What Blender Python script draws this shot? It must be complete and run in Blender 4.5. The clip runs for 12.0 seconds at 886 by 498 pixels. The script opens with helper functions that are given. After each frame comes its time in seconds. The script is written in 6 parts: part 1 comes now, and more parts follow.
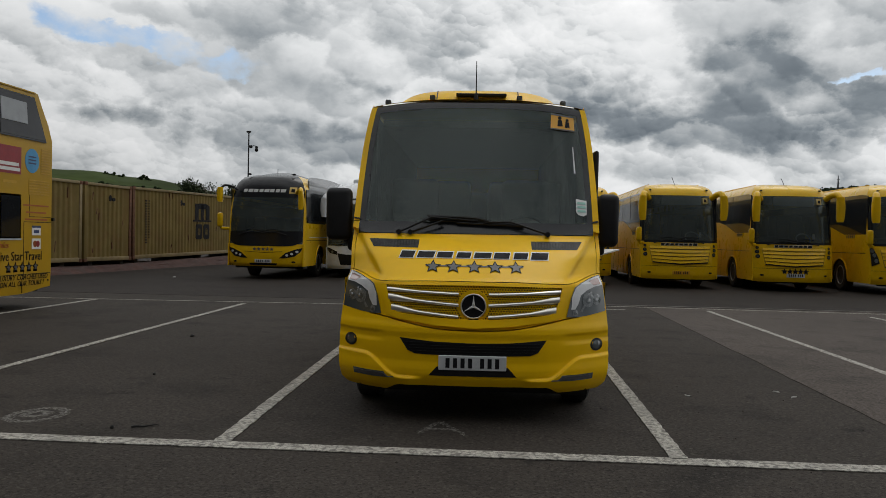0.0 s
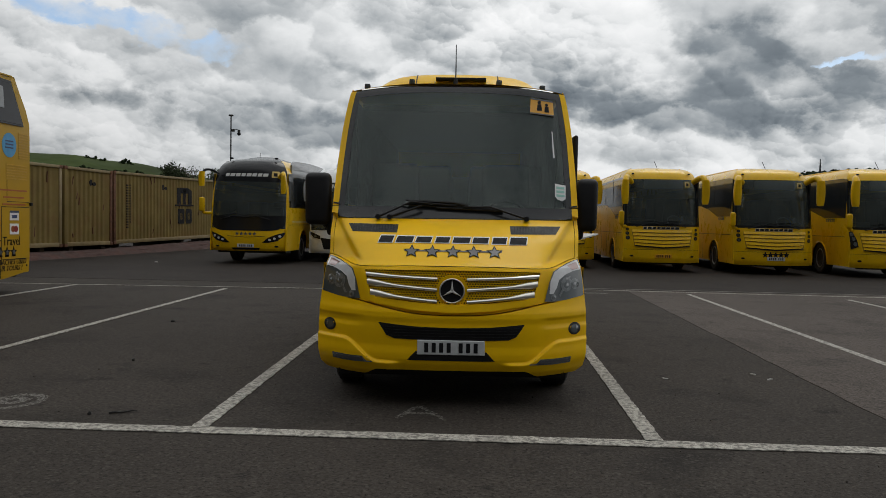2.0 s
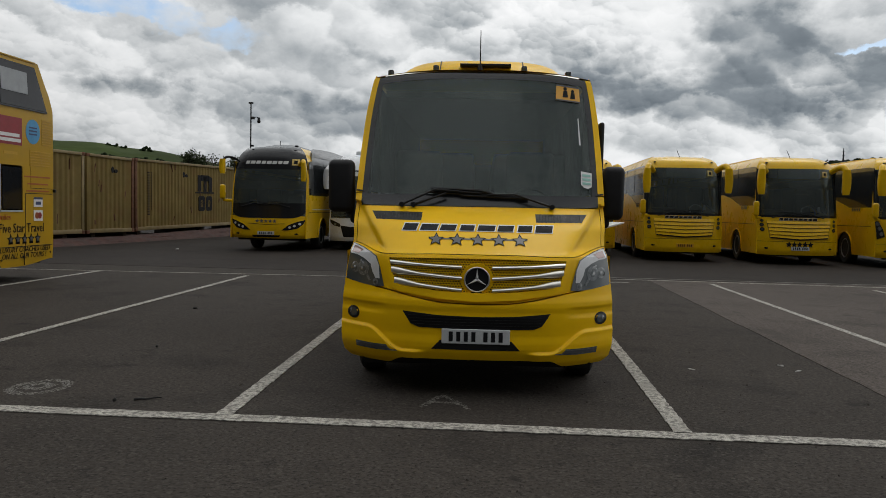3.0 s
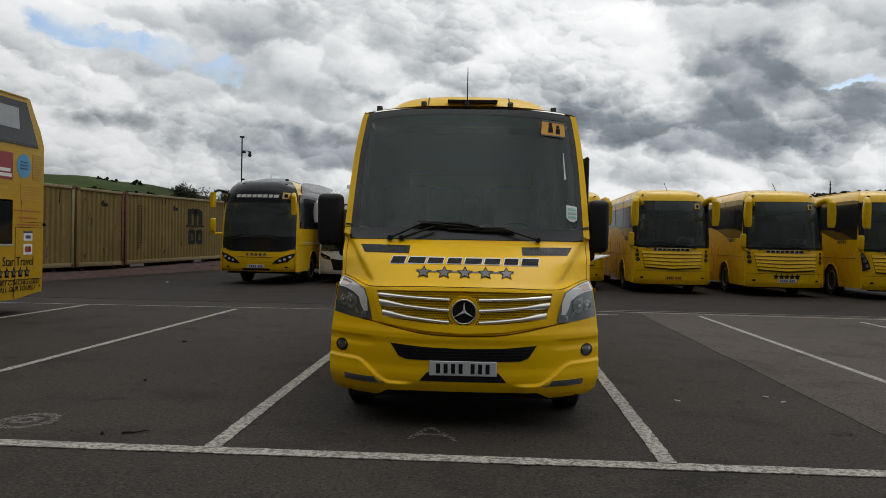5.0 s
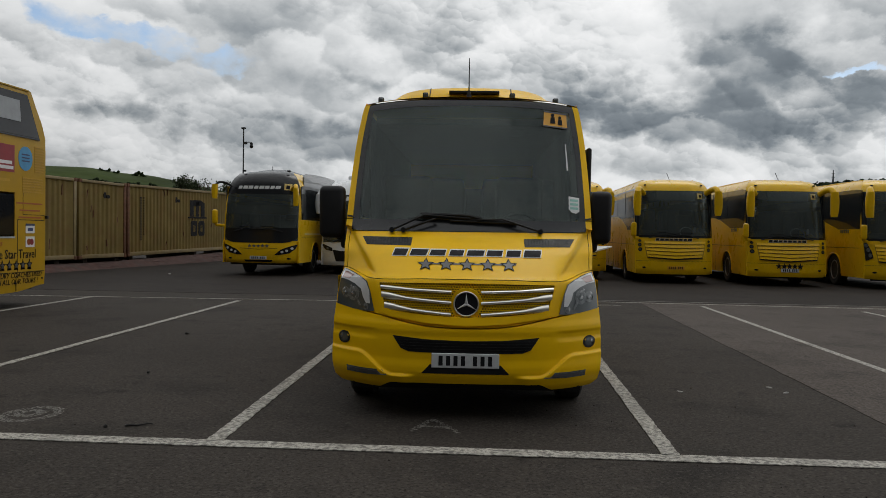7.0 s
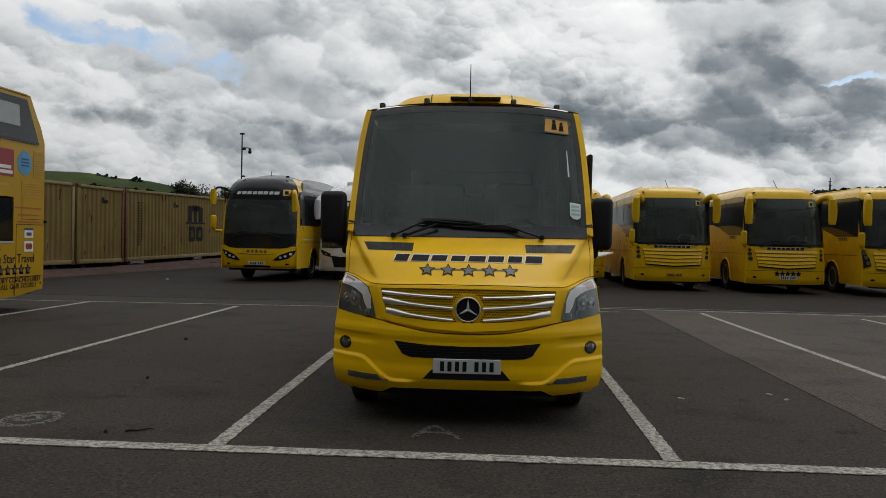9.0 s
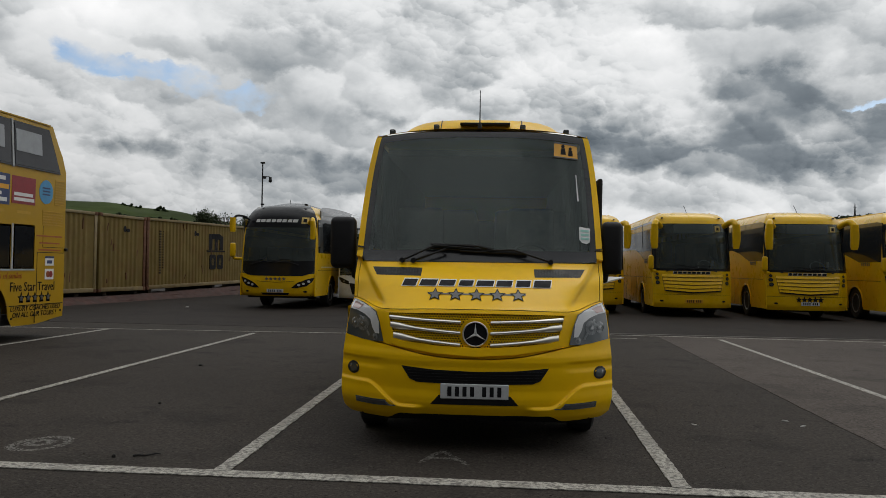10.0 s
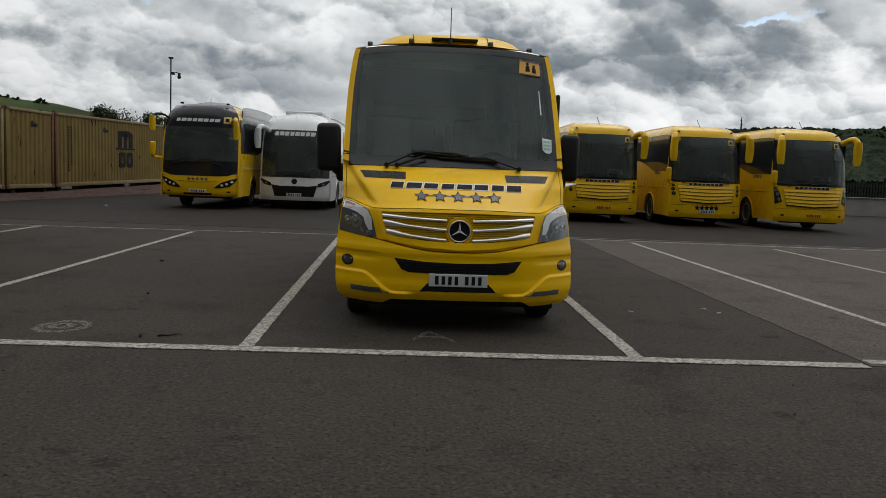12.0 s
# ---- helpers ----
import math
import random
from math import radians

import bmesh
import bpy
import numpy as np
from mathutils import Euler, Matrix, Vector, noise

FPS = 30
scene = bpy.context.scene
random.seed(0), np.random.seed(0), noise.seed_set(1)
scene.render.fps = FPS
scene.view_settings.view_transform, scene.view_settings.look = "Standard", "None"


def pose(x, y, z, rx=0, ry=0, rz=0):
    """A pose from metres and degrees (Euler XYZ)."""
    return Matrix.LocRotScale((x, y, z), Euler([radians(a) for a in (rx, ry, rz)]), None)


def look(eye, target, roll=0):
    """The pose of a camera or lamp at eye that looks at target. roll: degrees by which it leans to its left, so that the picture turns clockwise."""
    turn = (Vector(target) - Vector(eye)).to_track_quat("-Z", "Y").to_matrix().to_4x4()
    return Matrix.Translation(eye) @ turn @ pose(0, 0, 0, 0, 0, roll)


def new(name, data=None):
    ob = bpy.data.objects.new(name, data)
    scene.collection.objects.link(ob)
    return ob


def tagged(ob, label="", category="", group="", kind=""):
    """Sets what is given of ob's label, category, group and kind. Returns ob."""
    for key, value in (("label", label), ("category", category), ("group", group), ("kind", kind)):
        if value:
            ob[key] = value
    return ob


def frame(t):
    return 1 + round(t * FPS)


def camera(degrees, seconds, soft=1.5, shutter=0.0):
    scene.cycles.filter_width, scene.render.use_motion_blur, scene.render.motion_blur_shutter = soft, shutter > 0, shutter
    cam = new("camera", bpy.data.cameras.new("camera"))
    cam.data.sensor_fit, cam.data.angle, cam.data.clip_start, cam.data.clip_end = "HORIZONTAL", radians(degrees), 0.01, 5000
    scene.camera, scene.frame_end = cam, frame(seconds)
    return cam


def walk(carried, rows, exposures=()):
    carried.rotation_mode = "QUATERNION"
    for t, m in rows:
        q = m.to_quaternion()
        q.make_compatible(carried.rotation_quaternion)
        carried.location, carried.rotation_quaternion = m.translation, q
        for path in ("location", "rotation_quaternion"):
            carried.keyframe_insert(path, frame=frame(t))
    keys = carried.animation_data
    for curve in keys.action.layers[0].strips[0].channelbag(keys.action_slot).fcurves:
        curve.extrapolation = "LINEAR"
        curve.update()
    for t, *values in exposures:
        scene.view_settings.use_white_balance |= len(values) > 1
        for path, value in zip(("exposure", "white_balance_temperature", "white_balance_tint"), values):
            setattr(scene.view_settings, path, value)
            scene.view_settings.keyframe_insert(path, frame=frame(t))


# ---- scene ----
# ---- camera ----
cam = camera(57.6, 12.0, soft=0.6)
PATH = [
    (0, (0.34, -5.385, 1.453), (0.185, -3.391, 1.426), 1.1),
    (0.5, (0.34, -5.402, 1.454), (0.186, -3.408, 1.446), 1.3),
    (1, (0.36, -5.412, 1.454), (0.24, -3.416, 1.444), 1.4),
    (1.5, (0.37, -5.417, 1.461), (0.246, -3.421, 1.423), 1.1),
    (2, (0.391, -5.385, 1.461), (0.274, -3.39, 1.395), 1.0),
    (2.5, (0.353, -5.372, 1.443), (0.214, -3.378, 1.377), 1.1),
    (3, (0.333, -5.324, 1.456), (0.172, -3.333, 1.36), 1.2),
    (3.2, (0.345, -5.354, 1.45), (0.186, -3.362, 1.383), 1.2),
    (4.8, (0.372, -5.41, 1.457), (0.229, -3.415, 1.447), 1.1),
    (5, (0.367, -5.408, 1.459), (0.227, -3.413, 1.445), 1.1),
    (5.5, (0.372, -5.39, 1.466), (0.241, -3.395, 1.43), 1.0),
    (6, (0.375, -5.393, 1.468), (0.249, -3.398, 1.4), 1.0),
    (6.5, (0.358, -5.38, 1.471), (0.209, -3.387, 1.387), 1.0),
    (7, (0.367, -5.394, 1.473), (0.222, -3.4, 1.435), 0.9),
    (7.2, (0.369, -5.412, 1.469), (0.23, -3.416, 1.473), 1.0),
    (8.8, (0.341, -5.396, 1.463), (0.199, -3.401, 1.444), 1.1),
    (9, (0.333, -5.394, 1.465), (0.194, -3.399, 1.443), 1.1),
    (9.5, (0.399, -5.392, 1.44), (0.298, -3.396, 1.497), 1.0),
    (10, (0.442, -5.389, 1.441), (0.25, -3.399, 1.487), 0.9),
    (10.3, (0.365, -5.478, 1.479), (0.134, -3.492, 1.509), 0.7),
    (10.5, (0.261, -5.645, 1.466), (0.048, -3.656, 1.454), 0.9),
    (10.8, (0.225, -5.828, 1.441), (0.065, -3.836, 1.511), 1.2),
    (11, (0.225, -5.963, 1.425), (0.101, -3.967, 1.419), 1.3),
    (11.2, (0.263, -6.016, 1.402), (0.185, -4.018, 1.342), 1.2),
    (11.5, (0.13, -6.274, 1.387), (0.044, -4.292, 1.132), 1.7),
    (11.7, (-0.025, -6.107, 1.384), (-0.109, -4.116, 1.22), 2.7),
    (12, (-0.268, -6.275, 1.429), (-0.206, -4.285, 1.244), 2.1),
]
walk(cam, [(t, look(eye, target, roll)) for t, eye, target, roll in PATH],
     exposures=[(0, 0.10), (0.5, 0.17), (1.0, 0.21), (1.7, 0.16), (2.5, 0.19), (5.0, 0.23), (5.5, 0.14), (6.0, 0.10), (9.0, 0.10), (9.5, 0.10), (10.0, 0.08), (10.5, 0.0), (11.0, 0.14), (11.5, 0.44), (12.0, 0.27)])

# ---- world, sun and exposure ----
SUN_AZ, SUN_EL = 24.0, 56.0      # the bright part of the cloud deck, high to one side
scene.view_settings.exposure = 0.0

world = bpy.data.worlds.new("overcast")
scene.world = world
world.use_nodes = True
WN, WL = world.node_tree.nodes, world.node_tree.links
WN.clear()


def wmath(op, a, b=None, c=None, clamp=False):
    n = WN.new("ShaderNodeMath")
    n.operation, n.use_clamp = op, clamp
    for i, v in enumerate((a, b, c)):
        if v is None:
            continue
        if isinstance(v, (int, float)):
            n.inputs[i].default_value = v
        else:
            WL.new(v, n.inputs[i])
    return n.outputs[0]


def wnoise(vec, scale, detail, rough, distort=0.0):
    n = WN.new("ShaderNodeTexNoise")
    n.inputs["Scale"].default_value, n.inputs["Detail"].default_value = scale, detail
    n.inputs["Roughness"].default_value, n.inputs["Distortion"].default_value = rough, distort
    WL.new(vec, n.inputs["Vector"])
    return n.outputs["Fac"]


def wvec(x, y, z):
    n = WN.new("ShaderNodeCombineXYZ")
    for i, v in enumerate((x, y, z)):
        if isinstance(v, (int, float)):
            n.inputs[i].default_value = v
        else:
            WL.new(v, n.inputs[i])
    return n.outputs[0]


def wramp(fac, stops):
    n = WN.new("ShaderNodeValToRGB")
    while len(n.color_ramp.elements) < len(stops):
        n.color_ramp.elements.new(0.5)
    for e, (p, c) in zip(n.color_ramp.elements, stops):
        e.position, e.color = p, (*c, 1)
    WL.new(fac, n.inputs[0])
    return n.outputs[0]


def wmix(fac, a, b):
    n = WN.new("ShaderNodeMix")
    n.data_type = "RGBA"
    for sock, v in ((n.inputs[0], fac), (n.inputs[6], a), (n.inputs[7], b)):
        if isinstance(v, tuple):
            sock.default_value = (*v, 1)
        elif isinstance(v, (int, float)):
            sock.default_value = v
        else:
            WL.new(v, sock)
    return n.outputs[2]


def build_sky():
    coord = WN.new("ShaderNodeTexCoord").outputs["Generated"]
    sep = WN.new("ShaderNodeSeparateXYZ")
    WL.new(coord, sep.inputs[0])
    dx, dy, dz = sep.outputs
    up = wmath("MAXIMUM", dz, 0.0)
    # heaped clouds, a little flattened: domes upon domes, each lit on its upper side
    raw = wvec(dx, dy, wmath("MULTIPLY", wmath("ADD", up, 0.06), 1.45))

    def bent(amount, scale, detail):
        noise_node = WN.new("ShaderNodeTexNoise")
        noise_node.inputs["Scale"].default_value, noise_node.inputs["Detail"].default_value = scale, detail
        noise_node.inputs["Roughness"].default_value = 0.6
        WL.new(raw, noise_node.inputs["Vector"])
        centred, shift = WN.new("ShaderNodeVectorMath"), WN.new("ShaderNodeVectorMath")
        centred.operation, shift.operation = "SUBTRACT", "MULTIPLY_ADD"
        WL.new(noise_node.outputs["Color"], centred.inputs[0])
        centred.inputs[1].default_value = (0.5, 0.5, 0.5)
        WL.new(centred.outputs[0], shift.inputs[0])
        shift.inputs[1].default_value = (amount, amount, amount)
        WL.new(raw, shift.inputs[2])
        return shift.outputs[0]

    def domes(vec, scale, smooth):
        """How far each point lies up the lit side of its dome, and the distance to the dome's middle."""
        n = WN.new("ShaderNodeTexVoronoi")
        n.feature = "SMOOTH_F1"
        n.inputs["Scale"].default_value, n.inputs["Smoothness"].default_value = scale, smooth
        WL.new(vec, n.inputs["Vector"])
        away, lit_side = WN.new("ShaderNodeVectorMath"), WN.new("ShaderNodeVectorMath")
        away.operation, lit_side.operation = "SUBTRACT", "DOT_PRODUCT"
        WL.new(vec, away.inputs[0])
        WL.new(n.outputs["Position"], away.inputs[1])
        WL.new(away.outputs[0], lit_side.inputs[0])
        lit_side.inputs[1].default_value = (0.42 * scale, -0.15 * scale, 0.90 * scale)
        return lit_side.outputs["Value"], n.outputs["Distance"]

    warp = bent(0.16, 5.0, 7.0)
    big, big_far = domes(warp, 6.5, 0.35)
    mid, _ = domes(warp, 14.0, 0.30)
    small, puffs = domes(bent(0.10, 9.0, 7.0), 30.0, 0.30)
    tiny, _ = domes(bent(0.07, 14.0, 7.0), 62.0, 0.35)
    broad = wnoise(raw, 1.9, 4.0, 0.5, 0.0)
    body = wmath("ADD", wmath("MULTIPLY", wnoise(warp, 3.6, 9.0, 0.5), 0.75), wmath("MULTIPLY", wmath("SUBTRACT", 0.75, big_far), 0.36))
    rough_parts = wnoise(raw, 3.3, 3.0, 0.5)
    heaps = wmath("ADD", wmath("MULTIPLY", big, HEAP[0]), wmath("MULTIPLY", mid, HEAP[1]))
    curds = wmath("ADD", wmath("MULTIPLY", small, HEAP[2]), wmath("MULTIPLY", tiny, HEAP[3]))
    # degrees of azimuth and elevation, ruffled, for the large gaps and dark bellies
    ruffle = wnoise(raw, 9.0, 7.0, 0.6, 0.0)
    ruffle2 = wnoise(wvec(dy, dx, wmath("MULTIPLY", up, 1.7)), 8.0, 7.0, 0.6, 0.0)
    az = wmath("ADD", wmath("ADD", wmath("MULTIPLY", wmath("ARCTAN2", dx, dy), 57.296), 0.7), wmath("MULTIPLY", wmath("SUBTRACT", ruffle2, 0.5), 12.0))
    el = wmath("ADD", wmath("MULTIPLY", wmath("ARCSINE", dz), 57.296), wmath("MULTIPLY", wmath("SUBTRACT", ruffle, 0.5), 6.0))

    def lump(a, e, sa, se, tilt=0.0):
        u = wmath("DIVIDE", wmath("SUBTRACT", az, a), sa)
        rise = wmath("MULTIPLY", wmath("SUBTRACT", az, a), tilt)
        v = wmath("DIVIDE", wmath("SUBTRACT", wmath("SUBTRACT", el, e), rise), se)
        r = wmath("ADD", wmath("MULTIPLY", u, u), wmath("MULTIPLY", v, v))
        return wmath("EXPONENT", wmath("MULTIPLY", r, -1.0))

    def total(lumps):
        out = lumps[0]
        for item in lumps[1:]:
            out = wmath("ADD", out, item)
        return out

    def crisp(fac, lo, hi):
        n = WN.new("ShaderNodeMapRange")
        n.interpolation_type = "SMOOTHSTEP"
        n.inputs[1].default_value, n.inputs[2].default_value = lo, hi
        WL.new(fac, n.inputs[0])
        return n.outputs[0]

    dark = total([lump(16.8, 11.4, 4.2, 2.2), lump(13.5, 7.8, 6.5, 1.4), wmath("MULTIPLY", lump(-23.5, 7.6, 6.0, 1.0, -0.03), 0.7), wmath("MULTIPLY", lump(-11.5, 7.2, 4.0, 0.9), 0.6),
                  wmath("MULTIPLY", lump(-9.5, 9.8, 3.6, 1.0), 0.6), lump(25.0, 8.2, 4.5, 2.0), wmath("MULTIPLY", lump(7.0, 9.3, 4.0, 2.2), 0.7)])
    light = total([lump(-8.0, 12.6, 3.2, 1.3), lump(-27.0, 16.0, 5.0, 1.0), lump(-25.0, 10.2, 4.5, 1.1), lump(9.0, 3.6, 14.0, 0.8),
                   lump(21.5, 13.6, 2.5, 1.6), lump(-17.0, 16.8, 6.0, 1.2), lump(3.5, 14.5, 4.0, 2.0), lump(-15.0, 18.5, 8.0, 2.6), lump(15.0, 19.0, 9.0, 2.4)])
    gap = total([lump(-27.5, 12.9, 4.2, 0.95, -0.12), lump(-20.0, 11.9, 4.2, 0.8, -0.08), wmath("MULTIPLY", lump(23.5, 10.4, 3.2, 0.35), 0.8)])
    fluff = wnoise(raw, 15.0, 9.0, 0.58)
    fine = wmath("SUBTRACT", fluff, 0.5)
    swell = wmath("ADD", wmath("MULTIPLY", wmath("SUBTRACT", 0.42, puffs), 0.8), wmath("MULTIPLY", fine, 0.8))
    dark = crisp(wmath("ADD", dark, wmath("MULTIPLY", swell, 0.55)), 0.06, 0.95)
    light = crisp(wmath("ADD", light, wmath("MULTIPLY", swell, 0.7)), 0.2, 1.0)
    # the pale deck with its heaps; they curdle in some parts and lie smooth in others
    tone = wmath("SUBTRACT", SHEET, wmath("MULTIPLY", wmath("SUBTRACT", broad, 0.5), 1.1))
    tone = wmath("ADD", tone, wmath("ADD", heaps, wmath("MULTIPLY", curds, crisp(rough_parts, 0.36, 0.62))))
    tone = wmath("ADD", tone, wmath("MULTIPLY", fine, 0.30))
    tone = wmath("SUBTRACT", tone, wmath("MULTIPLY", wmath("SUBTRACT", body, 0.50), 0.9))
    tone = wmath("SUBTRACT", tone, wmath("MULTIPLY", dark, 0.56))
    tone = wmath("ADD", tone, wmath("MULTIPLY", light, 0.16))
    # hazier and greyer low down
    tone = wmath("SUBTRACT", tone, wmath("MULTIPLY", lump(0.0, 3.0, 90.0, 4.5), 0.24))
    cloud = wramp(wmath("MULTIPLY", tone, 0.625, clamp=True), [(0.0, (0.099, 0.121, 0.143)), (0.22, (0.202, 0.230, 0.254)), (0.40, (0.410, 0.433, 0.448)), (0.60, (0.692, 0.706, 0.713)), (1.0, (0.965, 0.960, 0.962))])
    sky = WN.new("ShaderNodeTexSky")
    sky.sky_type, sky.sun_disc = "NISHITA", False
    sky.sun_elevation, sky.sun_rotation = radians(SUN_EL), radians(SUN_AZ)
    clear = WN.new("ShaderNodeVectorMath")
    clear.operation = "SCALE"
    WL.new(sky.outputs[0], clear.inputs[0])
    clear.inputs["Scale"].default_value = 0.11
    thin = wmath("MULTIPLY", wmath("SUBTRACT", wmath("ADD", wmath("MULTIPLY", gap, 1.1), wmath("SUBTRACT", 0.5, body)), 0.42), 3.2, clamp=True)
    thin = wmath("MULTIPLY", thin, wmath("ADD", 0.62, wmath("ADD", wmath("MULTIPLY", fine, 3.2), wmath("MULTIPLY", mid, -0.5)), clamp=True))
    # the deck is brightest round the hidden sun
    s = (math.sin(radians(SUN_AZ)) * math.cos(radians(SUN_EL)), math.cos(radians(SUN_AZ)) * math.cos(radians(SUN_EL)), math.sin(radians(SUN_EL)))
    toward = wmath("ADD", wmath("ADD", wmath("MULTIPLY", dx, s[0]), wmath("MULTIPLY", dy, s[1])), wmath("MULTIPLY", dz, s[2]))
    glow = crisp(toward, -0.08, 0.62)
    glow = wmath("ADD", FAR_SIDE, wmath("MULTIPLY", glow, 1.0 - FAR_SIDE))
    # an overcast deck is brighter overhead than low down
    glow = wmath("MULTIPLY", glow, wmath("ADD", 1.0, wmath("MULTIPLY", wmath("MULTIPLY", up, up), 0.45)))
    lit = WN.new("ShaderNodeVectorMath")
    lit.operation = "SCALE"
    WL.new(cloud, lit.inputs[0])
    WL.new(glow, lit.inputs["Scale"])
    colour = wmix(thin, lit.outputs[0], clear.outputs[0])
    back = WN.new("ShaderNodeBackground")
    WL.new(colour, back.inputs[0])
    back.inputs[1].default_value = 1.0
    out = WN.new("ShaderNodeOutputWorld")
    WL.new(back.outputs[0], out.inputs[0])


FAR_SIDE, SHEET, HEAP = 0.10, 0.87, (0.36, 0.29, 0.19, 0.11)
build_sky()

lamp = bpy.data.lights.new("sun", "SUN")
lamp.energy, lamp.angle, lamp.color = 0.40, radians(28), (1.0, 0.97, 0.92)
sun = new("sun", lamp)
sun.matrix_world = look((30 * math.sin(radians(SUN_AZ)), 30 * math.cos(radians(SUN_AZ)), 30 * math.tan(radians(SUN_EL))), (0, 0, 0))


# ---- materials ----
def material(name, base, rough=0.5, metal=0.0, vary=0.15, scale=6.0, bump=0.0, bump_scale=60.0, coat=0.0, dirt=None, dirt_amount=0.0, dirt_scale=2.0,
             spec=0.5, per_object=0.0):
    m = bpy.data.materials.new(name)
    m.use_nodes = True
    nt = m.node_tree
    n, ln = nt.nodes, nt.links
    bsdf = n["Principled BSDF"]
    co = n.new("ShaderNodeTexCoord").outputs["Object"]

    def noise_tex(s, d, r=0.55):
        t = n.new("ShaderNodeTexNoise")
        t.inputs["Scale"].default_value, t.inputs["Detail"].default_value, t.inputs["Roughness"].default_value = s, d, r
        ln.new(co, t.inputs["Vector"])
        return t.outputs["Fac"]

    def ramp(fac, lo, hi, a, b):
        r = n.new("ShaderNodeMapRange")
        r.inputs[1].default_value, r.inputs[2].default_value, r.inputs[3].default_value, r.inputs[4].default_value = lo, hi, a, b
        ln.new(fac, r.inputs[0])
        return r.outputs[0]

    def mixc(fac, a, b):
        x = n.new("ShaderNodeMix")
        x.data_type = "RGBA"
        for sock, v in ((x.inputs[0], fac), (x.inputs[6], a), (x.inputs[7], b)):
            if isinstance(v, tuple):
                sock.default_value = (*v, 1)
            elif isinstance(v, (int, float)):
                sock.default_value = v
            else:
                ln.new(v, sock)
        return x.outputs[2]

    lo, hi = tuple(c * (1 - vary) for c in base), tuple(min(1, c * (1 + vary)) for c in base)
    colour = mixc(ramp(noise_tex(scale, 5), 0.3, 0.7, 0, 1), lo, hi)
    fine = mixc(ramp(noise_tex(scale * 9, 4), 0.3, 0.7, 0, 1), tuple(c * (1 - vary * 0.6) for c in (1, 1, 1)), (1, 1, 1))
    mul = n.new("ShaderNodeMix")
    mul.data_type, mul.blend_type = "RGBA", "MULTIPLY"
    mul.inputs[0].default_value = 1.0
    ln.new(colour, mul.inputs[6])
    ln.new(fine, mul.inputs[7])
    colour = mul.outputs[2]
    if dirt:
        colour = mixc(ramp(noise_tex(dirt_scale, 7, 0.65), 0.48, 0.75, 0, dirt_amount), colour, dirt)
    if per_object:
        info = n.new("ShaderNodeObjectInfo")
        v = ramp(info.outputs["Random"], 0, 1, 1 - per_object, 1 + per_object)
        hsv = n.new("ShaderNodeHueSaturation")
        ln.new(v, hsv.inputs["Value"])
        ln.new(colour, hsv.inputs["Color"])
        colour = hsv.outputs[0]
    ln.new(colour, bsdf.inputs["Base Color"])
    ln.new(ramp(noise_tex(scale * 2.3, 4), 0.3, 0.7, max(0.02, rough * 0.8), min(1, rough * 1.2)), bsdf.inputs["Roughness"])
    bsdf.inputs["Metallic"].default_value = metal
    bsdf.inputs["Specular IOR Level"].default_value = spec
    bsdf.inputs["Coat Weight"].default_value = coat
    bsdf.inputs["Coat Roughness"].default_value = 0.06
    if bump:
        b = n.new("ShaderNodeBump")
        b.inputs["Strength"].default_value, b.inputs["Distance"].default_value = bump, 0.01
        ln.new(noise_tex(bump_scale, 6, 0.65), b.inputs["Height"])
        ln.new(b.outputs[0], bsdf.inputs["Normal"])
    return m


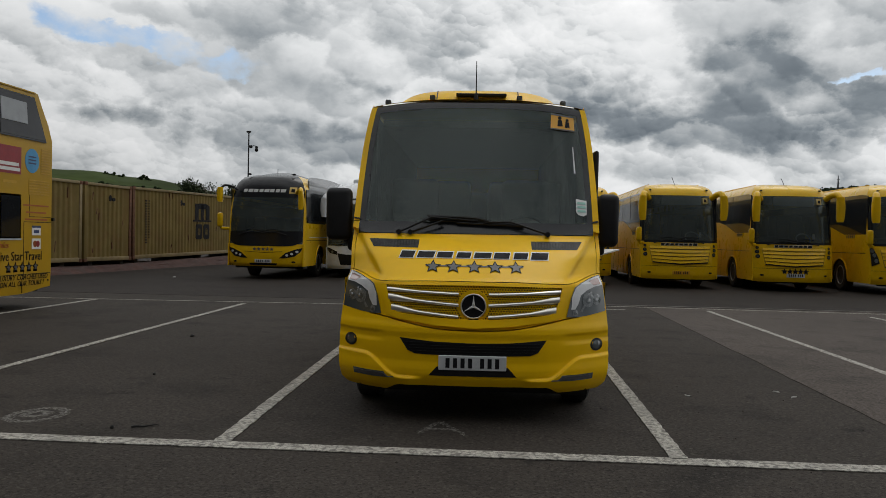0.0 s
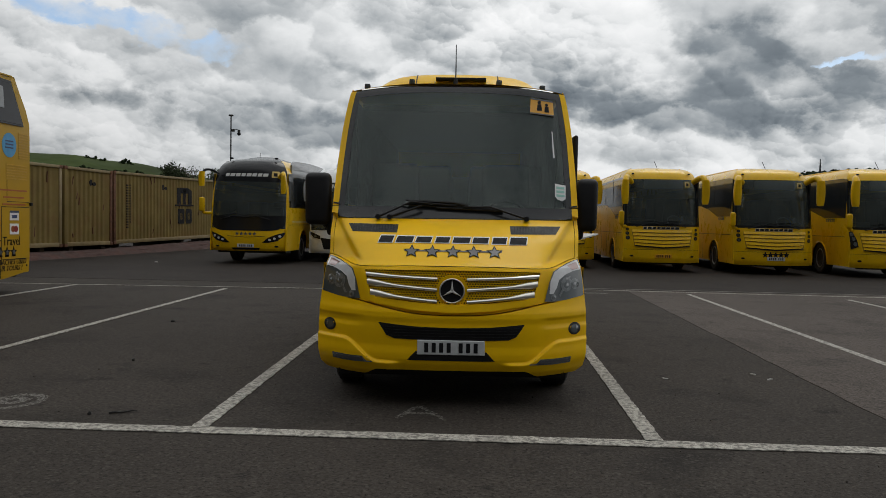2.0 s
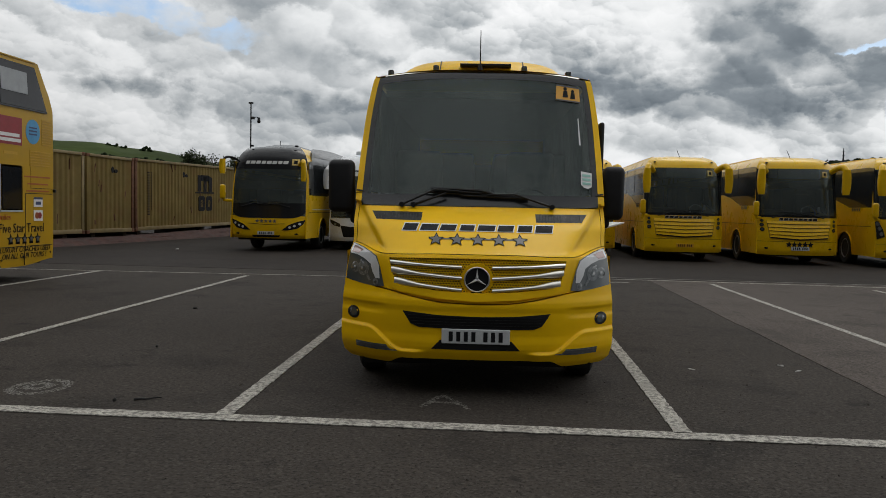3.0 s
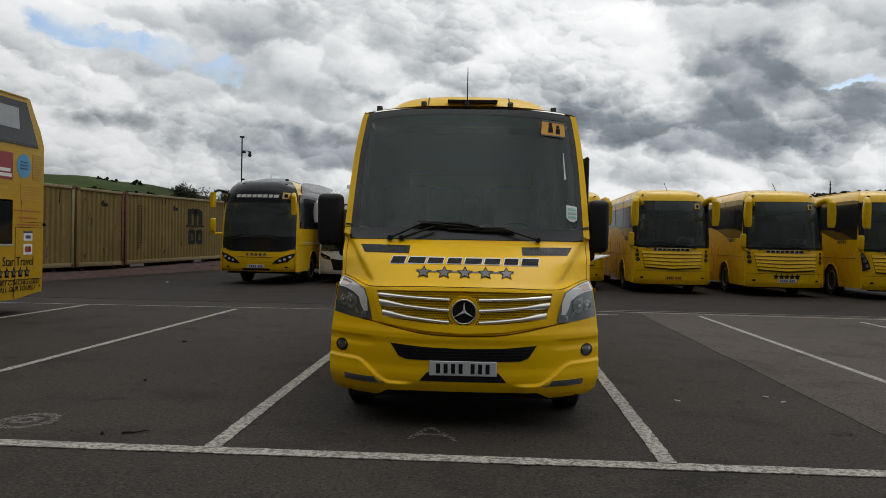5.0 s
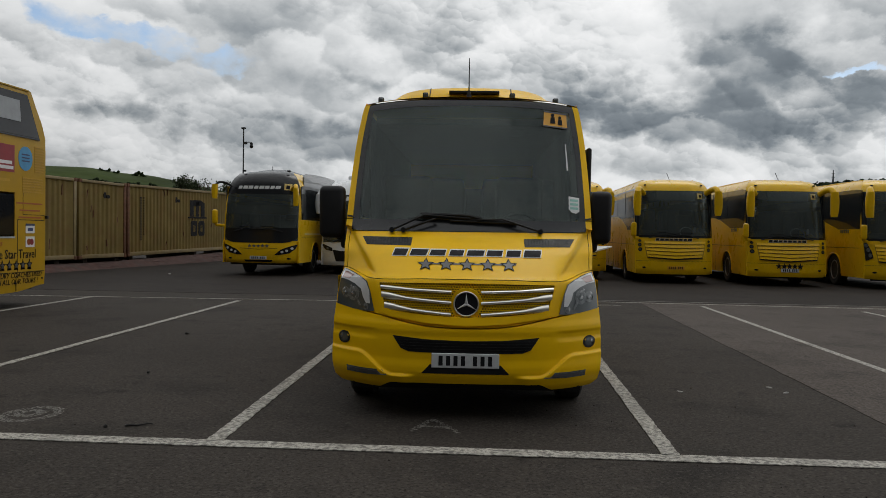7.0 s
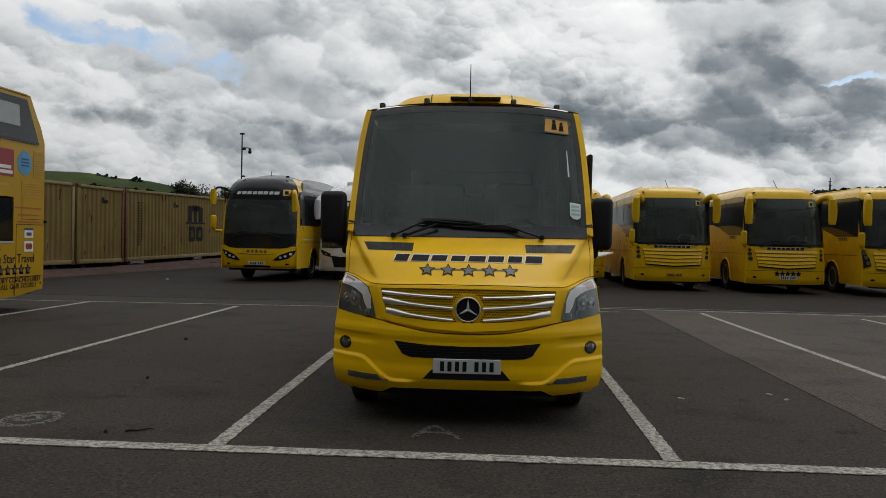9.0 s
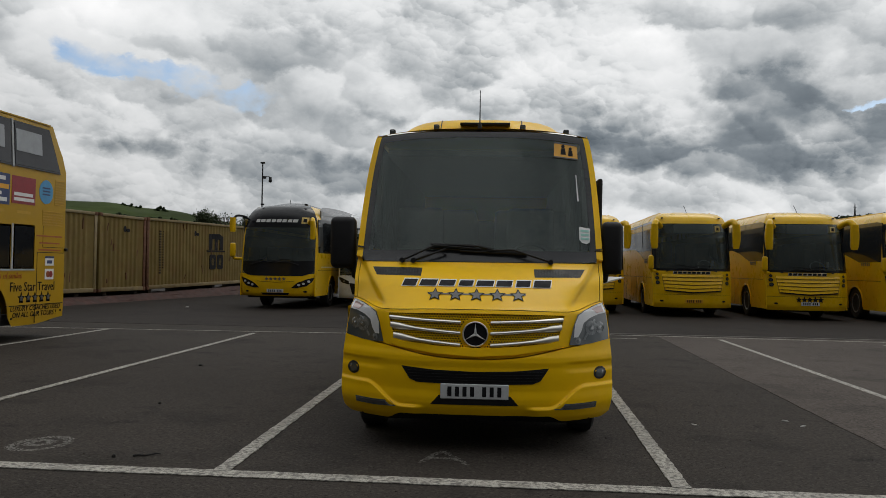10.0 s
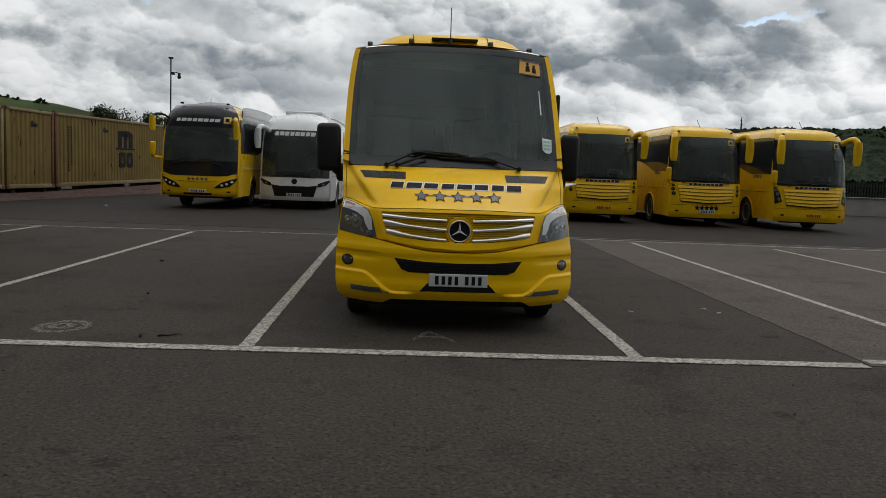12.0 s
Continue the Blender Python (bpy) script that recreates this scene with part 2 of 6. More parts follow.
def asphalt_material(name, dark, lightc, stone, stain):
    """Worn tarmac: fine stones, broad stains and oil patches."""
    m = bpy.data.materials.new(name)
    m.use_nodes = True
    n, ln = m.node_tree.nodes, m.node_tree.links
    bsdf = n["Principled BSDF"]
    co = n.new("ShaderNodeTexCoord").outputs["Object"]

    def noise_tex(s, d, r):
        t = n.new("ShaderNodeTexNoise")
        t.inputs["Scale"].default_value, t.inputs["Detail"].default_value, t.inputs["Roughness"].default_value = s, d, r
        ln.new(co, t.inputs["Vector"])
        return t.outputs["Fac"]

    def ramp(fac, lo, hi):
        r = n.new("ShaderNodeMapRange")
        r.inputs[1].default_value, r.inputs[2].default_value = lo, hi
        ln.new(fac, r.inputs[0])
        return r.outputs[0]

    def mixc(fac, a, b):
        x = n.new("ShaderNodeMix")
        x.data_type = "RGBA"
        ln.new(fac, x.inputs[0])
        for sock, v in ((x.inputs[6], a), (x.inputs[7], b)):
            if isinstance(v, tuple):
                sock.default_value = (*v, 1)
            else:
                ln.new(v, sock)
        return x.outputs[2]

    vor = n.new("ShaderNodeTexVoronoi")
    vor.inputs["Scale"].default_value = 62.0
    ln.new(co, vor.inputs["Vector"])
    grain = noise_tex(38, 8, 0.72)
    col = mixc(ramp(noise_tex(0.35, 6, 0.6), 0.3, 0.7), dark, lightc)
    col = mixc(ramp(grain, 0.52, 0.80), col, stone)
    col = mixc(ramp(noise_tex(0.9, 8, 0.64), 0.52, 0.72), col, stain)
    col = mixc(ramp(noise_tex(2.7, 6, 0.6), 0.60, 0.70), col, stain)
    col = mixc(ramp(noise_tex(34, 7, 0.76), 0.49, 0.62), col, tuple(c * 0.36 for c in dark))
    sep = n.new("ShaderNodeSeparateColor")
    ln.new(vor.outputs["Color"], sep.inputs[0])
    col = mixc(ramp(sep.outputs[0], 0.80, 1.25), col, stone)
    ln.new(col, bsdf.inputs["Base Color"])
    bsdf.inputs["Roughness"].default_value = 0.86
    bsdf.inputs["Specular IOR Level"].default_value = 0.12
    b = n.new("ShaderNodeBump")
    b.inputs["Strength"].default_value, b.inputs["Distance"].default_value = 0.5, 0.009
    ln.new(grain, b.inputs["Height"])
    ln.new(b.outputs[0], bsdf.inputs["Normal"])
    return m


def paint_line_material(name, paint, ground):
    """Road paint, cracked and worn through to the tarmac."""
    m = bpy.data.materials.new(name)
    m.use_nodes = True
    n, ln = m.node_tree.nodes, m.node_tree.links
    bsdf = n["Principled BSDF"]
    co = n.new("ShaderNodeTexCoord").outputs["Object"]
    last = None
    facs = []
    for s, d, lo, hi in ((26, 9, 0.44, 0.57), (3.5, 7, 0.46, 0.72), (90, 4, 0.50, 0.64)):
        t = n.new("ShaderNodeTexNoise")
        t.inputs["Scale"].default_value, t.inputs["Detail"].default_value, t.inputs["Roughness"].default_value = s, d, 0.68
        ln.new(co, t.inputs["Vector"])
        r = n.new("ShaderNodeMapRange")
        r.inputs[1].default_value, r.inputs[2].default_value, r.inputs[4].default_value = lo, hi, 0.92
        ln.new(t.outputs["Fac"], r.inputs[0])
        facs.append(r.outputs[0])
    last = facs[0]
    for f in facs[1:]:
        mx = n.new("ShaderNodeMath")
        mx.operation = "MAXIMUM"
        ln.new(last, mx.inputs[0])
        ln.new(f, mx.inputs[1])
        last = mx.outputs[0]
    x = n.new("ShaderNodeMix")
    x.data_type = "RGBA"
    ln.new(last, x.inputs[0])
    x.inputs[6].default_value, x.inputs[7].default_value = (*paint, 1), (*ground, 1)
    ln.new(x.outputs[2], bsdf.inputs["Base Color"])
    bsdf.inputs["Roughness"].default_value = 0.8
    return m


def glass_material(name, tint, ior=1.5, rough=0.02, film=0.0):
    """Tinted pane: darkened see-through with a real mirror sheen."""
    m = bpy.data.materials.new(name)
    m.use_nodes = True
    n, ln = m.node_tree.nodes, m.node_tree.links
    n.remove(n["Principled BSDF"])
    clear, gloss, mix, fres = n.new("ShaderNodeBsdfTransparent"), n.new("ShaderNodeBsdfGlossy"), n.new("ShaderNodeMixShader"), n.new("ShaderNodeFresnel")
    clear.inputs[0].default_value = (*tint, 1)
    gloss.inputs["Roughness"].default_value = rough
    gloss.inputs[0].default_value = (0.84, 0.95, 0.92, 1)
    fres.inputs[0].default_value = ior
    ln.new(fres.outputs[0], mix.inputs[0])
    ln.new(clear.outputs[0], mix.inputs[1])
    ln.new(gloss.outputs[0], mix.inputs[2])
    last = mix
    if film:
        # thin uneven pale film, standing in for haze and reflections on the glass
        haze, lay, tex, span = n.new("ShaderNodeBsdfDiffuse"), n.new("ShaderNodeMixShader"), n.new("ShaderNodeTexNoise"), n.new("ShaderNodeMapRange")
        haze.inputs[0].default_value = (0.37, 0.43, 0.40, 1)
        ln.new(n.new("ShaderNodeTexCoord").outputs["Object"], tex.inputs["Vector"])
        tex.inputs["Scale"].default_value, tex.inputs["Detail"].default_value, tex.inputs["Roughness"].default_value = 1.6, 9.0, 0.6
        span.inputs[1].default_value, span.inputs[2].default_value, span.inputs[3].default_value, span.inputs[4].default_value = 0.3, 0.7, film * 0.6, film * 1.4
        ln.new(tex.outputs["Fac"], span.inputs[0])
        ln.new(span.outputs[0], lay.inputs[0])
        ln.new(mix.outputs[0], lay.inputs[1])
        ln.new(haze.outputs[0], lay.inputs[2])
        last = lay
    ln.new(last.outputs[0], n["Material Output"].inputs[0])
    return m


YELLOW = (0.90, 0.53, 0.002)
M = {
    "yellow": material("yellow_paint", YELLOW, 0.36, vary=0.05, scale=1.4, coat=0.13, spec=0.10, dirt=(0.45, 0.30, 0.05), dirt_amount=0.22, dirt_scale=1.1, bump=0.02, bump_scale=9),
    "yellow_coach": material("coach_yellow_paint", (0.86, 0.520, 0.003), 0.30, vary=0.07, scale=1.2, coat=0.35, spec=0.2, dirt=(0.40, 0.27, 0.05), dirt_amount=0.3, dirt_scale=1.0, bump=0.02, bump_scale=9),
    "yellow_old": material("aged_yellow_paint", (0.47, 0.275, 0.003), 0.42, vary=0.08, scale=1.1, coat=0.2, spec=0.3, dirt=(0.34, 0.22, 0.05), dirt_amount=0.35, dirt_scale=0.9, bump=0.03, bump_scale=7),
    "white": material("white_paint", (0.78, 0.79, 0.80), 0.3, vary=0.04, scale=1.2, coat=0.3, dirt=(0.5, 0.49, 0.46), dirt_amount=0.3),
    "black": material("black_plastic", (0.010, 0.010, 0.011), 0.5, vary=0.2, scale=8, spec=0.25, bump=0.05, bump_scale=120),
    "frit": material("black_glass_edge", (0.012, 0.013, 0.015), 0.20, vary=0.1, spec=0.35),
    "rubber": material("tyre_rubber", (0.022, 0.022, 0.022), 0.85, vary=0.25, scale=9, dirt=(0.09, 0.08, 0.07), dirt_amount=0.5, dirt_scale=5, bump=0.2),
    "chrome": material("chrome_trim", (0.84, 0.81, 0.74), 0.34, metal=1.0, vary=0.05),
    "steel": material("silver_wheel", (0.30, 0.30, 0.30), 0.5, metal=0.25, vary=0.1, dirt=(0.12, 0.1, 0.08), dirt_amount=0.5, dirt_scale=6),
    "bright_rim": material("bright_wheel_rim", (0.62, 0.62, 0.60), 0.4, metal=0.2, vary=0.12, dirt=(0.25, 0.23, 0.2), dirt_amount=0.4, dirt_scale=6),
    "lamp_dark": material("lamp_housing", (0.058, 0.070, 0.074), 0.15, vary=0.15, coat=0.4),
    "lamp_silver": material("lamp_reflector", (0.135, 0.150, 0.155), 0.25, metal=0.0, vary=0.45, scale=26, coat=0.5),
    "lamp_white": material("clear_lamp_cover", (0.62, 0.63, 0.64), 0.2, vary=0.12, coat=0.4),
    "lamp_amber": material("indicator_cover", (0.34, 0.20, 0.17), 0.15, vary=0.15, coat=1.0),
    "grey": material("dark_grey_sticker", (0.085, 0.085, 0.09), 0.4, vary=0.12),
    "ink": material("black_lettering", (0.014, 0.014, 0.016), 0.7, spec=0.15, vary=0.1),
    "white_ink": material("white_sticker", (0.75, 0.75, 0.74), 0.4, vary=0.05),
    "red_ink": material("red_lettering", (0.34, 0.075, 0.012), 0.4, vary=0.1),
    "sign": material("amber_sign_board", (0.75, 0.36, 0.015), 0.35, vary=0.05),
    "cream_sign": material("cream_sign_board", (0.72, 0.52, 0.16), 0.4, vary=0.06),
    "plate": material("white_plate", (0.60, 0.62, 0.63), 0.3, vary=0.06),
    "poster_blue": material("navy_poster", (0.03, 0.05, 0.14), 0.4, vary=0.12),
    "poster_red": material("red_poster", (0.28, 0.02, 0.03), 0.4, vary=0.1),
    "sky_blue": material("light_blue_sticker", (0.07, 0.30, 0.55), 0.4, vary=0.1),
    "mint": material("pale_green_sticker", (0.30, 0.55, 0.48), 0.4, vary=0.08),
    "inside": material("dark_cabin_trim", (0.05, 0.052, 0.055), 0.7, vary=0.2),
    "seat": material("grey_seat_cloth", (0.075, 0.08, 0.085), 0.9, vary=0.25, scale=20),
    "pale_inside": material("pale_cabin_trim", (0.42, 0.44, 0.45), 0.6, vary=0.1),
    "screen": glass_material("windscreen_glass", (0.34, 0.40, 0.375), 1.48, film=0.020),
    "coach_screen": glass_material("coach_screen_glass", (0.46, 0.50, 0.51), 1.55, film=0.115),
    "side_glass": material("tinted_side_glass", (0.025, 0.028, 0.030), 0.07, vary=0.15, scale=0.8, spec=0.55),
    "bus_glass": material("dark_bus_glass", (0.014, 0.015, 0.017), 0.06, vary=0.2, scale=0.8, spec=0.2),
    "upper_glass": material("grey_bus_glass", (0.055, 0.057, 0.062), 0.10, vary=0.2, scale=0.7, spec=0.2),
    "silver_sweep": material("silver_grey_paint", (0.17, 0.178, 0.185), 0.22, vary=0.2, scale=0.7, coat=0.5),
    "hedge": material("dark_hedge_leaves", (0.012, 0.020, 0.009), 0.9, vary=0.5, scale=2.5, spec=0.08),
    "blind": material("sky_card_grey", (0.33, 0.35, 0.37), 0.5, vary=0.1),
    "shade_yellow": material("louvre_shade_yellow", (0.42, 0.245, 0.003), 0.5, vary=0.08),
    "louvre": material("shaded_yellow_trim", (0.50, 0.29, 0.01), 0.5, vary=0.1),
    "box": material("sand_container_paint", (0.205, 0.152, 0.054), 0.8, spec=0.15, vary=0.14, scale=1.1, dirt=(0.19, 0.11, 0.045), dirt_amount=0.75, dirt_scale=1.7, bump=0.12, bump_scale=14),
    "box_pale": material("pale_container_rail", (0.245, 0.188, 0.085), 0.6, vary=0.2, scale=2, dirt=(0.2, 0.12, 0.06), dirt_amount=0.7, dirt_scale=3),
    "rust": material("rusty_steel", (0.14, 0.06, 0.03), 0.85, vary=0.35, scale=6, bump=0.3, bump_scale=30),
    "brick_earth": material("red_earth_bank", (0.062, 0.026, 0.020), 0.95, vary=0.35, scale=2.5, dirt=(0.04, 0.033, 0.029), dirt_amount=0.8, bump=0.6, bump_scale=12),
    "timber": material("shade_dark_timber", (0.030, 0.023, 0.018), 0.9, vary=0.3, scale=4, bump=0.3),
    "galv": material("dark_mast_steel", (0.06, 0.065, 0.07), 0.5, metal=0.3, vary=0.15),
    "wall": material("pale_rendered_wall", (0.36, 0.345, 0.33), 0.85, vary=0.12, scale=1.5, bump=0.2, bump_scale=20),
    "fence": material("dark_green_fence", (0.02, 0.03, 0.025), 0.6, vary=0.2),
    "grass": material("hill_grass", (0.046, 0.066, 0.017), 0.95, vary=0.35, scale=0.02, dirt=(0.022, 0.034, 0.011), dirt_amount=0.8, dirt_scale=0.012, spec=0.08),
    "woods": material("far_woods", (0.016, 0.026, 0.011), 0.95, vary=0.45, scale=0.12, dirt=(0.040, 0.058, 0.020), dirt_amount=0.8, dirt_scale=0.016, spec=0.05),
    "leaf": material("tree_leaves", (0.070, 0.092, 0.045), 0.8, vary=0.4, scale=1.5, spec=0.15),
    "bark": material("tree_bark", (0.10, 0.08, 0.06), 0.9, vary=0.3, bump=0.4, bump_scale=12),
    "litter": material("pale_litter", (0.34, 0.33, 0.31), 0.8, vary=0.2),
    "oil": material("dark_debris", (0.018, 0.017, 0.016), 0.8, vary=0.3),
    "asphalt": asphalt_material("worn_asphalt", (0.0350, 0.0295, 0.0246), (0.0485, 0.0410, 0.0343), (0.094, 0.083, 0.072), (0.0190, 0.0163, 0.0140)),
    "asphalt_far": asphalt_material("coarse_asphalt", (0.0225, 0.0188, 0.0164), (0.0335, 0.0278, 0.0241), (0.084, 0.071, 0.062), (0.0160, 0.0133, 0.0118)),
    "concrete": asphalt_material("brownish_old_tarmac", (0.072, 0.0600, 0.0520), (0.096, 0.0800, 0.0695), (0.17, 0.146, 0.129), (0.044, 0.037, 0.0325)),
    "line": paint_line_material("worn_white_line", (0.455, 0.432, 0.375), (0.085, 0.078, 0.068)),
    "faint": paint_line_material("worn_off_marking", (0.20, 0.19, 0.17), (0.075, 0.068, 0.060)),
}


# ---- building helpers ----
def finish(bm, name, mat, smooth=35.0):
    bmesh.ops.recalc_face_normals(bm, faces=bm.faces)
    me = bpy.data.meshes.new(name)
    bm.to_mesh(me)
    bm.free()
    me.materials.append(M[mat])
    if smooth:
        me.polygons.foreach_set("use_smooth", [True] * len(me.polygons))
        me.set_sharp_from_angle(angle=radians(smooth))
    return me


def part(name, bm, mat, parent, label="", smooth=35.0):
    ob = new(name, finish(bm, name, mat, smooth))
    ob.parent = parent
    return tagged(ob, label)


def mesh_thing(name, bm, mat, label, category, group="", kind="", m=None, smooth=35.0):
    ob = new(name, finish(bm, name, mat, smooth))
    if m is not None:
        ob.matrix_world = m
    return tagged(ob, label, category, group, kind)


def thing(name, m, label, category, group="", kind=""):
    ob = new(name)
    ob.empty_display_size = 0.3
    ob.matrix_world = m
    return tagged(ob, label, category, group, kind)


def add_box(bm, x0, x1, y0, y1, z0, z1, bevel=0.0, seg=2):
    made = bmesh.ops.create_cube(bm, size=1.0, matrix=Matrix.LocRotScale(((x0 + x1) / 2, (y0 + y1) / 2, (z0 + z1) / 2), None, (abs(x1 - x0), abs(y1 - y0), abs(z1 - z0))))
    if bevel:
        edges = list({e for v in made["verts"] for e in v.link_edges})
        bmesh.ops.bevel(bm, geom=edges, offset=bevel, segments=seg, profile=0.5, affect="EDGES")
    return bm


def box(x0, x1, y0, y1, z0, z1, bevel=0.0, seg=2):
    return add_box(bmesh.new(), x0, x1, y0, y1, z0, z1, bevel, seg)


def add_tube(bm, pts, radius, sides=10, taper=None):
    """A round bar along a list of points, closed at both ends."""
    rings = []
    pts = [Vector(p) for p in pts]
    for i, p in enumerate(pts):
        d = (pts[min(i + 1, len(pts) - 1)] - pts[max(i - 1, 0)]).normalized()
        q = d.to_track_quat("Z", "Y")
        r = radius if taper is None else radius + (taper - radius) * i / max(1, len(pts) - 1)
        rings.append([bm.verts.new(p + q @ Vector((r * math.cos(2 * math.pi * k / sides), r * math.sin(2 * math.pi * k / sides), 0))) for k in range(sides)])
    for a, b in zip(rings, rings[1:]):
        for k in range(sides):
            bm.faces.new((a[k], a[(k + 1) % sides], b[(k + 1) % sides], b[k]))
    bm.faces.new(rings[0][::-1])
    bm.faces.new(rings[-1])
    return bm


def tube(pts, radius, sides=10, taper=None):
    return add_tube(bmesh.new(), pts, radius, sides, taper)


def lathe(profile, axis_point, sides=32, open_start=False):
    """A body turned round the x axis: profile of (x, radius)."""
    bm = bmesh.new()
    ax = Vector(axis_point)
    rings = [[bm.verts.new(ax + Vector((x, r * math.cos(2 * math.pi * k / sides), r * math.sin(2 * math.pi * k / sides)))) for k in range(sides)] for x, r in profile]
    for a, b in zip(rings, rings[1:]):
        for k in range(sides):
            bm.faces.new((a[k], a[(k + 1) % sides], b[(k + 1) % sides], b[k]))
    if not open_start:
        bm.faces.new(rings[0])
    bm.faces.new(rings[-1][::-1])
    return bm


def grid(fn, us, vs):
    bm = bmesh.new()
    rows = [[bm.verts.new(fn(u, v)) for u in us] for v in vs]
    for a, b in zip(rows, rows[1:]):
        for k in range(len(us) - 1):
            bm.faces.new((a[k], a[k + 1], b[k + 1], b[k]))
    return bm


def spaced(a, b, n):
    return [a + (b - a) * i / (n - 1) for i in range(n)]


def ease(a, b, x):
    t = min(1.0, max(0.0, (x - a) / (b - a)))
    return t * t * (3 - 2 * t)


def spline(table):
    """A smooth curve through (position, value) pairs that never overshoots."""
    xs, ys = [p for p, _ in table], [v for _, v in table]
    d = [(ys[i + 1] - ys[i]) / (xs[i + 1] - xs[i]) for i in range(len(xs) - 1)]
    t = [d[0]] + [0.0 if d[i - 1] * d[i] <= 0 else 2 * d[i - 1] * d[i] / (d[i - 1] + d[i]) for i in range(1, len(d))] + [d[-1]]

    def value(x):
        if x <= xs[0]:
            return ys[0]
        if x >= xs[-1]:
            return ys[-1]
        i = max(k for k in range(len(xs) - 1) if xs[k] <= x)
        h = xs[i + 1] - xs[i]
        s = (x - xs[i]) / h
        return ((1 + 2 * s) * (1 - s) ** 2 * ys[i] + s * (1 - s) ** 2 * h * t[i] + s * s * (3 - 2 * s) * ys[i + 1] + s * s * (s - 1) * h * t[i + 1])

    return value


def ellipse(cx, cz, rx, rz, n=24):
    return [(cx + rx * math.cos(2 * math.pi * i / n), cz + rz * math.sin(2 * math.pi * i / n)) for i in range(n)]


def rounded(x0, x1, z0, z1, r, n=4):
    out = []
    for cx, cz, a in ((x1 - r, z1 - r, 0), (x0 + r, z1 - r, 90), (x0 + r, z0 + r, 180), (x1 - r, z0 + r, 270)):
        out += [(cx + r * math.cos(radians(a + 90 * i / n)), cz + r * math.sin(radians(a + 90 * i / n))) for i in range(n + 1)]
    return out


def star(cx, cz, r, inner=0.45):
    return [(cx + (r if i % 2 == 0 else r * inner) * math.sin(math.pi * i / 5), cz + (r if i % 2 == 0 else r * inner) * math.cos(math.pi * i / 5)) for i in range(10)]


def mirrored(poly):
    return [(-x, z) for x, z in reversed(poly)]


class Shell:
    """The nose of a vehicle that faces -y: half width, centre line and sweep-back by height."""

    def __init__(self, half, line, sweep, power=3.0, relief=None):
        self.half, self.line, self.sweep, self.power, self.relief = spline(half), spline(line), spline(sweep), power, relief

    def point(self, u, z):
        x = u * self.half(z)
        y = self.line(z) + self.sweep(z) * abs(u) ** self.power
        if self.relief:
            y += self.relief(x, z)
        return x, y, z

    def face(self, x, z):
        u = max(-1.0, min(1.0, x / self.half(z)))
        return self.point(u, z)[1]

    def patch(self, u0, u1, low, high, nu, nv, out=0.0, back=0.02):
        """A panel between two heights, which are curves of u, with its edges turned in."""
        us = spaced(u0, u1, nu)

        def at(u, v):
            z = low(u) + (high(u) - low(u)) * min(1, max(0, v))
            x, y, z = self.point(u, z)
            return x, y - out + (back if v < 0 or v > 1 else 0), z

        vs = [-1] + spaced(0, 1, nv) + [2] if back else spaced(0, 1, nv)
        return grid(at, us, vs)

    def stamp(self, poly, out=0.004, deep=0.012, step=0.08):
        """A flat shape of the front view, laid on the nose as a plate that stands out from it."""
        return press(poly, lambda a, b, off: (a, self.face(a, b) - off, b), out, deep, step)

    def side(self, z0, z1, length, sign, rows, inset=0.0):
        def at(s, z):
            x, y, _ = self.point(sign, z)
            return x - sign * inset, y + (length - y) * s, z

        return grid(at, [0, 0.02, 0.05, 0.1, 0.2, 0.4, 0.6, 0.8, 1], spaced(z0, z1, rows))


def press(poly, where, out, deep, step):
    bm = bmesh.new()
    bm.faces.new([bm.verts.new((a, 0, b)) for a, b in poly])
    for axis in (0, 2):
        lo, hi = min(p[axis // 2] for p in poly), max(p[axis // 2] for p in poly)
        k = math.floor(lo / step) + 1
        while k * step < hi - 1e-4:
            co, no = Vector((0, 0, 0)), Vector((0, 0, 0))
            co[axis], no[axis] = k * step, 1
            bmesh.ops.bisect_plane(bm, geom=bm.verts[:] + bm.edges[:] + bm.faces[:], plane_co=co, plane_no=no, dist=1e-5)
            k += 1
    made = bmesh.ops.extrude_face_region(bm, geom=bm.faces[:])
    lifted = {v for v in made["geom"] if isinstance(v, bmesh.types.BMVert)}
    for v in bm.verts:
        v.co = Vector(where(v.co.x, v.co.z, out if v in lifted else out - deep))
    bmesh.ops.triangulate(bm, faces=[f for f in bm.faces if len(f.verts) > 4])
    return bm


def side_press(poly, x, sign, out=0.004, deep=0.012, step=5.0):
    """A shape of the side view (y, z) on the plane x; sign is the way it faces."""
    return press(poly, lambda a, b, off: (x + sign * off, a, b), out, deep, step)


def lettering(text, size, m, parent, mat, name="letter", thick=0.003, squeeze=1.0, slant=0.0):
    """Raised letters, each a part of its own, along +x of the pose m."""
    cu = bpy.data.curves.new(name, "FONT")
    cu.size, cu.extrude, cu.resolution_u, cu.shear = size, thick, 2, slant
    ob = bpy.data.objects.new(name, cu)
    scene.collection.objects.link(ob)

    def width(body):
        cu.body = body
        bpy.context.view_layer.update()
        return ob.dimensions.x

    bar = width("||")
    for i, ch in enumerate(text):
        if ch == " ":
            continue
        at = width("|" + text[:i] + "|") - bar
        cu.body = ch
        bpy.context.view_layer.update()
        me = bpy.data.meshes.new_from_object(ob.evaluated_get(bpy.context.evaluated_depsgraph_get()))
        me.transform(m @ Matrix.Diagonal((squeeze, 1, 1, 1)) @ Matrix.Translation((at, 0, 0)))
        me.materials.clear()
        me.materials.append(M[mat])
        new(name, me).parent = parent
    bpy.data.objects.remove(ob)


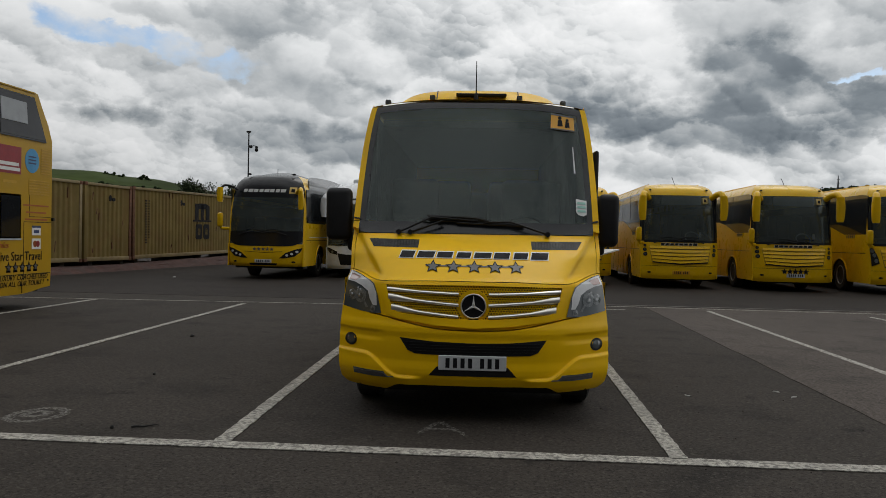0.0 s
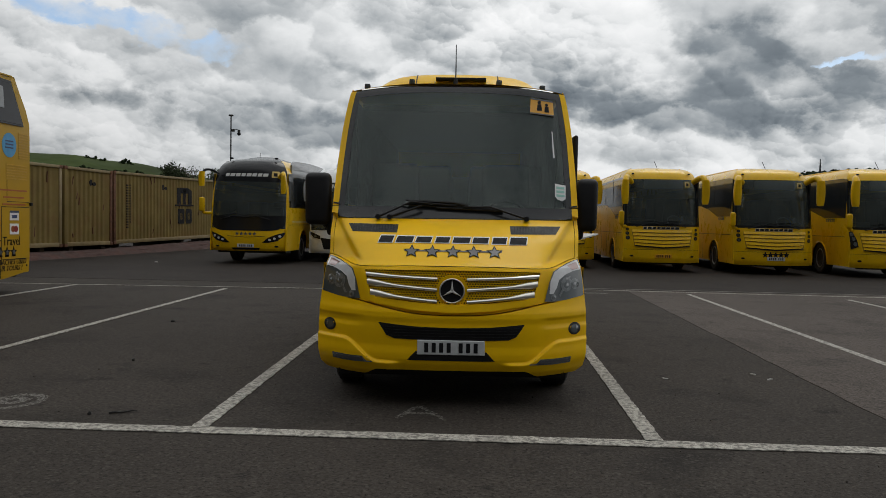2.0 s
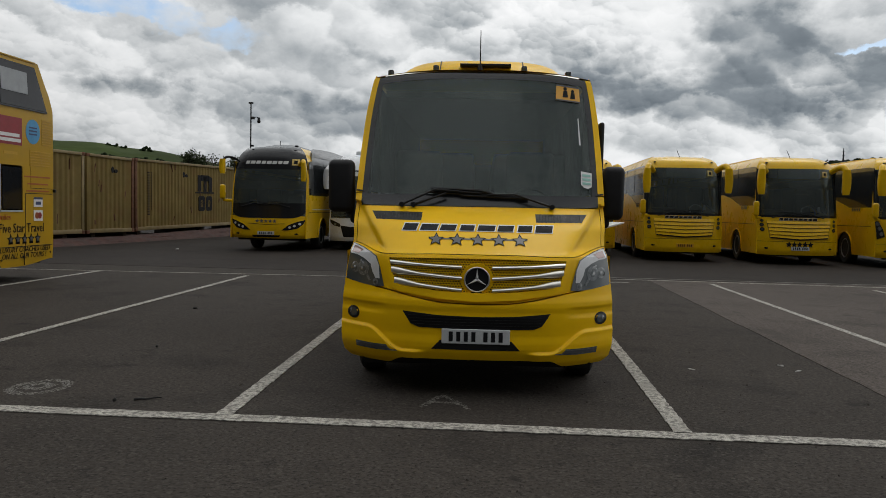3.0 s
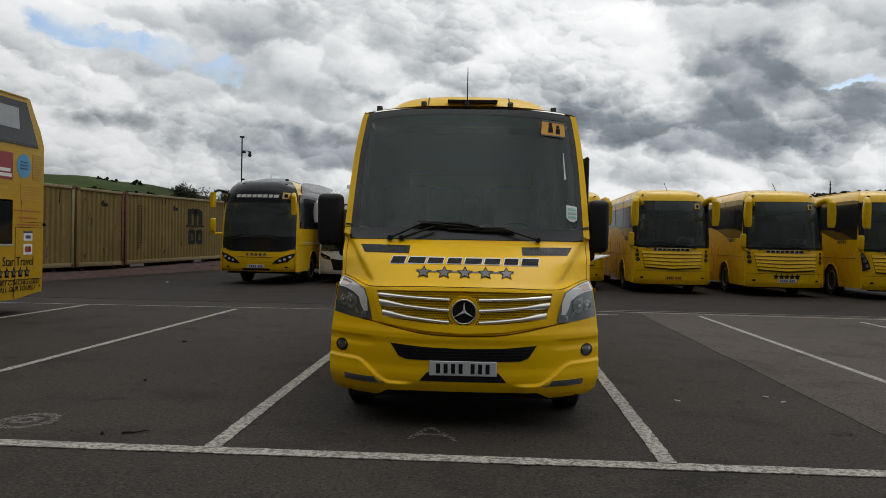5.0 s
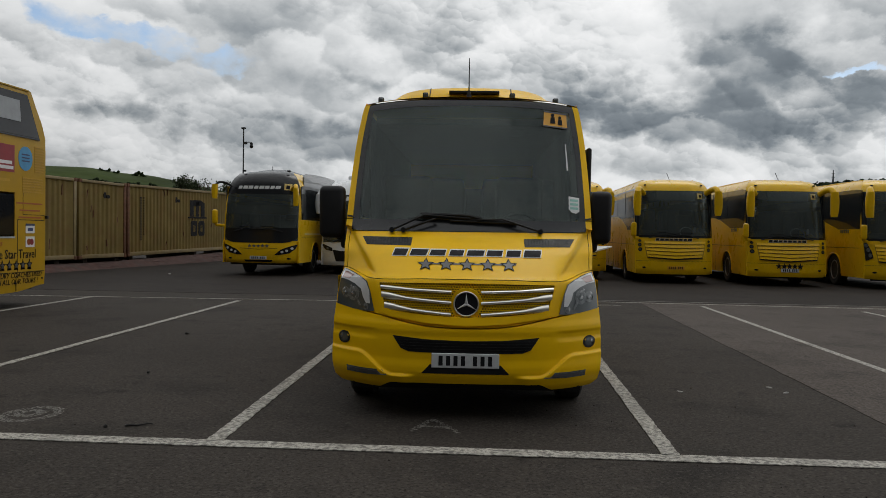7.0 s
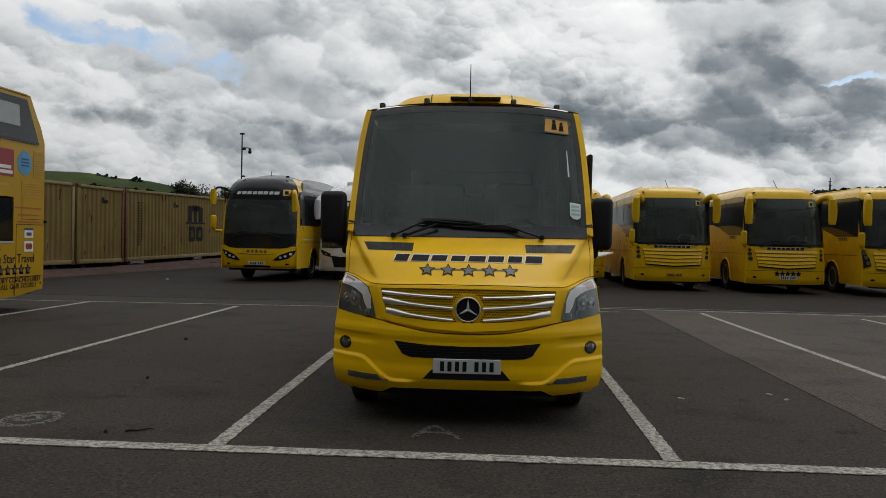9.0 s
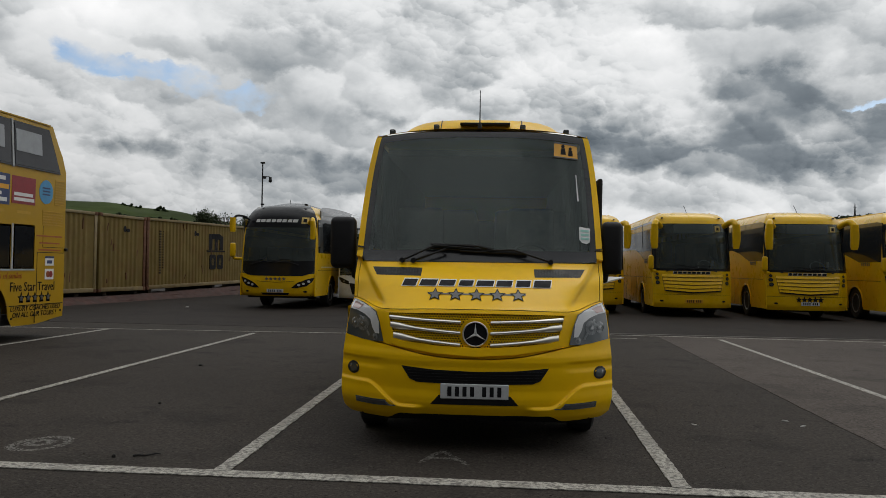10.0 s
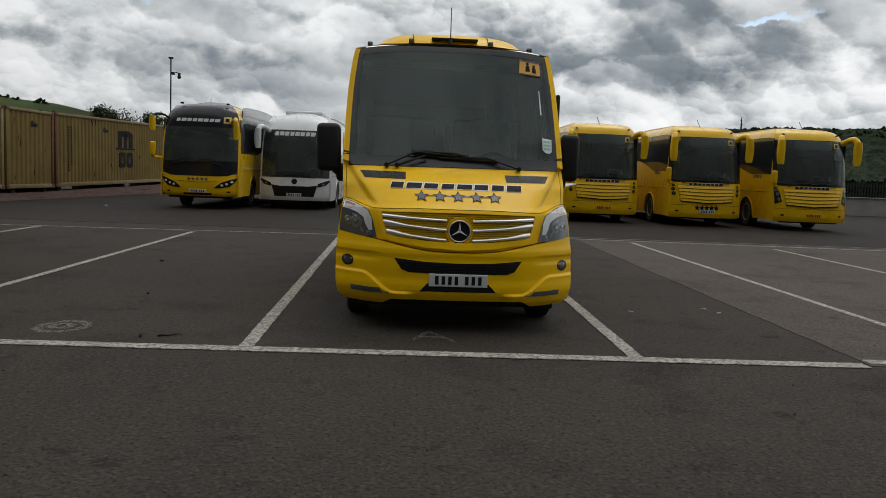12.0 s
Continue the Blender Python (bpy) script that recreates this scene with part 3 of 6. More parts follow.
def wheel(parent, x, y, radius, width, sign, name="wheel", metal="steel"):
    """A wheel with its tyre and dished rim; sign is the outer side."""
    hub = part(name, lathe([(-width * 0.3 * sign, radius * 0.3), (-width * 0.02 * sign, radius * 0.3)], (x, y, radius)), "rubber", parent)
    r, w = radius, width / 2
    part("tyre", lathe([(-w * 0.8, r * 0.6), (-w, r * 0.75), (-w, r * 0.9), (-w * 0.8, r * 0.985), (-w * 0.3, r), (w * 0.3, r), (w * 0.8, r * 0.985), (w, r * 0.9), (w, r * 0.75), (w * 0.8, r * 0.6)],
                       (x, y, radius), 40), "rubber", hub)
    part("rim", lathe([(sign * a * w, b * r) for a, b in ((0.90, 0.62), (0.97, 0.60), (0.92, 0.55), (0.30, 0.51), (0.05, 0.47), (0.02, 0.44), (0.10, 0.30), (0.60, 0.24), (0.72, 0.20), (0.70, 0.05))], (x, y, radius), 32, True), metal, hub)
    bolts = bmesh.new()
    for k in range(10):
        a = 2 * math.pi * k / 10
        add_box(bolts, x + sign * 0.08 * w - 0.015, x + sign * 0.08 * w + 0.03, y + 0.34 * r * math.cos(a) - 0.014, y + 0.34 * r * math.cos(a) + 0.014,
                radius + 0.34 * r * math.sin(a) - 0.014, radius + 0.34 * r * math.sin(a) + 0.014)
    part("bolt_ring", bolts, "steel", hub)
    return hub


def name_blocks(shell, parent, cx, cz, width, height, count, mat, edge=None, arch=0.0, skew=0.0):
    """A company name as a row of plain blocks in its colours."""
    pitch = width / count
    for i in range(count):
        x = cx - width / 2 + pitch * (i + 0.5)
        tall = height * (1 + arch * abs(2 * (x - cx) / width) ** 2)
        wide = pitch * (0.36 + 0.04 * ((i * 5) % 3))
        z = cz
        quad = [(x - wide + skew * -tall / 2, z - tall / 2), (x + wide + skew * -tall / 2, z - tall / 2), (x + wide + skew * tall / 2, z + tall / 2), (x - wide + skew * tall / 2, z + tall / 2)]
        if edge:
            g = 0.0075
            rim = [(px + (g if px > x else -g), pz + (g if pz > z else -g)) for px, pz in quad]
            block = part("name_block", shell.stamp(rim, 0.012, 0.02, 0.02), edge, parent, "white edged block of a name", smooth=0)
            part("name_fill", shell.stamp(quad, 0.018, 0.02, 0.02), mat, block, "dark fill of a name block", smooth=0)
        else:
            part("name_block", shell.stamp(quad, 0.008, 0.012, 0.05), mat, parent, smooth=0)


def plate_bars(shell, parent, cx, cz, w, h, out=0.012, back="plate"):
    """A number plate whose characters are plain bars."""
    plate = part("number_plate", shell_plate(shell, cx, cz, w, h, out), back, parent, "pale number plate with black bars")
    n = 7
    pitch = w * 0.84 / (n + 0.6)
    y = shell.face(cx, cz) - out
    for i in range(n):
        x = cx - w * 0.42 + pitch * (i + 0.5 + (0.6 if i > 3 else 0))
        part("plate_bar", box(x - pitch * 0.27, x + pitch * 0.27, y - 0.003, y + 0.002, cz - h * 0.33, cz + h * 0.33), "ink", plate, smooth=0)
    return plate


def shell_plate(shell, cx, cz, w, h, out):
    y = shell.face(cx, cz) - out
    return box(cx - w / 2, cx + w / 2, y, y + 0.05, cz - h / 2, cz + h / 2, 0.004, 1)


# ---- ground, road markings and surroundings ----
def build_ground():
    bm = bmesh.new()
    far = 2500.0
    ring = [(-far, -far), (far, -far), (far, far), (-far, far)]
    bm.faces.new([bm.verts.new((x, y, 0)) for x, y in ring])
    mesh_thing("ground", bm, "asphalt", "dark worn asphalt of an open coach park", "ground", kind="structure")
    rng = random.Random(4)

    def ragged(x0, x1, y0, y1, z, thick, amp=0.03, n=40):
        pts = []
        for a, b in (((x0, y0), (x1, y0)), ((x1, y0), (x1, y1)), ((x1, y1), (x0, y1)), ((x0, y1), (x0, y0))):
            for i in range(n):
                s = i / n
                pts.append((a[0] + (b[0] - a[0]) * s + rng.uniform(-amp, amp), a[1] + (b[1] - a[1]) * s + rng.uniform(-amp, amp)))
        b2 = bmesh.new()
        f = b2.faces.new([b2.verts.new((x, y, z)) for x, y in pts])
        ext = bmesh.ops.extrude_face_region(b2, geom=[f])
        for v in ext["geom"]:
            if isinstance(v, bmesh.types.BMVert):
                v.co.z += thick
        return b2

    mesh_thing("pavement", ragged(3.45, 40, 0.06, 12.95, -0.002, 0.007, 0.012), "concrete", "lighter brownish old tarmac beside the dark bays", "pavement", kind="structure", smooth=0)
    mesh_thing("road", ragged(-60, 60, 13.0, 60, -0.003, 0.007, 0.03), "asphalt_far", "coarse grey asphalt lane behind the parking bays", "road", kind="structure", smooth=0)

    def line(x0, y0, x1, y1, w, mat="line", z=0.009):
        d = Vector((x1 - x0, y1 - y0))
        n = max(4, int(d.length / 0.06))
        side = Vector((-d.y, d.x)).normalized() * w / 2
        bm2 = bmesh.new()
        rows = []
        for i in range(n + 1):
            p = Vector((x0, y0)) + d * i / n
            a, b = p + side * (1 + rng.uniform(-0.09, 0.09)), p - side * (1 + rng.uniform(-0.09, 0.09))
            rows.append((bm2.verts.new((a.x, a.y, z)), bm2.verts.new((b.x, b.y, z))))
        for (a, b), (c, e) in zip(rows, rows[1:]):
            bm2.faces.new((a, b, e, c))
        ext = bmesh.ops.extrude_face_region(bm2, geom=bm2.faces[:])
        for v in ext["geom"]:
            if isinstance(v, bmesh.types.BMVert):
                v.co.z -= 0.006
        mesh_thing("line_marking", bm2, mat, "worn white painted parking bay line on asphalt", "road marking", "bay lines", kind="structure", smooth=0)

    line(-14, -0.10, 3.40, 0.05, 0.16)
    line(3.48, 0.20, 16, 0.24, 0.14)
    for x, far_x, far_y in ((-11.5, -11.7, 11.2), (-8.25, -8.38, 11.2), (-4.86, -5.10, 11.1), (-1.61, -1.95, 11.0), (1.53, 1.52, 12.4), (4.71, 4.67, 12.2), (7.85, 7.80, 11.7), (10.95, 10.9, 11.8)):
        line(x, 0.09, far_x, far_y, 0.12 if abs(x) < 3 else 0.10)
    line(-14, 10.95, 2.9, 11.95, 0.07, "line")
    line(1.6, 12.85, 16, 12.05, 0.08, "line")
    line(2.4, 13.2, 16, 13.0, 0.07, "faint")

    # worn off marks of old bay symbols: flakes of paint that are left along the strokes
    def flakes(strokes, width, count, label):
        bm2 = bmesh.new()
        for _ in range(count):
            (ax, ay), (bx, by) = rng.choice(strokes)
            f = rng.random()
            x = ax + (bx - ax) * f + rng.uniform(-0.5, 0.5) * width
            y = ay + (by - ay) * f + rng.uniform(-0.5, 0.5) * width
            r, turn = rng.uniform(0.003, 0.011), rng.uniform(0, 6.28)
            z = 0.003 + rng.random() * 0.001
            bm2.faces.new([bm2.verts.new((x + r * rng.uniform(0.6, 1.2) * math.cos(turn + k * 1.2566), y + r * rng.uniform(0.6, 1.2) * math.sin(turn + k * 1.2566), z)) for k in range(5)])
        mesh_thing("worn_marking", bm2, "faint", label, "road marking", kind="structure", smooth=0)

    def ring(cx, cy, rx, ry, n=20):
        pts = ellipse(cx, cy, rx, ry, n)
        return list(zip(pts, pts[1:] + pts[:1]))

    flakes(ring(-3.31, 0.68, 0.19, 0.24) + ring(-3.33, 0.70, 0.08, 0.10, 10), 0.075, 1100, "faded oval paint mark on asphalt")
    flakes([((-0.29, 0.53), (-0.15, 0.94)), ((-0.15, 0.94), (0.07, 0.53)), ((-0.24, 0.70), (0.0, 0.70))], 0.05, 420, "faded angular paint mark on asphalt")

    # dark scraps, a twig and bits of litter
    def scrap(x, y, sx, sy, mat, label, name, h=0.018):
        bm2 = bmesh.new()
        bmesh.ops.create_icosphere(bm2, subdivisions=2, radius=1.0)
        for v in bm2.verts:
            k = 1 + 0.45 * noise.noise(v.co * 2.2 + Vector((x, y, 3)))
            v.co = Vector((v.co.x * sx * k, v.co.y * sy * k, max(0, v.co.z * h * k + h * 0.6)))
        mesh_thing(name, bm2, mat, label, "litter", kind="", m=pose(x, y, 0.0, 0, 0, rng.uniform(0, 360)), smooth=60)

    scrap(-2.53, 0.34, 0.018, 0.012, "oil", "small black scrap lying on asphalt", "debris")
    scrap(-3.21, 2.57, 0.022, 0.014, "oil", "small black scrap lying on asphalt", "debris")
    scrap(-4.03, 5.63, 0.03, 0.02, "oil", "small black scrap lying on asphalt", "debris")
    scrap(-10.4, 20.1, 0.06, 0.05, "litter", "crumpled pale paper scrap on the ground", "paper_scrap", 0.03)
    scrap(3.10, 2.5, 0.014, 0.05, "litter", "thin pale scrap lying on asphalt", "paper_scrap", 0.008)
    scrap(3.02, 2.75, 0.012, 0.04, "litter", "thin pale scrap lying on asphalt", "paper_scrap", 0.008)
    scrap(2.09, 2.40, 0.045, 0.016, "litter", "thin pale scrap lying on asphalt", "paper_scrap", 0.006)
    twig = [(-2.40 + 0.022 * i, 0.38 + 0.016 * math.sin(i * 1.3) + 0.012 * i, 0.010) for i in range(9)]
    mesh_thing("twig", tube(twig, 0.009, 6, 0.004), "oil", "dark thin twig lying on asphalt", "twig", smooth=60)
    gravel = bmesh.new()
    for _ in range(700):
        x, y, s = rng.uniform(-6, 7), rng.uniform(-3.6, 10), rng.uniform(0.003, 0.008)
        bmesh.ops.create_cube(gravel, size=1, matrix=pose(x, y, s * 0.4, rng.uniform(0, 90), rng.uniform(0, 90), rng.uniform(0, 90)) @ Matrix.Diagonal((s * 1.6, s * 1.2, s, 1)))
    mesh_thing("gravel", gravel, "concrete", "loose grit scattered on asphalt", "gravel", kind="stuff", smooth=0)


def build_container(m, length, label, marks, posts=("rust", "rust")):
    """A corrugated shipping container whose long side faces +x; origin at its near lower corner."""
    top = thing("shipping_container", m, label, "container", "row of containers")
    H, W = 2.86, 2.44
    wall = bmesh.new()
    prof = []
    y = 0.14
    while y < length - 0.14 - 0.27:
        prof += [(y, 0.0), (y + 0.072, 0.0), (y + 0.140, -0.036), (y + 0.210, -0.036)]
        y += 0.278
    prof.append((length - 0.14, 0.0))
    cols = [(wall.verts.new((x - 0.03, yy, 0.16)), wall.verts.new((x - 0.03, yy, H - 0.10))) for yy, x in prof]
    for (a, b), (c, d) in zip(cols, cols[1:]):
        wall.faces.new((a, c, d, b))
    part("corrugated_wall", wall, "box", top, "rust streaked sand yellow corrugated steel wall", smooth=0)
    for y0 in (0, length - 0.15):
        part("corner_post", box(-0.16, 0.0, y0, y0 + 0.15, 0.12, H - 0.1, 0.012), posts[1 if y0 else 0], top)
        for z0 in (0.0, H - 0.12):
            part("corner_casting", box(-0.18, 0.012, y0 - 0.004, y0 + 0.166, z0, z0 + 0.12, 0.01), "rust", top)
    part("top_rail", box(-0.08, 0.006, 0.15, length - 0.15, H - 0.11, H - 0.012, 0.01), "box_pale", top)
    part("bottom_rail", box(-0.08, 0.008, 0.15, length - 0.15, 0.02, 0.165, 0.01), "box_pale", top)
    part("roof", box(-W, -0.02, 0.02, length - 0.02, H - 0.06, H - 0.02), "box", top)
    for y0 in (0.03, length - 0.09):
        part("end_wall", box(-W, -0.16, y0, y0 + 0.06, 0.1, H - 0.1), "box", top)
    part("back_wall", box(-W, -W + 0.05, 0.05, length - 0.05, 0.05, H - 0.06), "box", top)
    part("floor_frame", box(-W + 0.05, -0.1, 0.06, length - 0.06, 0.03, 0.14), "rust", top)
    for shape, mat, name, lab in marks:
        part(name, side_press(shape, -0.028, 1, 0.006, 0.03), mat, top, lab, smooth=0)
    return top


def build_bank():
    bm = grid(lambda u, v: (-14.43 + 0.5 * v + 0.0963 * (u - 22) + 0.09 * noise.noise(Vector((u * 0.9, v * 4, 0))), u,
                            max(-0.02, (0.24 + 0.016 * max(0, u - 24)) * max(0, 1 - max(0, v)) ** 0.8 + 0.10 * noise.noise(Vector((u * 1.7, v * 5, 2))) * max(0, min(1, 1 - v)) * 0.5 - 0.02)),
              spaced(8, 46, 120), spaced(-0.9, 1, 14))
    mesh_thing("earth_bank", bm, "brick_earth", "low bank of reddish earth and rubble under the containers", "bank", kind="structure")


def code_bars(y, z_top, count, w, h, pitch):
    return [[(y, z_top - i * pitch - h), (y + w, z_top - i * pitch - h), (y + w, z_top - i * pitch), (y, z_top - i * pitch)] for i in range(count)]


def build_containers():
    turn = -5.5
    base = pose(-14.50, 21.95, 0.36, 0, 0, turn)

    def scuffs(seed, length, n):
        rng = random.Random(seed)
        out = []
        for _ in range(n):
            y, z, w, h = rng.uniform(0.4, length - 0.5), rng.uniform(0.3, 2.5), rng.uniform(0.015, 0.06), rng.uniform(0.08, 0.4)
            k = rng.uniform(-0.1, 0.1)
            out.append(([(y, z), (y + w, z + 0.02), (y + w + k, z + h), (y + w * 0.3 + k, z + h * 0.9)], "rust", "rust_mark", "rusty scrape"))
        return out

    def emblem(y):
        """The dark ringed mark stencilled high on each box."""
        return [([(y + a, 2.34 + b) for a, b in ellipse(0, 0, 0.09, 0.12, 14)], "ink", "stencil_mark", "black stencilled mark"),
                ([(y + 0.22 + a, 2.30 + b) for a, b in ellipse(0, 0, 0.11, 0.07, 14)], "ink", "stencil_mark", "black stencilled mark")]

    build_container(base @ pose(0, 0.05, 0), 2.99, "sand yellow corrugated shipping container with rust scrapes", emblem(1.6) + scuffs(3, 2.9, 6), ("box", "rust"))
    build_container(base @ pose(0, -12.28, 0), 12.19, "sand yellow corrugated shipping container beside a bus", scuffs(5, 12.1, 9), ("box", "box_pale"))
    marks = emblem(3.9) + scuffs(8, 12, 7)
    for q in code_bars(0.95, 2.36, 17, 0.13, 0.055, 0.105):
        marks.append((q, "ink", "code_bar", "black stencilled code bar"))
    for q in code_bars(1.22, 2.36, 15, 0.05, 0.05, 0.105):
        marks.append((q, "ink", "code_bar", "black stencilled code bar"))
    # shipping line mark as plain dark blocks: an arched upper shape over two lower blocks
    y0 = 5.15
    for q in ([(y0, 1.62), (y0 + 0.34, 1.62), (y0 + 0.34, 2.36), (y0, 2.36)], [(y0 + 0.56, 1.62), (y0 + 0.86, 1.62), (y0 + 0.86, 2.32), (y0 + 0.56, 2.32)],
              [(y0 + 1.08, 1.62), (y0 + 1.42, 1.62), (y0 + 1.42, 2.26), (y0 + 1.08, 2.36)], [(y0 + 0.36, 2.12), (y0 + 1.06, 2.12), (y0 + 1.06, 2.38), (y0 + 0.36, 2.38)],
              [(y0 - 0.16, 1.54), (y0 + 1.62, 1.54), (y0 + 1.62, 1.61), (y0 - 0.16, 1.61)]):
        marks.append((q, "ink", "shipping_mark", "dark shipping line mark"))
    for cx in (0.40, 1.12):
        q = rounded(y0 + cx - 0.30, y0 + cx + 0.30, 0.74, 1.42, 0.12)
        marks.append((q, "ink", "shipping_mark", "dark shipping line mark"))
        q2 = rounded(y0 + cx - 0.12, y0 + cx + 0.12, 0.92, 1.24, 0.08)
        marks.append((q2, "box", "shipping_mark_gap", "sand coloured gap in the mark"))
    build_container(base @ pose(0, 3.16, 0.02, 0.75, 0, 0), 12.19, "sand yellow corrugated shipping container with a dark mark", marks)
    build_container(base @ pose(0, 15.46, 0.18, 0.75, 0, 0), 12.19, "sand yellow corrugated shipping container behind a coach", [])
    # sleepers that carry the boxes, coloured dark to merge with the shade
    for y in (-11.5, -6, -1, 0.6, 2.6, 3.6, 9, 14.8, 16, 21, 26):
        mesh_thing("sleeper", box(-2.5, -0.12, -0.13, 0.13, -0.40, 0.0, 0.02), "timber", "timber sleeper under a container, darkened like the shade there", "sleeper", "container sleepers",
                   m=base @ pose(0, y, 0.0 if y < 3 else 0.02 + 0.013 * (y - 3)))


def build_mast():
    m = pose(-13.36, 36.5, 0)
    top = thing("camera_mast", m, "slim dark steel mast with a dome camera", "mast")
    part("pole", tube([(0, 0, 0), (0, 0, 3.5), (0, 0, 6.85)], 0.046, 12, 0.034), "galv", top)
    part("base_plate", box(-0.2, 0.2, -0.2, 0.2, 0, 0.03), "galv", top)
    part("cap", box(-0.12, 0.12, -0.06, 0.06, 6.85, 6.94, 0.02), "galv", top)
    part("bracket", tube([(0, 0, 6.10), (0.28, 0, 6.16), (0.46, 0, 6.12)], 0.022, 8), "galv", top)
    part("bracket_box", box(0.04, 0.20, -0.06, 0.06, 6.04, 6.18, 0.02), "galv", top)
    dome = bmesh.new()
    bmesh.ops.create_uvsphere(dome, u_segments=16, v_segments=10, radius=0.095)
    bmesh.ops.translate(dome, verts=dome.verts, vec=(0.43, 0, 5.93))
    part("dome_camera", dome, "black", top, "black dome camera")
    part("camera_hood", tube([(0.43, 0, 5.93), (0.43, 0, 6.12)], 0.075, 14), "galv", top)


def build_right_wall():
    bm = box(4, 90, 36.6, 36.9, 0, 0.94)
    mesh_thing("wall_east", bm, "wall", "low pale rendered boundary wall", "wall", kind="structure", smooth=0)
    mesh_thing("wall_coping", box(4, 90, 36.54, 36.96, 0.94, 1.0, 0.015), "wall", "pale coping along a low boundary wall", "wall", kind="structure")
    fence = thing("fence", pose(4, 36.75, 1.0), "dark palisade fence on a low wall", "fence")
    part("rail", box(0, 86, -0.02, 0.02, 0.14, 0.19), "fence", fence)
    part("rail", box(0, 86, -0.02, 0.02, 0.60, 0.65), "fence", fence)
    me = None
    for i in range(290):
        x = 14 + i * 0.16
        if me is None:
            ob = part("pale", box(-0.035, 0.035, -0.05, -0.025, 0, 0.80), "fence", fence, smooth=0)
            me = ob.data
        else:
            ob = new("pale", me)
            ob.parent = fence
        ob.location = (x, 0, 0)


def build_wall_hedge():
    rng = random.Random(17)
    leaves = bmesh.new()
    for _ in range(5200):
        p = Vector((rng.uniform(12, 60), 37.9 + rng.gauss(0, 0.35), rng.triangular(0.2, 2.05, 1.5)))
        turn = Euler((rng.uniform(0, 3), rng.uniform(0, 3), rng.uniform(0, 3))).to_matrix()
        size = rng.uniform(0.10, 0.26)
        leaves.faces.new([leaves.verts.new(p + turn @ Vector(c) * size) for c in ((-1, 0, 0), (0, -0.7, 0.1), (1, 0, 0), (0, 0.7, 0.1))])
    mesh_thing("hedge", leaves, "hedge", "dark leafy hedge behind a palisade fence", "hedge", kind="stuff", smooth=0)
    mesh_thing("hedge_core", box(12, 60, 37.8, 38.3, 0, 1.55), "hedge", "dark inner growth of a hedge", "hedge", kind="stuff", smooth=0)


def build_hills():
    crest = spline([(-80, 3.2), (-45, 4.2), (-35, 4.25), (-29.6, 4.2), (-27, 4.15), (-23.9, 3.85), (-21.4, 3.4), (-19, 2.9), (-15, 2.0), (-9, 1.4), (0, 1.2), (8, 1.3), (14, 2.6), (18, 3.45), (22, 3.6), (25.5, 3.72), (30, 3.70), (40, 3.7), (80, 3.0)])

    def at(az, s):
        d = 330 + 260 * s + 260 * max(0, s - 1)
        h = d * math.tan(radians(crest(az))) * (s ** 1.2 if s <= 1 else 1 - 0.5 * (s - 1)) + 2.5 * noise.noise(Vector((az * 0.3, s * 3, 0)))
        return d * math.sin(radians(az - 1.0)), d * math.cos(radians(az - 1.0)), h - 3 * (1 - min(1, s))

    mesh_thing("hillside", grid(at, spaced(-80, 80, 240), spaced(0, 2, 30)), "grass", "green grassy hillside beyond the coach park", "hill", kind="structure", smooth=80)
    # hedges and woods: rough clumps of foliage on the slope
    rng = random.Random(21)

    def clump(bm, x, y, z, r, n):
        for _ in range(n):
            p = Vector((x + rng.gauss(0, r * 0.45), y + rng.gauss(0, r * 0.45), z + abs(rng.gauss(0, r * 0.4))))
            s = r * rng.uniform(0.26, 0.50)
            made = bmesh.ops.create_icosphere(bm, subdivisions=1, radius=s)
            for v in made["verts"]:
                v.co = v.co * (1 + 0.35 * noise.noise(v.co * 3 / r + p)) + p

    hedges = bmesh.new()
    for az0, s0, az1, s1, n in ((-26.4, 0.99, -25.2, 0.98, 3), (-24.2, 0.99, -23.6, 0.985, 3), (-33, 0.80, -19, 0.86, 60), (-31, 0.64, -17, 0.58, 70)):
        for i in range(n):
            f = i / n + rng.uniform(-0.02, 0.02)
            if rng.random() < 0.15:
                continue
            x, y, z = at(az0 + (az1 - az0) * f, s0 + (s1 - s0) * f)
            clump(hedges, x, y, z - 1.5, rng.uniform(2.0, 3.2), 7)
    mesh_thing("hedges", hedges, "woods", "dark hedgerow clumps along a green hillside", "hedge", kind="stuff", smooth=0)
    def canopy(az, s):
        x, y, z = at(az, s)
        p = Vector((x, y, 0))
        rough = noise.noise(p * 0.11) * 2.0 + noise.noise(p * 0.31) * 1.4 + noise.noise(p * 0.8) * 0.8
        return x, y, z + (2.0 + rough) * ease(11, 14, az) - 2.5 * (1 - ease(11, 14, az))

    mesh_thing("woods", grid(canopy, spaced(11, 46, 420), spaced(0.12, 1.02, 60)), "woods", "dark wooded slope on the horizon", "woods", kind="stuff", smooth=0)
    tops = bmesh.new()
    for k in range(420):
        az = rng.uniform(13, 43)
        x, y, z = at(az, rng.uniform(0.90, 1.0))
        clump(tops, x, y, z + 1.5, rng.uniform(1.5, 2.6), 3)
    mesh_thing("treetops", tops, "woods", "uneven dark tree tops along a ridge", "woods", kind="stuff", smooth=0)
    pylon = thing("radio_mast", pose(*at(22.8, 0.97)), "thin lattice radio mast on a wooded ridge", "mast")
    part("pole", tube([(0, 0, 0), (0, 0, 12)], 0.8, 6, 0.25), "galv", pylon)
    for z in (4, 7, 9.5):
        part("cross_bar", tube([(-1.0, 0, z), (1.0, 0, z)], 0.2, 6), "galv", pylon)


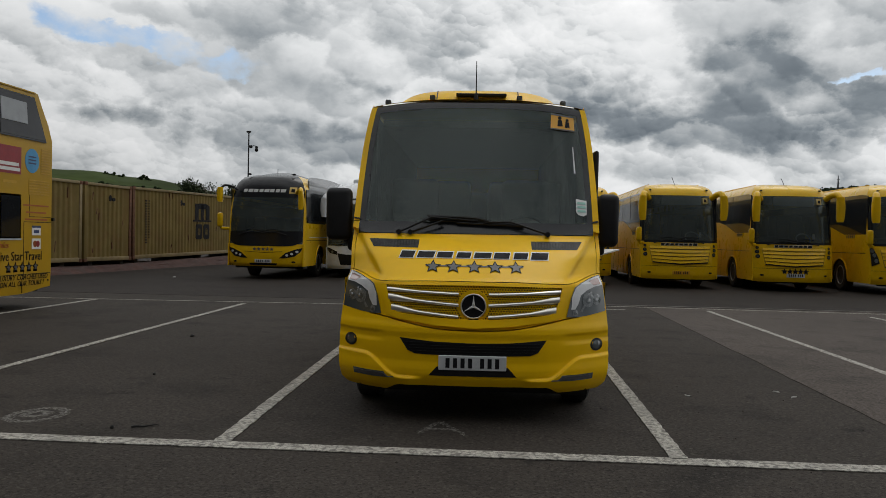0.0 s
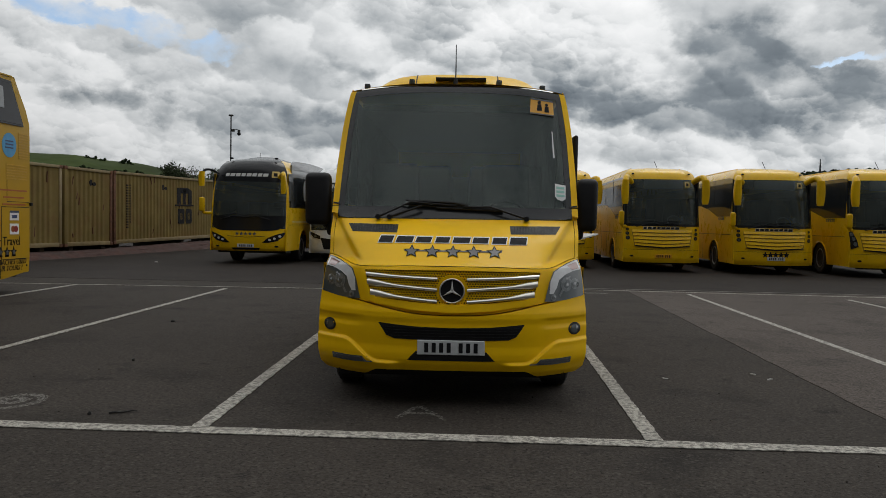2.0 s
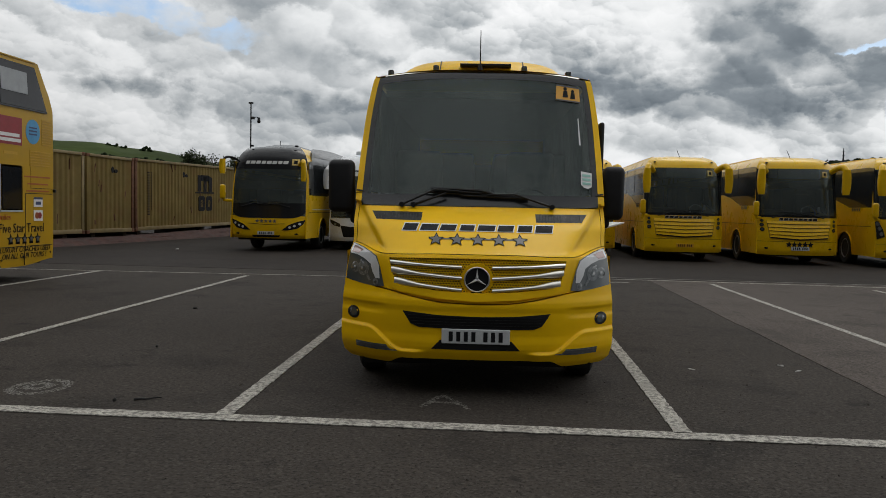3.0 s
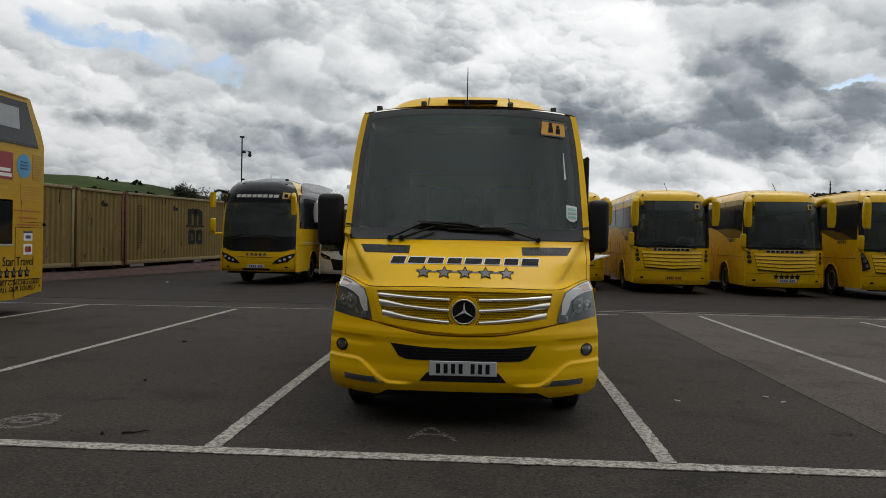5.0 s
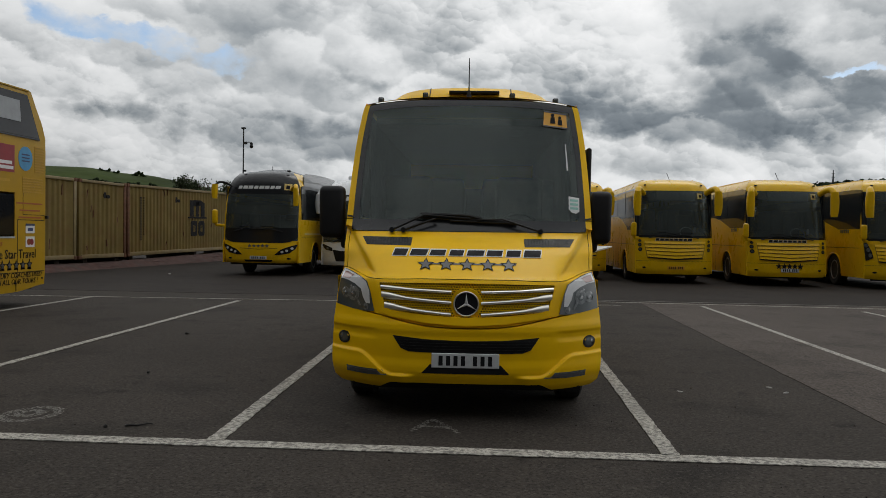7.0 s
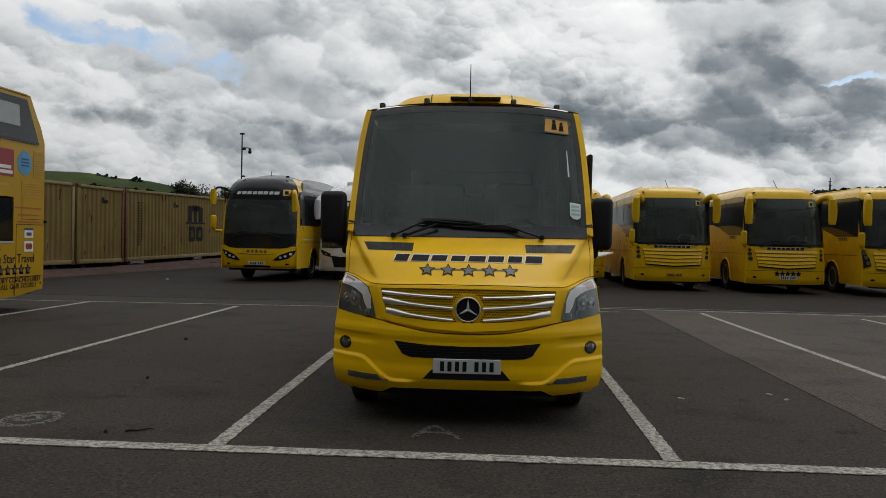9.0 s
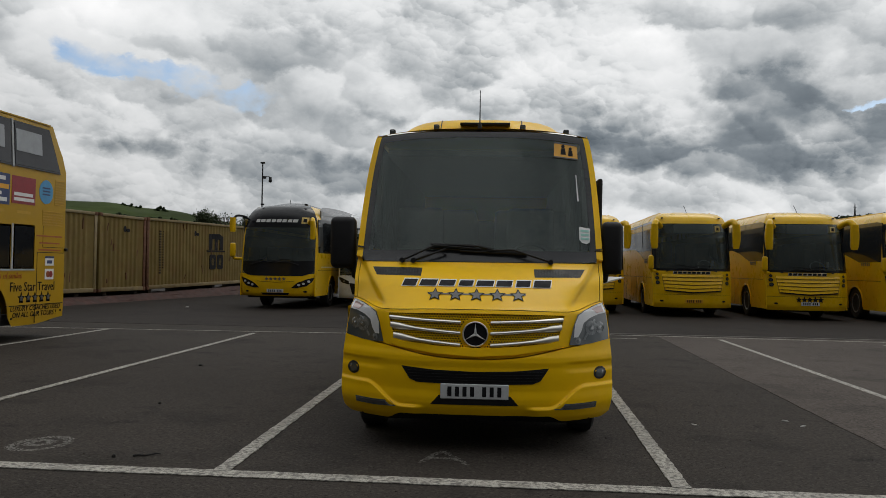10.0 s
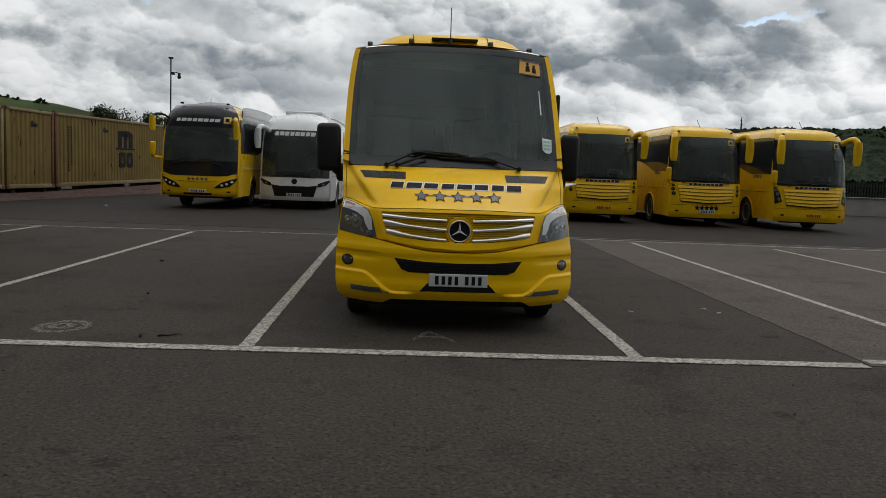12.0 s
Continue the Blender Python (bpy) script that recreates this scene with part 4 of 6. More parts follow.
def build_tree(x, y, height, spread, seed, leafy, label):
    rng = random.Random(seed)
    top = thing("tree", pose(x, y, 0), label, "tree", "trees behind the containers")
    wood = bmesh.new()
    add_tube(wood, [(0, 0, 0), (0.1, 0, height * 0.25), (0.0, 0.1, height * 0.66)], 0.20, 8, 0.12)
    tips = []

    def limb(p, d, length, r, depth):
        q = p + d * length
        mid = (p + q) / 2 + Vector((rng.uniform(-1, 1), rng.uniform(-1, 1), 0.3)) * length * 0.1
        add_tube(wood, [p, mid, q], r, 6, r * 0.55)
        if depth == 0:
            tips.append(q)
            return
        for _ in range(3):
            e = (d + Vector((rng.uniform(-0.8, 0.8), rng.uniform(-0.8, 0.8), rng.uniform(-0.15, 0.6)))).normalized()
            limb(q, e, length * rng.uniform(0.55, 0.8), r * 0.55, depth - 1)
        tips.append(q)

    for i in range(6):
        a = i * 1.05 + rng.uniform(-0.3, 0.3)
        limb(Vector((0, 0, height * rng.uniform(0.45, 0.66))), Vector((math.cos(a) * spread * 0.35, math.sin(a) * spread * 0.35, 1)).normalized(), height * 0.125, 0.08, 2)
    part("trunk", wood, "bark", top)
    leaves = bmesh.new()
    for tip in tips:
        for _ in range(int(46 * leafy)):
            p = tip + Vector((rng.gauss(0, 0.22), rng.gauss(0, 0.22), rng.gauss(0, 0.20)))
            q = Euler((rng.uniform(0, 3), rng.uniform(0, 3), rng.uniform(0, 3))).to_matrix()
            s = rng.uniform(0.05, 0.10)
            vs = [leaves.verts.new(p + q @ Vector(c) * s) for c in ((-1, 0, 0), (0, -0.6, 0.1), (1.1, 0, 0), (0, 0.6, 0.1))]
            leaves.faces.new(vs)
    if leaves.verts:
        part("crown", leaves, "leaf", top, smooth=0)
    else:
        leaves.free()


build_ground()
build_bank()
build_containers()
build_mast()
build_right_wall()
build_wall_hedge()
build_hills()
build_tree(-26.0, 60.0, 6.3, 1.15, 3, 1.0, "bushy dark tree standing behind shipping containers")
build_tree(-24.4, 60.5, 6.1, 1.2, 5, 0.08, "almost bare thin tree behind shipping containers")
build_tree(-22.1, 60.0, 5.7, 1.1, 8, 0.8, "small dark leafy tree behind shipping containers")


# ---- the minibus in the middle bay ----
def build_minibus(m):
    bus = thing("minibus", m, "bright yellow minibus with a tall dark windscreen parked in a bay", "minibus")

    def relief(x, z):
        a = abs(x)
        y = 0.0
        # bumper: lower lip stands proud, arches sweep up over the lower lamps
        if z < 0.95:
            arch = 0.360 + 0.165 * ease(0.56, 0.86, a)
            y -= 0.034 * ease(arch + 0.017, arch - 0.012, z) * ease(0.36, 0.50, a)
            y += 0.013 * ease(0.62, 0.66, z) * ease(0.72, 0.69, z) * ease(0.66, 0.80, a)
            y += 0.010 * ease(0.42, 0.5, z) * ease(0.72, 0.66, z)
        # bonnet: a crease runs from the grille corners out to the screen
        if 1.05 < z < 1.52:
            crease = 0.70 + 0.29 * (z - 1.1) / 0.38
            y += 0.085 * ease(crease - 0.012, crease + 0.07, a) * ease(1.09, 1.17, z)
        return y

    sh = Shell(half=[(0.22, 1.045), (0.30, 1.072), (0.42, 1.093), (0.60, 1.10), (0.90, 1.085), (1.17, 1.06), (1.49, 1.085), (1.8, 1.078), (2.2, 1.058), (2.55, 1.018), (2.70, 0.985), (2.78, 0.92)],
               line=[(0.22, 0.10), (0.30, 0.035), (0.40, 0.0), (0.55, 0.0), (0.74, 0.02), (0.80, 0.045), (1.10, 0.125), (1.14, 0.19), (1.30, 0.46), (1.49, 0.85), (1.80, 1.02), (2.2, 1.22), (2.55, 1.39), (2.72, 1.48), (2.76, 1.56), (2.80, 1.75)],
               sweep=[(0.22, 0.46), (0.60, 0.50), (1.10, 0.50), (1.2, 0.42), (1.49, 0.14), (2.2, 0.17), (2.8, 0.16)], relief=relief)

    def half_at(u):
        return abs(u) * 1.08

    def bottom(u):
        a = half_at(u)
        return 0.300 - 0.052 * ease(0.56, 0.70, a) + 0.05 * ease(1.02, 1.10, a)

    def bumper_top(u):
        a = half_at(u)
        return 0.735 + 0.095 * ease(0.0, 0.75, a) * (a / 0.75 if a < 0.75 else 1) + 0.05 * ease(0.72, 1.05, a)

    def bonnet_front(u):
        a = half_at(u)
        return 1.112 - 0.012 * ease(0.3, 0.7, a) + 0.075 * ease(0.74, 1.08, a)

    def screen_base(u):
        return 1.492 + 0.004 * u

    def screen_top(u):
        return 2.735 - 0.06 * abs(u) ** 2.5

    def gap(fn, d):
        return lambda u: fn(u) + d

    part("bumper", sh.patch(-1, 1, bottom, gap(bumper_top, -0.005), 221, 120, 0.012, 0.10), "yellow", bus, "yellow moulded front bumper")
    part("front_panel", sh.patch(-1, 1, gap(bumper_top, 0.004), gap(bonnet_front, -0.004), 81, 24, 0.0, 0.05), "yellow", bus)
    part("bonnet", sh.patch(-0.965, 0.965, gap(bonnet_front, 0.002), gap(screen_base, -0.004), 101, 40, 0.004, 0.03), "yellow", bus, "yellow creased bonnet")
    for s in (-1, 1):
        part("front_wing", sh.patch(0.970 * s, 1.0 * s, gap(bonnet_front, 0.002), gap(screen_base, 0.10), 4, 24, 0.0, 0.02), "yellow", bus)
        part("pillar", sh.patch(0.948 * s, 1.0 * s, gap(screen_base, 0.108), screen_top, 6, 50, 0.006, 0.02), "yellow", bus)
        part("pillar_base", sh.patch(0.948 * s, 0.972 * s, gap(screen_base, -0.004), gap(screen_base, 0.10), 3, 6, 0.004, 0.01), "yellow", bus)
    screen = part("windscreen", sh.patch(-0.945, 0.945, gap(screen_base, 0.004), gap(screen_top, -0.005), 61, 60, 0.0, 0), "screen", bus, "tall dark tinted windscreen")
    screen.visible_shadow = False
    for s in (-1, 1):
        part("screen_edge", sh.patch(0.900 * s, 0.950 * s, gap(screen_base, 0.01), gap(screen_top, -0.01), 5, 50, 0.003, 0.004), "frit", screen, "black edge of the screen")
    part("screen_edge", sh.patch(-0.9, 0.9, gap(screen_base, 0.004), gap(screen_base, 0.10), 40, 4, 0.003, 0.004), "frit", screen, "black edge of the screen")
    part("screen_edge", sh.patch(-0.9, 0.9, gap(screen_top, -0.075), gap(screen_top, -0.008), 40, 4, 0.003, 0.004), "frit", screen, "black edge of the screen")
    part("roof_trim", sh.patch(-0.90, 0.90, screen_top, gap(screen_top, 0.011), 50, 3, 0.008, 0.02), "chrome", bus, "bright strip over the screen")

    # roof, sides, back and floor
    L = 7.2

    def roof_at(u, v):
        hw = 0.985 - 0.01 * v
        front = sh.point(u, 2.70)[1]
        y = front + 0.01 + (L - front) * v
        rise = ease(0, 0.12, v)
        return u * hw, y, 2.752 - 0.06 * abs(u) ** 2.5 + rise * 0.08 * (1 - u * u)

    part("roof", grid(roof_at, spaced(-1, 1, 31), [0, 0.02, 0.05, 0.09, 0.14, 0.3, 0.5, 0.75, 1.0]), "yellow", bus)
    for s in (-1, 1):
        part("side_panel", sh.side(1.10, 2.705, L, s, 40), "yellow", bus)
        lower = bmesh.new()
        for y0, y1 in ((1.62, 5.2), (6.1, L)):
            add_box(lower, s * 1.085, s * 1.04, y0, y1, 0.35, 1.10)
        for k in range(14):
            a0, a1 = math.pi * k / 14, math.pi * (k + 1) / 14
            for cy in (1.12, 5.65):
                pts = [(cy + 0.5 * math.cos(a), 0.36 + 0.46 * math.sin(a)) for a in (a0, a1)]
                quad = [lower.verts.new((s * 1.085, p[0], p[1])) for p in pts] + [lower.verts.new((s * 1.085, p[0], 1.10)) for p in reversed(pts)]
                lower.faces.new(quad)
        part("sill_panel", lower, "yellow", bus, smooth=0)
        for y0, y1, z0, z1 in ((2.0, 6.9, 1.62, 2.52), (1.62, 1.92, 1.55, 2.30)):
            part("side_window", press(rounded(y0, y1, z0, z1, 0.08), lambda a, b, off: (s * (sh.half(b) + off - 0.002), a, b), 0.006, 0.02, 0.15), "side_glass", bus, "dark tinted side window")
        part("pillar_seam", sh.stamp([(s * 1.012, 1.602), (s * 1.08, 1.612), (s * 1.08, 1.626), (s * 1.012, 1.616)], 0.012, 0.02), "black", bus, smooth=0)
    part("rear_panel", box(-1.07, 1.07, L - 0.04, L, 0.4, 2.72), "yellow", bus)
    # unseen pane, added to break the yellow reflection in the coach glass
    part("rear_window", box(-0.85, 0.85, L - 0.01, L + 0.012, 1.5, 2.45, 0.01, 1), "side_glass", bus)
    part("underbody", box(-0.98, 0.98, 0.35, L - 0.05, 0.36, 0.42), "black", bus)
    part("lower_screen", box(-0.90, 0.90, 0.30, 0.34, 0.21, 0.5), "black", bus)
    for s in (-1, 1):
        wheel(bus, s * 0.90, 1.12, 0.345, 0.215, s)
        wheel(bus, s * 0.88, 5.65, 0.345, 0.26, s)
        part("wheel_arch_liner", box(s * 0.70, s * 1.03, 0.55, 0.60, 0.36, 1.0), "black", bus)

    # grille: yellow frame, mesh, three bright bars and a ringed round badge
    frame_out = [(-0.735, 1.095), (-0.72, 1.0), (-0.665, 0.845), (-0.60, 0.815), (-0.3, 0.772), (0.0, 0.755), (0.3, 0.772), (0.60, 0.815), (0.665, 0.845), (0.72, 1.0), (0.735, 1.095), (0.4, 1.103), (0, 1.108), (-0.4, 1.103)]
    frame_in = [(-0.690, 1.072), (-0.672, 1.0), (-0.632, 0.885), (-0.585, 0.862), (-0.3, 0.832), (0.0, 0.818), (0.3, 0.832), (0.585, 0.862), (0.632, 0.885), (0.672, 1.0), (0.690, 1.072), (0.4, 1.080), (0, 1.084), (-0.4, 1.080)]
    grille = part("grille", sh.stamp(frame_in, 0.004, 0.012), "black", bus, "dark grille backing")
    ring = bmesh.new()
    layers = []
    for poly, off in ((frame_out, -0.004), (frame_out, 0.030), (frame_in, 0.034), (frame_in, -0.002)):
        layers.append([ring.verts.new((x, sh.face(x, z) - off, z)) for x, z in poly])
    n = len(frame_out)
    for a, b in zip(layers, layers[1:]):
        for k in range(n):
            ring.faces.new((a[k], a[(k + 1) % n], b[(k + 1) % n], b[k]))
    bmesh.ops.subdivide_edges(ring, edges=ring.edges[:], cuts=1)
    part("grille_frame", ring, "yellow", grille, "yellow grille surround")

    def inside(x, z):
        a = abs(x)
        low = 0.818 + 0.044 * (a / 0.585) ** 1.4
        edge = 0.632 + 0.058 * (z - 0.885) / 0.187
        return low - 0.006 < z < 1.078 and a < edge and x * x + (z - 0.925) ** 2 > 0.10 ** 2

    # pressed mesh: each cell a small plate with a round hole, in staggered rows
    mesh = bmesh.new()
    wide, high = 0.0212, 0.0186
    around = [(1, 0), (1, 1), (0, 1), (-1, 1), (-1, 0), (-1, -1), (0, -1), (1, -1)]
    for row in range(15):
        for col in range(-34, 35):
            x, z = (col + 0.5 * (row % 2)) * wide, 0.812 + row * high
            if not inside(x, z):
                continue
            y = sh.face(x, z) - 0.012
            rim = [mesh.verts.new((x + a * wide / 2, y, z + b * high / 2)) for a, b in around]
            hole = [mesh.verts.new((x + 0.0066 * a / math.hypot(a, b), y + 0.001, z + 0.0062 * b / math.hypot(a, b))) for a, b in around]
            for k in range(8):
                mesh.faces.new((rim[k], rim[(k + 1) % 8], hole[(k + 1) % 8], hole[k]))
    tagged(part("grille_mesh", mesh, "yellow", grille, "fine yellow honeycomb mesh", smooth=0), kind="stuff")
    for s in (-1, 1):
        for z_out, z_in, t_out, t_in, x_out in ((1.038, 1.014, 0.036, 0.027, 0.680), (0.976, 0.930, 0.060, 0.031, 0.668), (0.892, 0.838, 0.066, 0.034, 0.640)):
            bar = []
            for i in range(9):
                f = i / 8
                x = 0.115 + (x_out - 0.115) * f
                bar.append((s * x, z_in + (z_out - z_in) * f ** 1.15 + (t_in + (t_out - t_in) * ease(0.60, 0.92, f)) / 2))
            for i in range(8, -1, -1):
                f = i / 8
                x = 0.115 + (x_out - 0.115) * f
                bar.append((s * x, z_in + (z_out - z_in) * f ** 1.15 - (t_in + (t_out - t_in) * ease(0.60, 0.92, f)) / 2))
            upper, lower = bar[:9], bar[:8:-1]
            curve = bmesh.new()
            rows = []
            for k in range(9):
                phi = math.pi * (k / 8 - 0.5)
                rows.append([curve.verts.new((ux, sh.face(ux, (uz + lz) / 2) - 0.014 - 0.026 * math.cos(phi), (uz + lz) / 2 + (uz - lz) / 2 * math.sin(phi))) for (ux, uz), (_, lz) in zip(upper, lower)])
            for p, q in zip(rows, rows[1:]):
                for k in range(8):
                    curve.faces.new((p[k], p[k + 1], q[k + 1], q[k]))
            part("grille_bar", curve, "chrome", grille, "satin chrome bar", smooth=80)
    cz = 0.925
    y0 = sh.face(0, cz)
    badge = part("badge", press(ellipse(0, cz, 0.093, 0.093, 40), lambda a, b, off: (a, y0 - off, b), 0.030, 0.03, 5), "ink", bus, "round black badge with a bright ring")
    tor = bmesh.new()
    rings = []
    for i in range(48):
        a = 2 * math.pi * i / 48
        rings.append([tor.verts.new(((0.094 + 0.006 * math.cos(b)) * math.cos(a), y0 - 0.034 - 0.008 * math.sin(b), cz + (0.094 + 0.006 * math.cos(b)) * math.sin(a))) for b in (2 * math.pi * k / 8 for k in range(8))])
    for i in range(48):
        for k in range(8):
            tor.faces.new((rings[i][k], rings[i][(k + 1) % 8], rings[(i + 1) % 48][(k + 1) % 8], rings[(i + 1) % 48][k]))
    part("badge_ring", tor, "chrome", badge, smooth=80)
    part("badge_mount", press(ellipse(0, cz, 0.124, 0.124, 40), lambda a, b, off: (a, y0 - off, b), 0.026, 0.03, 5), "yellow", badge, "yellow ring round the badge")
    spoke = bmesh.new()
    for k in range(3):
        a = radians(90 + 120 * k)
        d, e = Vector((math.cos(a), 0, math.sin(a))), Vector((-math.sin(a), 0, math.cos(a)))
        c = Vector((0, y0 - 0.033, cz))
        tip, l, r, top = c + d * 0.090, c + e * 0.012, c - e * 0.012, c + d * 0.02 - Vector((0, 0.012, 0))
        vs = [spoke.verts.new(p) for p in (tip, l, r, top)]
        for tri in ((0, 1, 3), (0, 3, 2), (1, 2, 3), (0, 2, 1)):
            spoke.faces.new([vs[t] for t in tri])
    # white colour stands in for the spokes' bright metal reflections
    part("badge_spokes", spoke, "white_ink", badge, smooth=0)

    # headlamps
    for s in (-1, 1):
        flip = (lambda p: p) if s > 0 else mirrored
        lamp_shape = [(0.725, 0.842), (0.80, 0.838), (0.90, 0.846), (1.074, 0.872), (1.072, 0.95), (1.052, 1.165), (1.00, 1.155), (0.93, 1.135), (0.85, 1.105), (0.80, 1.075), (0.765, 0.99)]
        lamp_part = part("headlamp", sh.stamp(flip(lamp_shape), 0.014, 0.05, 0.05), "lamp_dark", bus, "clear-covered headlamp")
        part("lamp_cover", sh.stamp(flip([(0.775, 1.00), (0.81, 1.072), (0.86, 1.102), (0.93, 1.130), (1.00, 1.150), (1.044, 1.157), (1.052, 1.085), (0.98, 1.075), (0.91, 1.05), (0.85, 1.01), (0.83, 0.95), (0.80, 0.90), (0.765, 0.90)]), 0.017, 0.02, 0.05), "lamp_white", lamp_part, "pale lamp reflector")
        part("indicator", sh.stamp(flip([(0.93, 1.118), (1.0, 1.138), (1.030, 1.142), (1.036, 1.095), (0.97, 1.085)]), 0.020, 0.02, 0.05), "lamp_amber", lamp_part, "pinkish indicator lens")
        for cx, cz2, r in ((0.915, 0.970, 0.052), (0.992, 0.972, 0.040), (0.800, 0.872, 0.024)):
            part("reflector", sh.stamp([(s * x, zz) for x, zz in (ellipse(cx, cz2, r, r * 1.12, 20))], 0.019, 0.02, 0.05), "lamp_silver", lamp_part, "silvery round reflector", smooth=60)
            part("bulb", sh.stamp([(s * x, zz) for x, zz in (ellipse(cx, cz2 - r * 0.1, r * 0.45, r * 0.45, 14))], 0.024, 0.02, 0.05), "lamp_dark", lamp_part, smooth=60)
        part("lamp_fin", sh.stamp(flip([(0.84, 0.88), (0.86, 0.876), (0.955, 1.03), (0.94, 1.04)]), 0.021, 0.02, 0.05), "lamp_silver", lamp_part, smooth=60)
        fog = part("fog_lamp", sh.stamp([(s * x, zz) for x, zz in ellipse(0.985, 0.612, 0.056, 0.050, 24)], 0.016, 0.03, 0.05), "black", bus, "round fog lamp", smooth=60)
        part("fog_lens", sh.stamp([(s * x, zz) for x, zz in ellipse(0.985, 0.612, 0.038, 0.034, 20)], 0.020, 0.02, 0.05), "lamp_dark", fog, smooth=60)
        drl = part("running_lamp", sh.stamp(flip([(0.60, 0.352), (0.78, 0.345), (0.945, 0.348), (0.95, 0.396), (0.80, 0.394), (0.65, 0.396)]), 0.016, 0.03, 0.05), "lamp_silver", bus, "slim clear running lamp")
        part("running_lamp_strip", sh.stamp(flip([(0.67, 0.362), (0.92, 0.359), (0.925, 0.384), (0.69, 0.384)]), 0.019, 0.02, 0.05), "grey", drl)

    intake = part("lower_grille", sh.stamp([(-0.565, 0.668), (-0.50, 0.572), (-0.44, 0.548), (0.0, 0.538), (0.44, 0.548), (0.50, 0.572), (0.565, 0.668), (0.3, 0.646), (0, 0.638), (-0.3, 0.646)], 0.016, 0.03), "black", bus, "black lower air intake")
    for k in range(4):
        z = 0.567 + 0.022 * k
        part("intake_slat", sh.stamp([(-0.485 - 0.012 * k, z), (0.485 + 0.012 * k, z), (0.485 + 0.012 * k, z + 0.006), (-0.485 - 0.012 * k, z + 0.006)], 0.021, 0.01), "black", intake)
    part("plate_recess", sh.stamp([(-0.335, 0.383), (-0.27, 0.455), (0.27, 0.455), (0.335, 0.383)], 0.015, 0.03), "black", bus, "black recess under the plate")
    plate_bars(sh, bus, 0.0, 0.487, 0.515, 0.114, 0.030)

    # bonnet vents, name blocks and five stars
    for s in (-1, 1):
        flip = (lambda p: p) if s > 0 else mirrored
        vent = part("bonnet_vent", sh.stamp(flip([(0.475, 1.438), (0.915, 1.442), (0.86, 1.372), (0.475, 1.368)]), 0.008, 0.02), "black", bus, "black slatted bonnet vent")
        for k in range(15):
            x = 0.50 + 0.0245 * k
            part("vent_slat", sh.stamp(flip([(x, 1.380), (x + 0.010, 1.380), (x + 0.018, 1.430), (x + 0.008, 1.430)]), 0.013, 0.01), "black", vent, smooth=0)
    name_blocks(sh, bus, -0.01, 1.316, 1.24, 0.042, 8, "ink", "white_ink", 0.35, 0.30)
    part("star_link", sh.stamp([(-0.39, 1.222), (0.39, 1.222), (0.39, 1.232), (-0.39, 1.232)], 0.010, 0.02, 0.03), "grey", bus, smooth=0)
    for k in range(5):
        for name, r, off, mat in (("star_edge", 0.070, 0.014, "ink"), ("star", 0.052, 0.020, "grey")):
            part(name, sh.stamp([(-0.333 + 0.166 * k + x, 1.222 + 0.76 * z) for x, z in star(0, 0, r)], off, 0.02, 0.03), mat, bus, smooth=0)

    # school sign and tax sticker behind the glass, strip of light trim
    sign = part("school_sign", sh.stamp([(0.665, 2.470), (0.888, 2.450), (0.880, 2.600), (0.672, 2.625)], 0.008, 0.008), "sign", bus, "square amber sign with dark shapes", smooth=0)
    rim_shapes = [[(0.665, 2.470), (0.888, 2.450), (0.888, 2.462), (0.666, 2.482)], [(0.880, 2.600), (0.672, 2.625), (0.672, 2.612), (0.880, 2.588)]]
    for q in rim_shapes:
        part("sign_edge", sh.stamp(q, 0.012, 0.008), "grey", sign, smooth=0)
    for q in (ellipse(0.752, 2.582, 0.017, 0.018, 10), [(0.728, 2.50), (0.778, 2.50), (0.770, 2.565), (0.735, 2.562)], ellipse(0.820, 2.560, 0.015, 0.016, 10), [(0.798, 2.488), (0.842, 2.486), (0.838, 2.543), (0.804, 2.545)]):
        part("sign_shape", sh.stamp(q, 0.012, 0.008), "ink", sign, "dark plain shape", smooth=0)
    tax = part("screen_sticker", sh.stamp([(0.880, 1.70), (0.905, 1.672), (0.945, 1.662), (0.975, 1.68), (0.978, 1.80), (0.882, 1.815)], 0.008, 0.008), "white_ink", bus, "white and green windscreen sticker", smooth=0)
    for z in (1.70, 1.735, 1.77):
        part("sticker_bar", sh.stamp([(0.892, z), (0.966, z - 0.004), (0.966, z + 0.016), (0.892, z + 0.02)], 0.012, 0.008), "mint", tax, smooth=0)
    part("sun_visor_edge", sh.stamp([(0.872, 2.05), (0.886, 2.05), (0.870, 2.30), (0.862, 2.30)], 0.007, 0.006), "white_ink", bus, "thin white strip on the glass", smooth=0)

    # wipers
    def on_screen(x, z, off):
        return Vector((x, sh.face(x, z) - off, z))

    def wiper(pivot, elbow, a, b):
        arm = part("wiper", tube([on_screen(*pivot, 0.05), on_screen(*elbow, 0.06), on_screen((elbow[0] + b[0]) / 2, (elbow[1] + b[1]) / 2, 0.05)], 0.010, 8, 0.007), "black", bus, "black wiper arm and blade")
        pts = [on_screen(a[0] + (b[0] - a[0]) * i / 12, a[1] + (b[1] - a[1]) * i / 12, 0.028) for i in range(13)]
        part("wiper_blade", tube(pts, 0.010, 6), "black", arm)
        part("wiper_pivot", tube([on_screen(*pivot, 0.0), on_screen(*pivot, 0.06)], 0.022, 10), "black", arm)

    wiper((-0.66, 1.50), (-0.38, 1.63), (-0.46, 1.610), (0.42, 1.575))
    wiper((-0.56, 1.50), (-0.28, 1.60), (0.40, 1.57), (-0.42, 1.645))
    wiper((0.62, 1.50), (0.30, 1.60), (0.42, 1.565), (-0.16, 1.585))
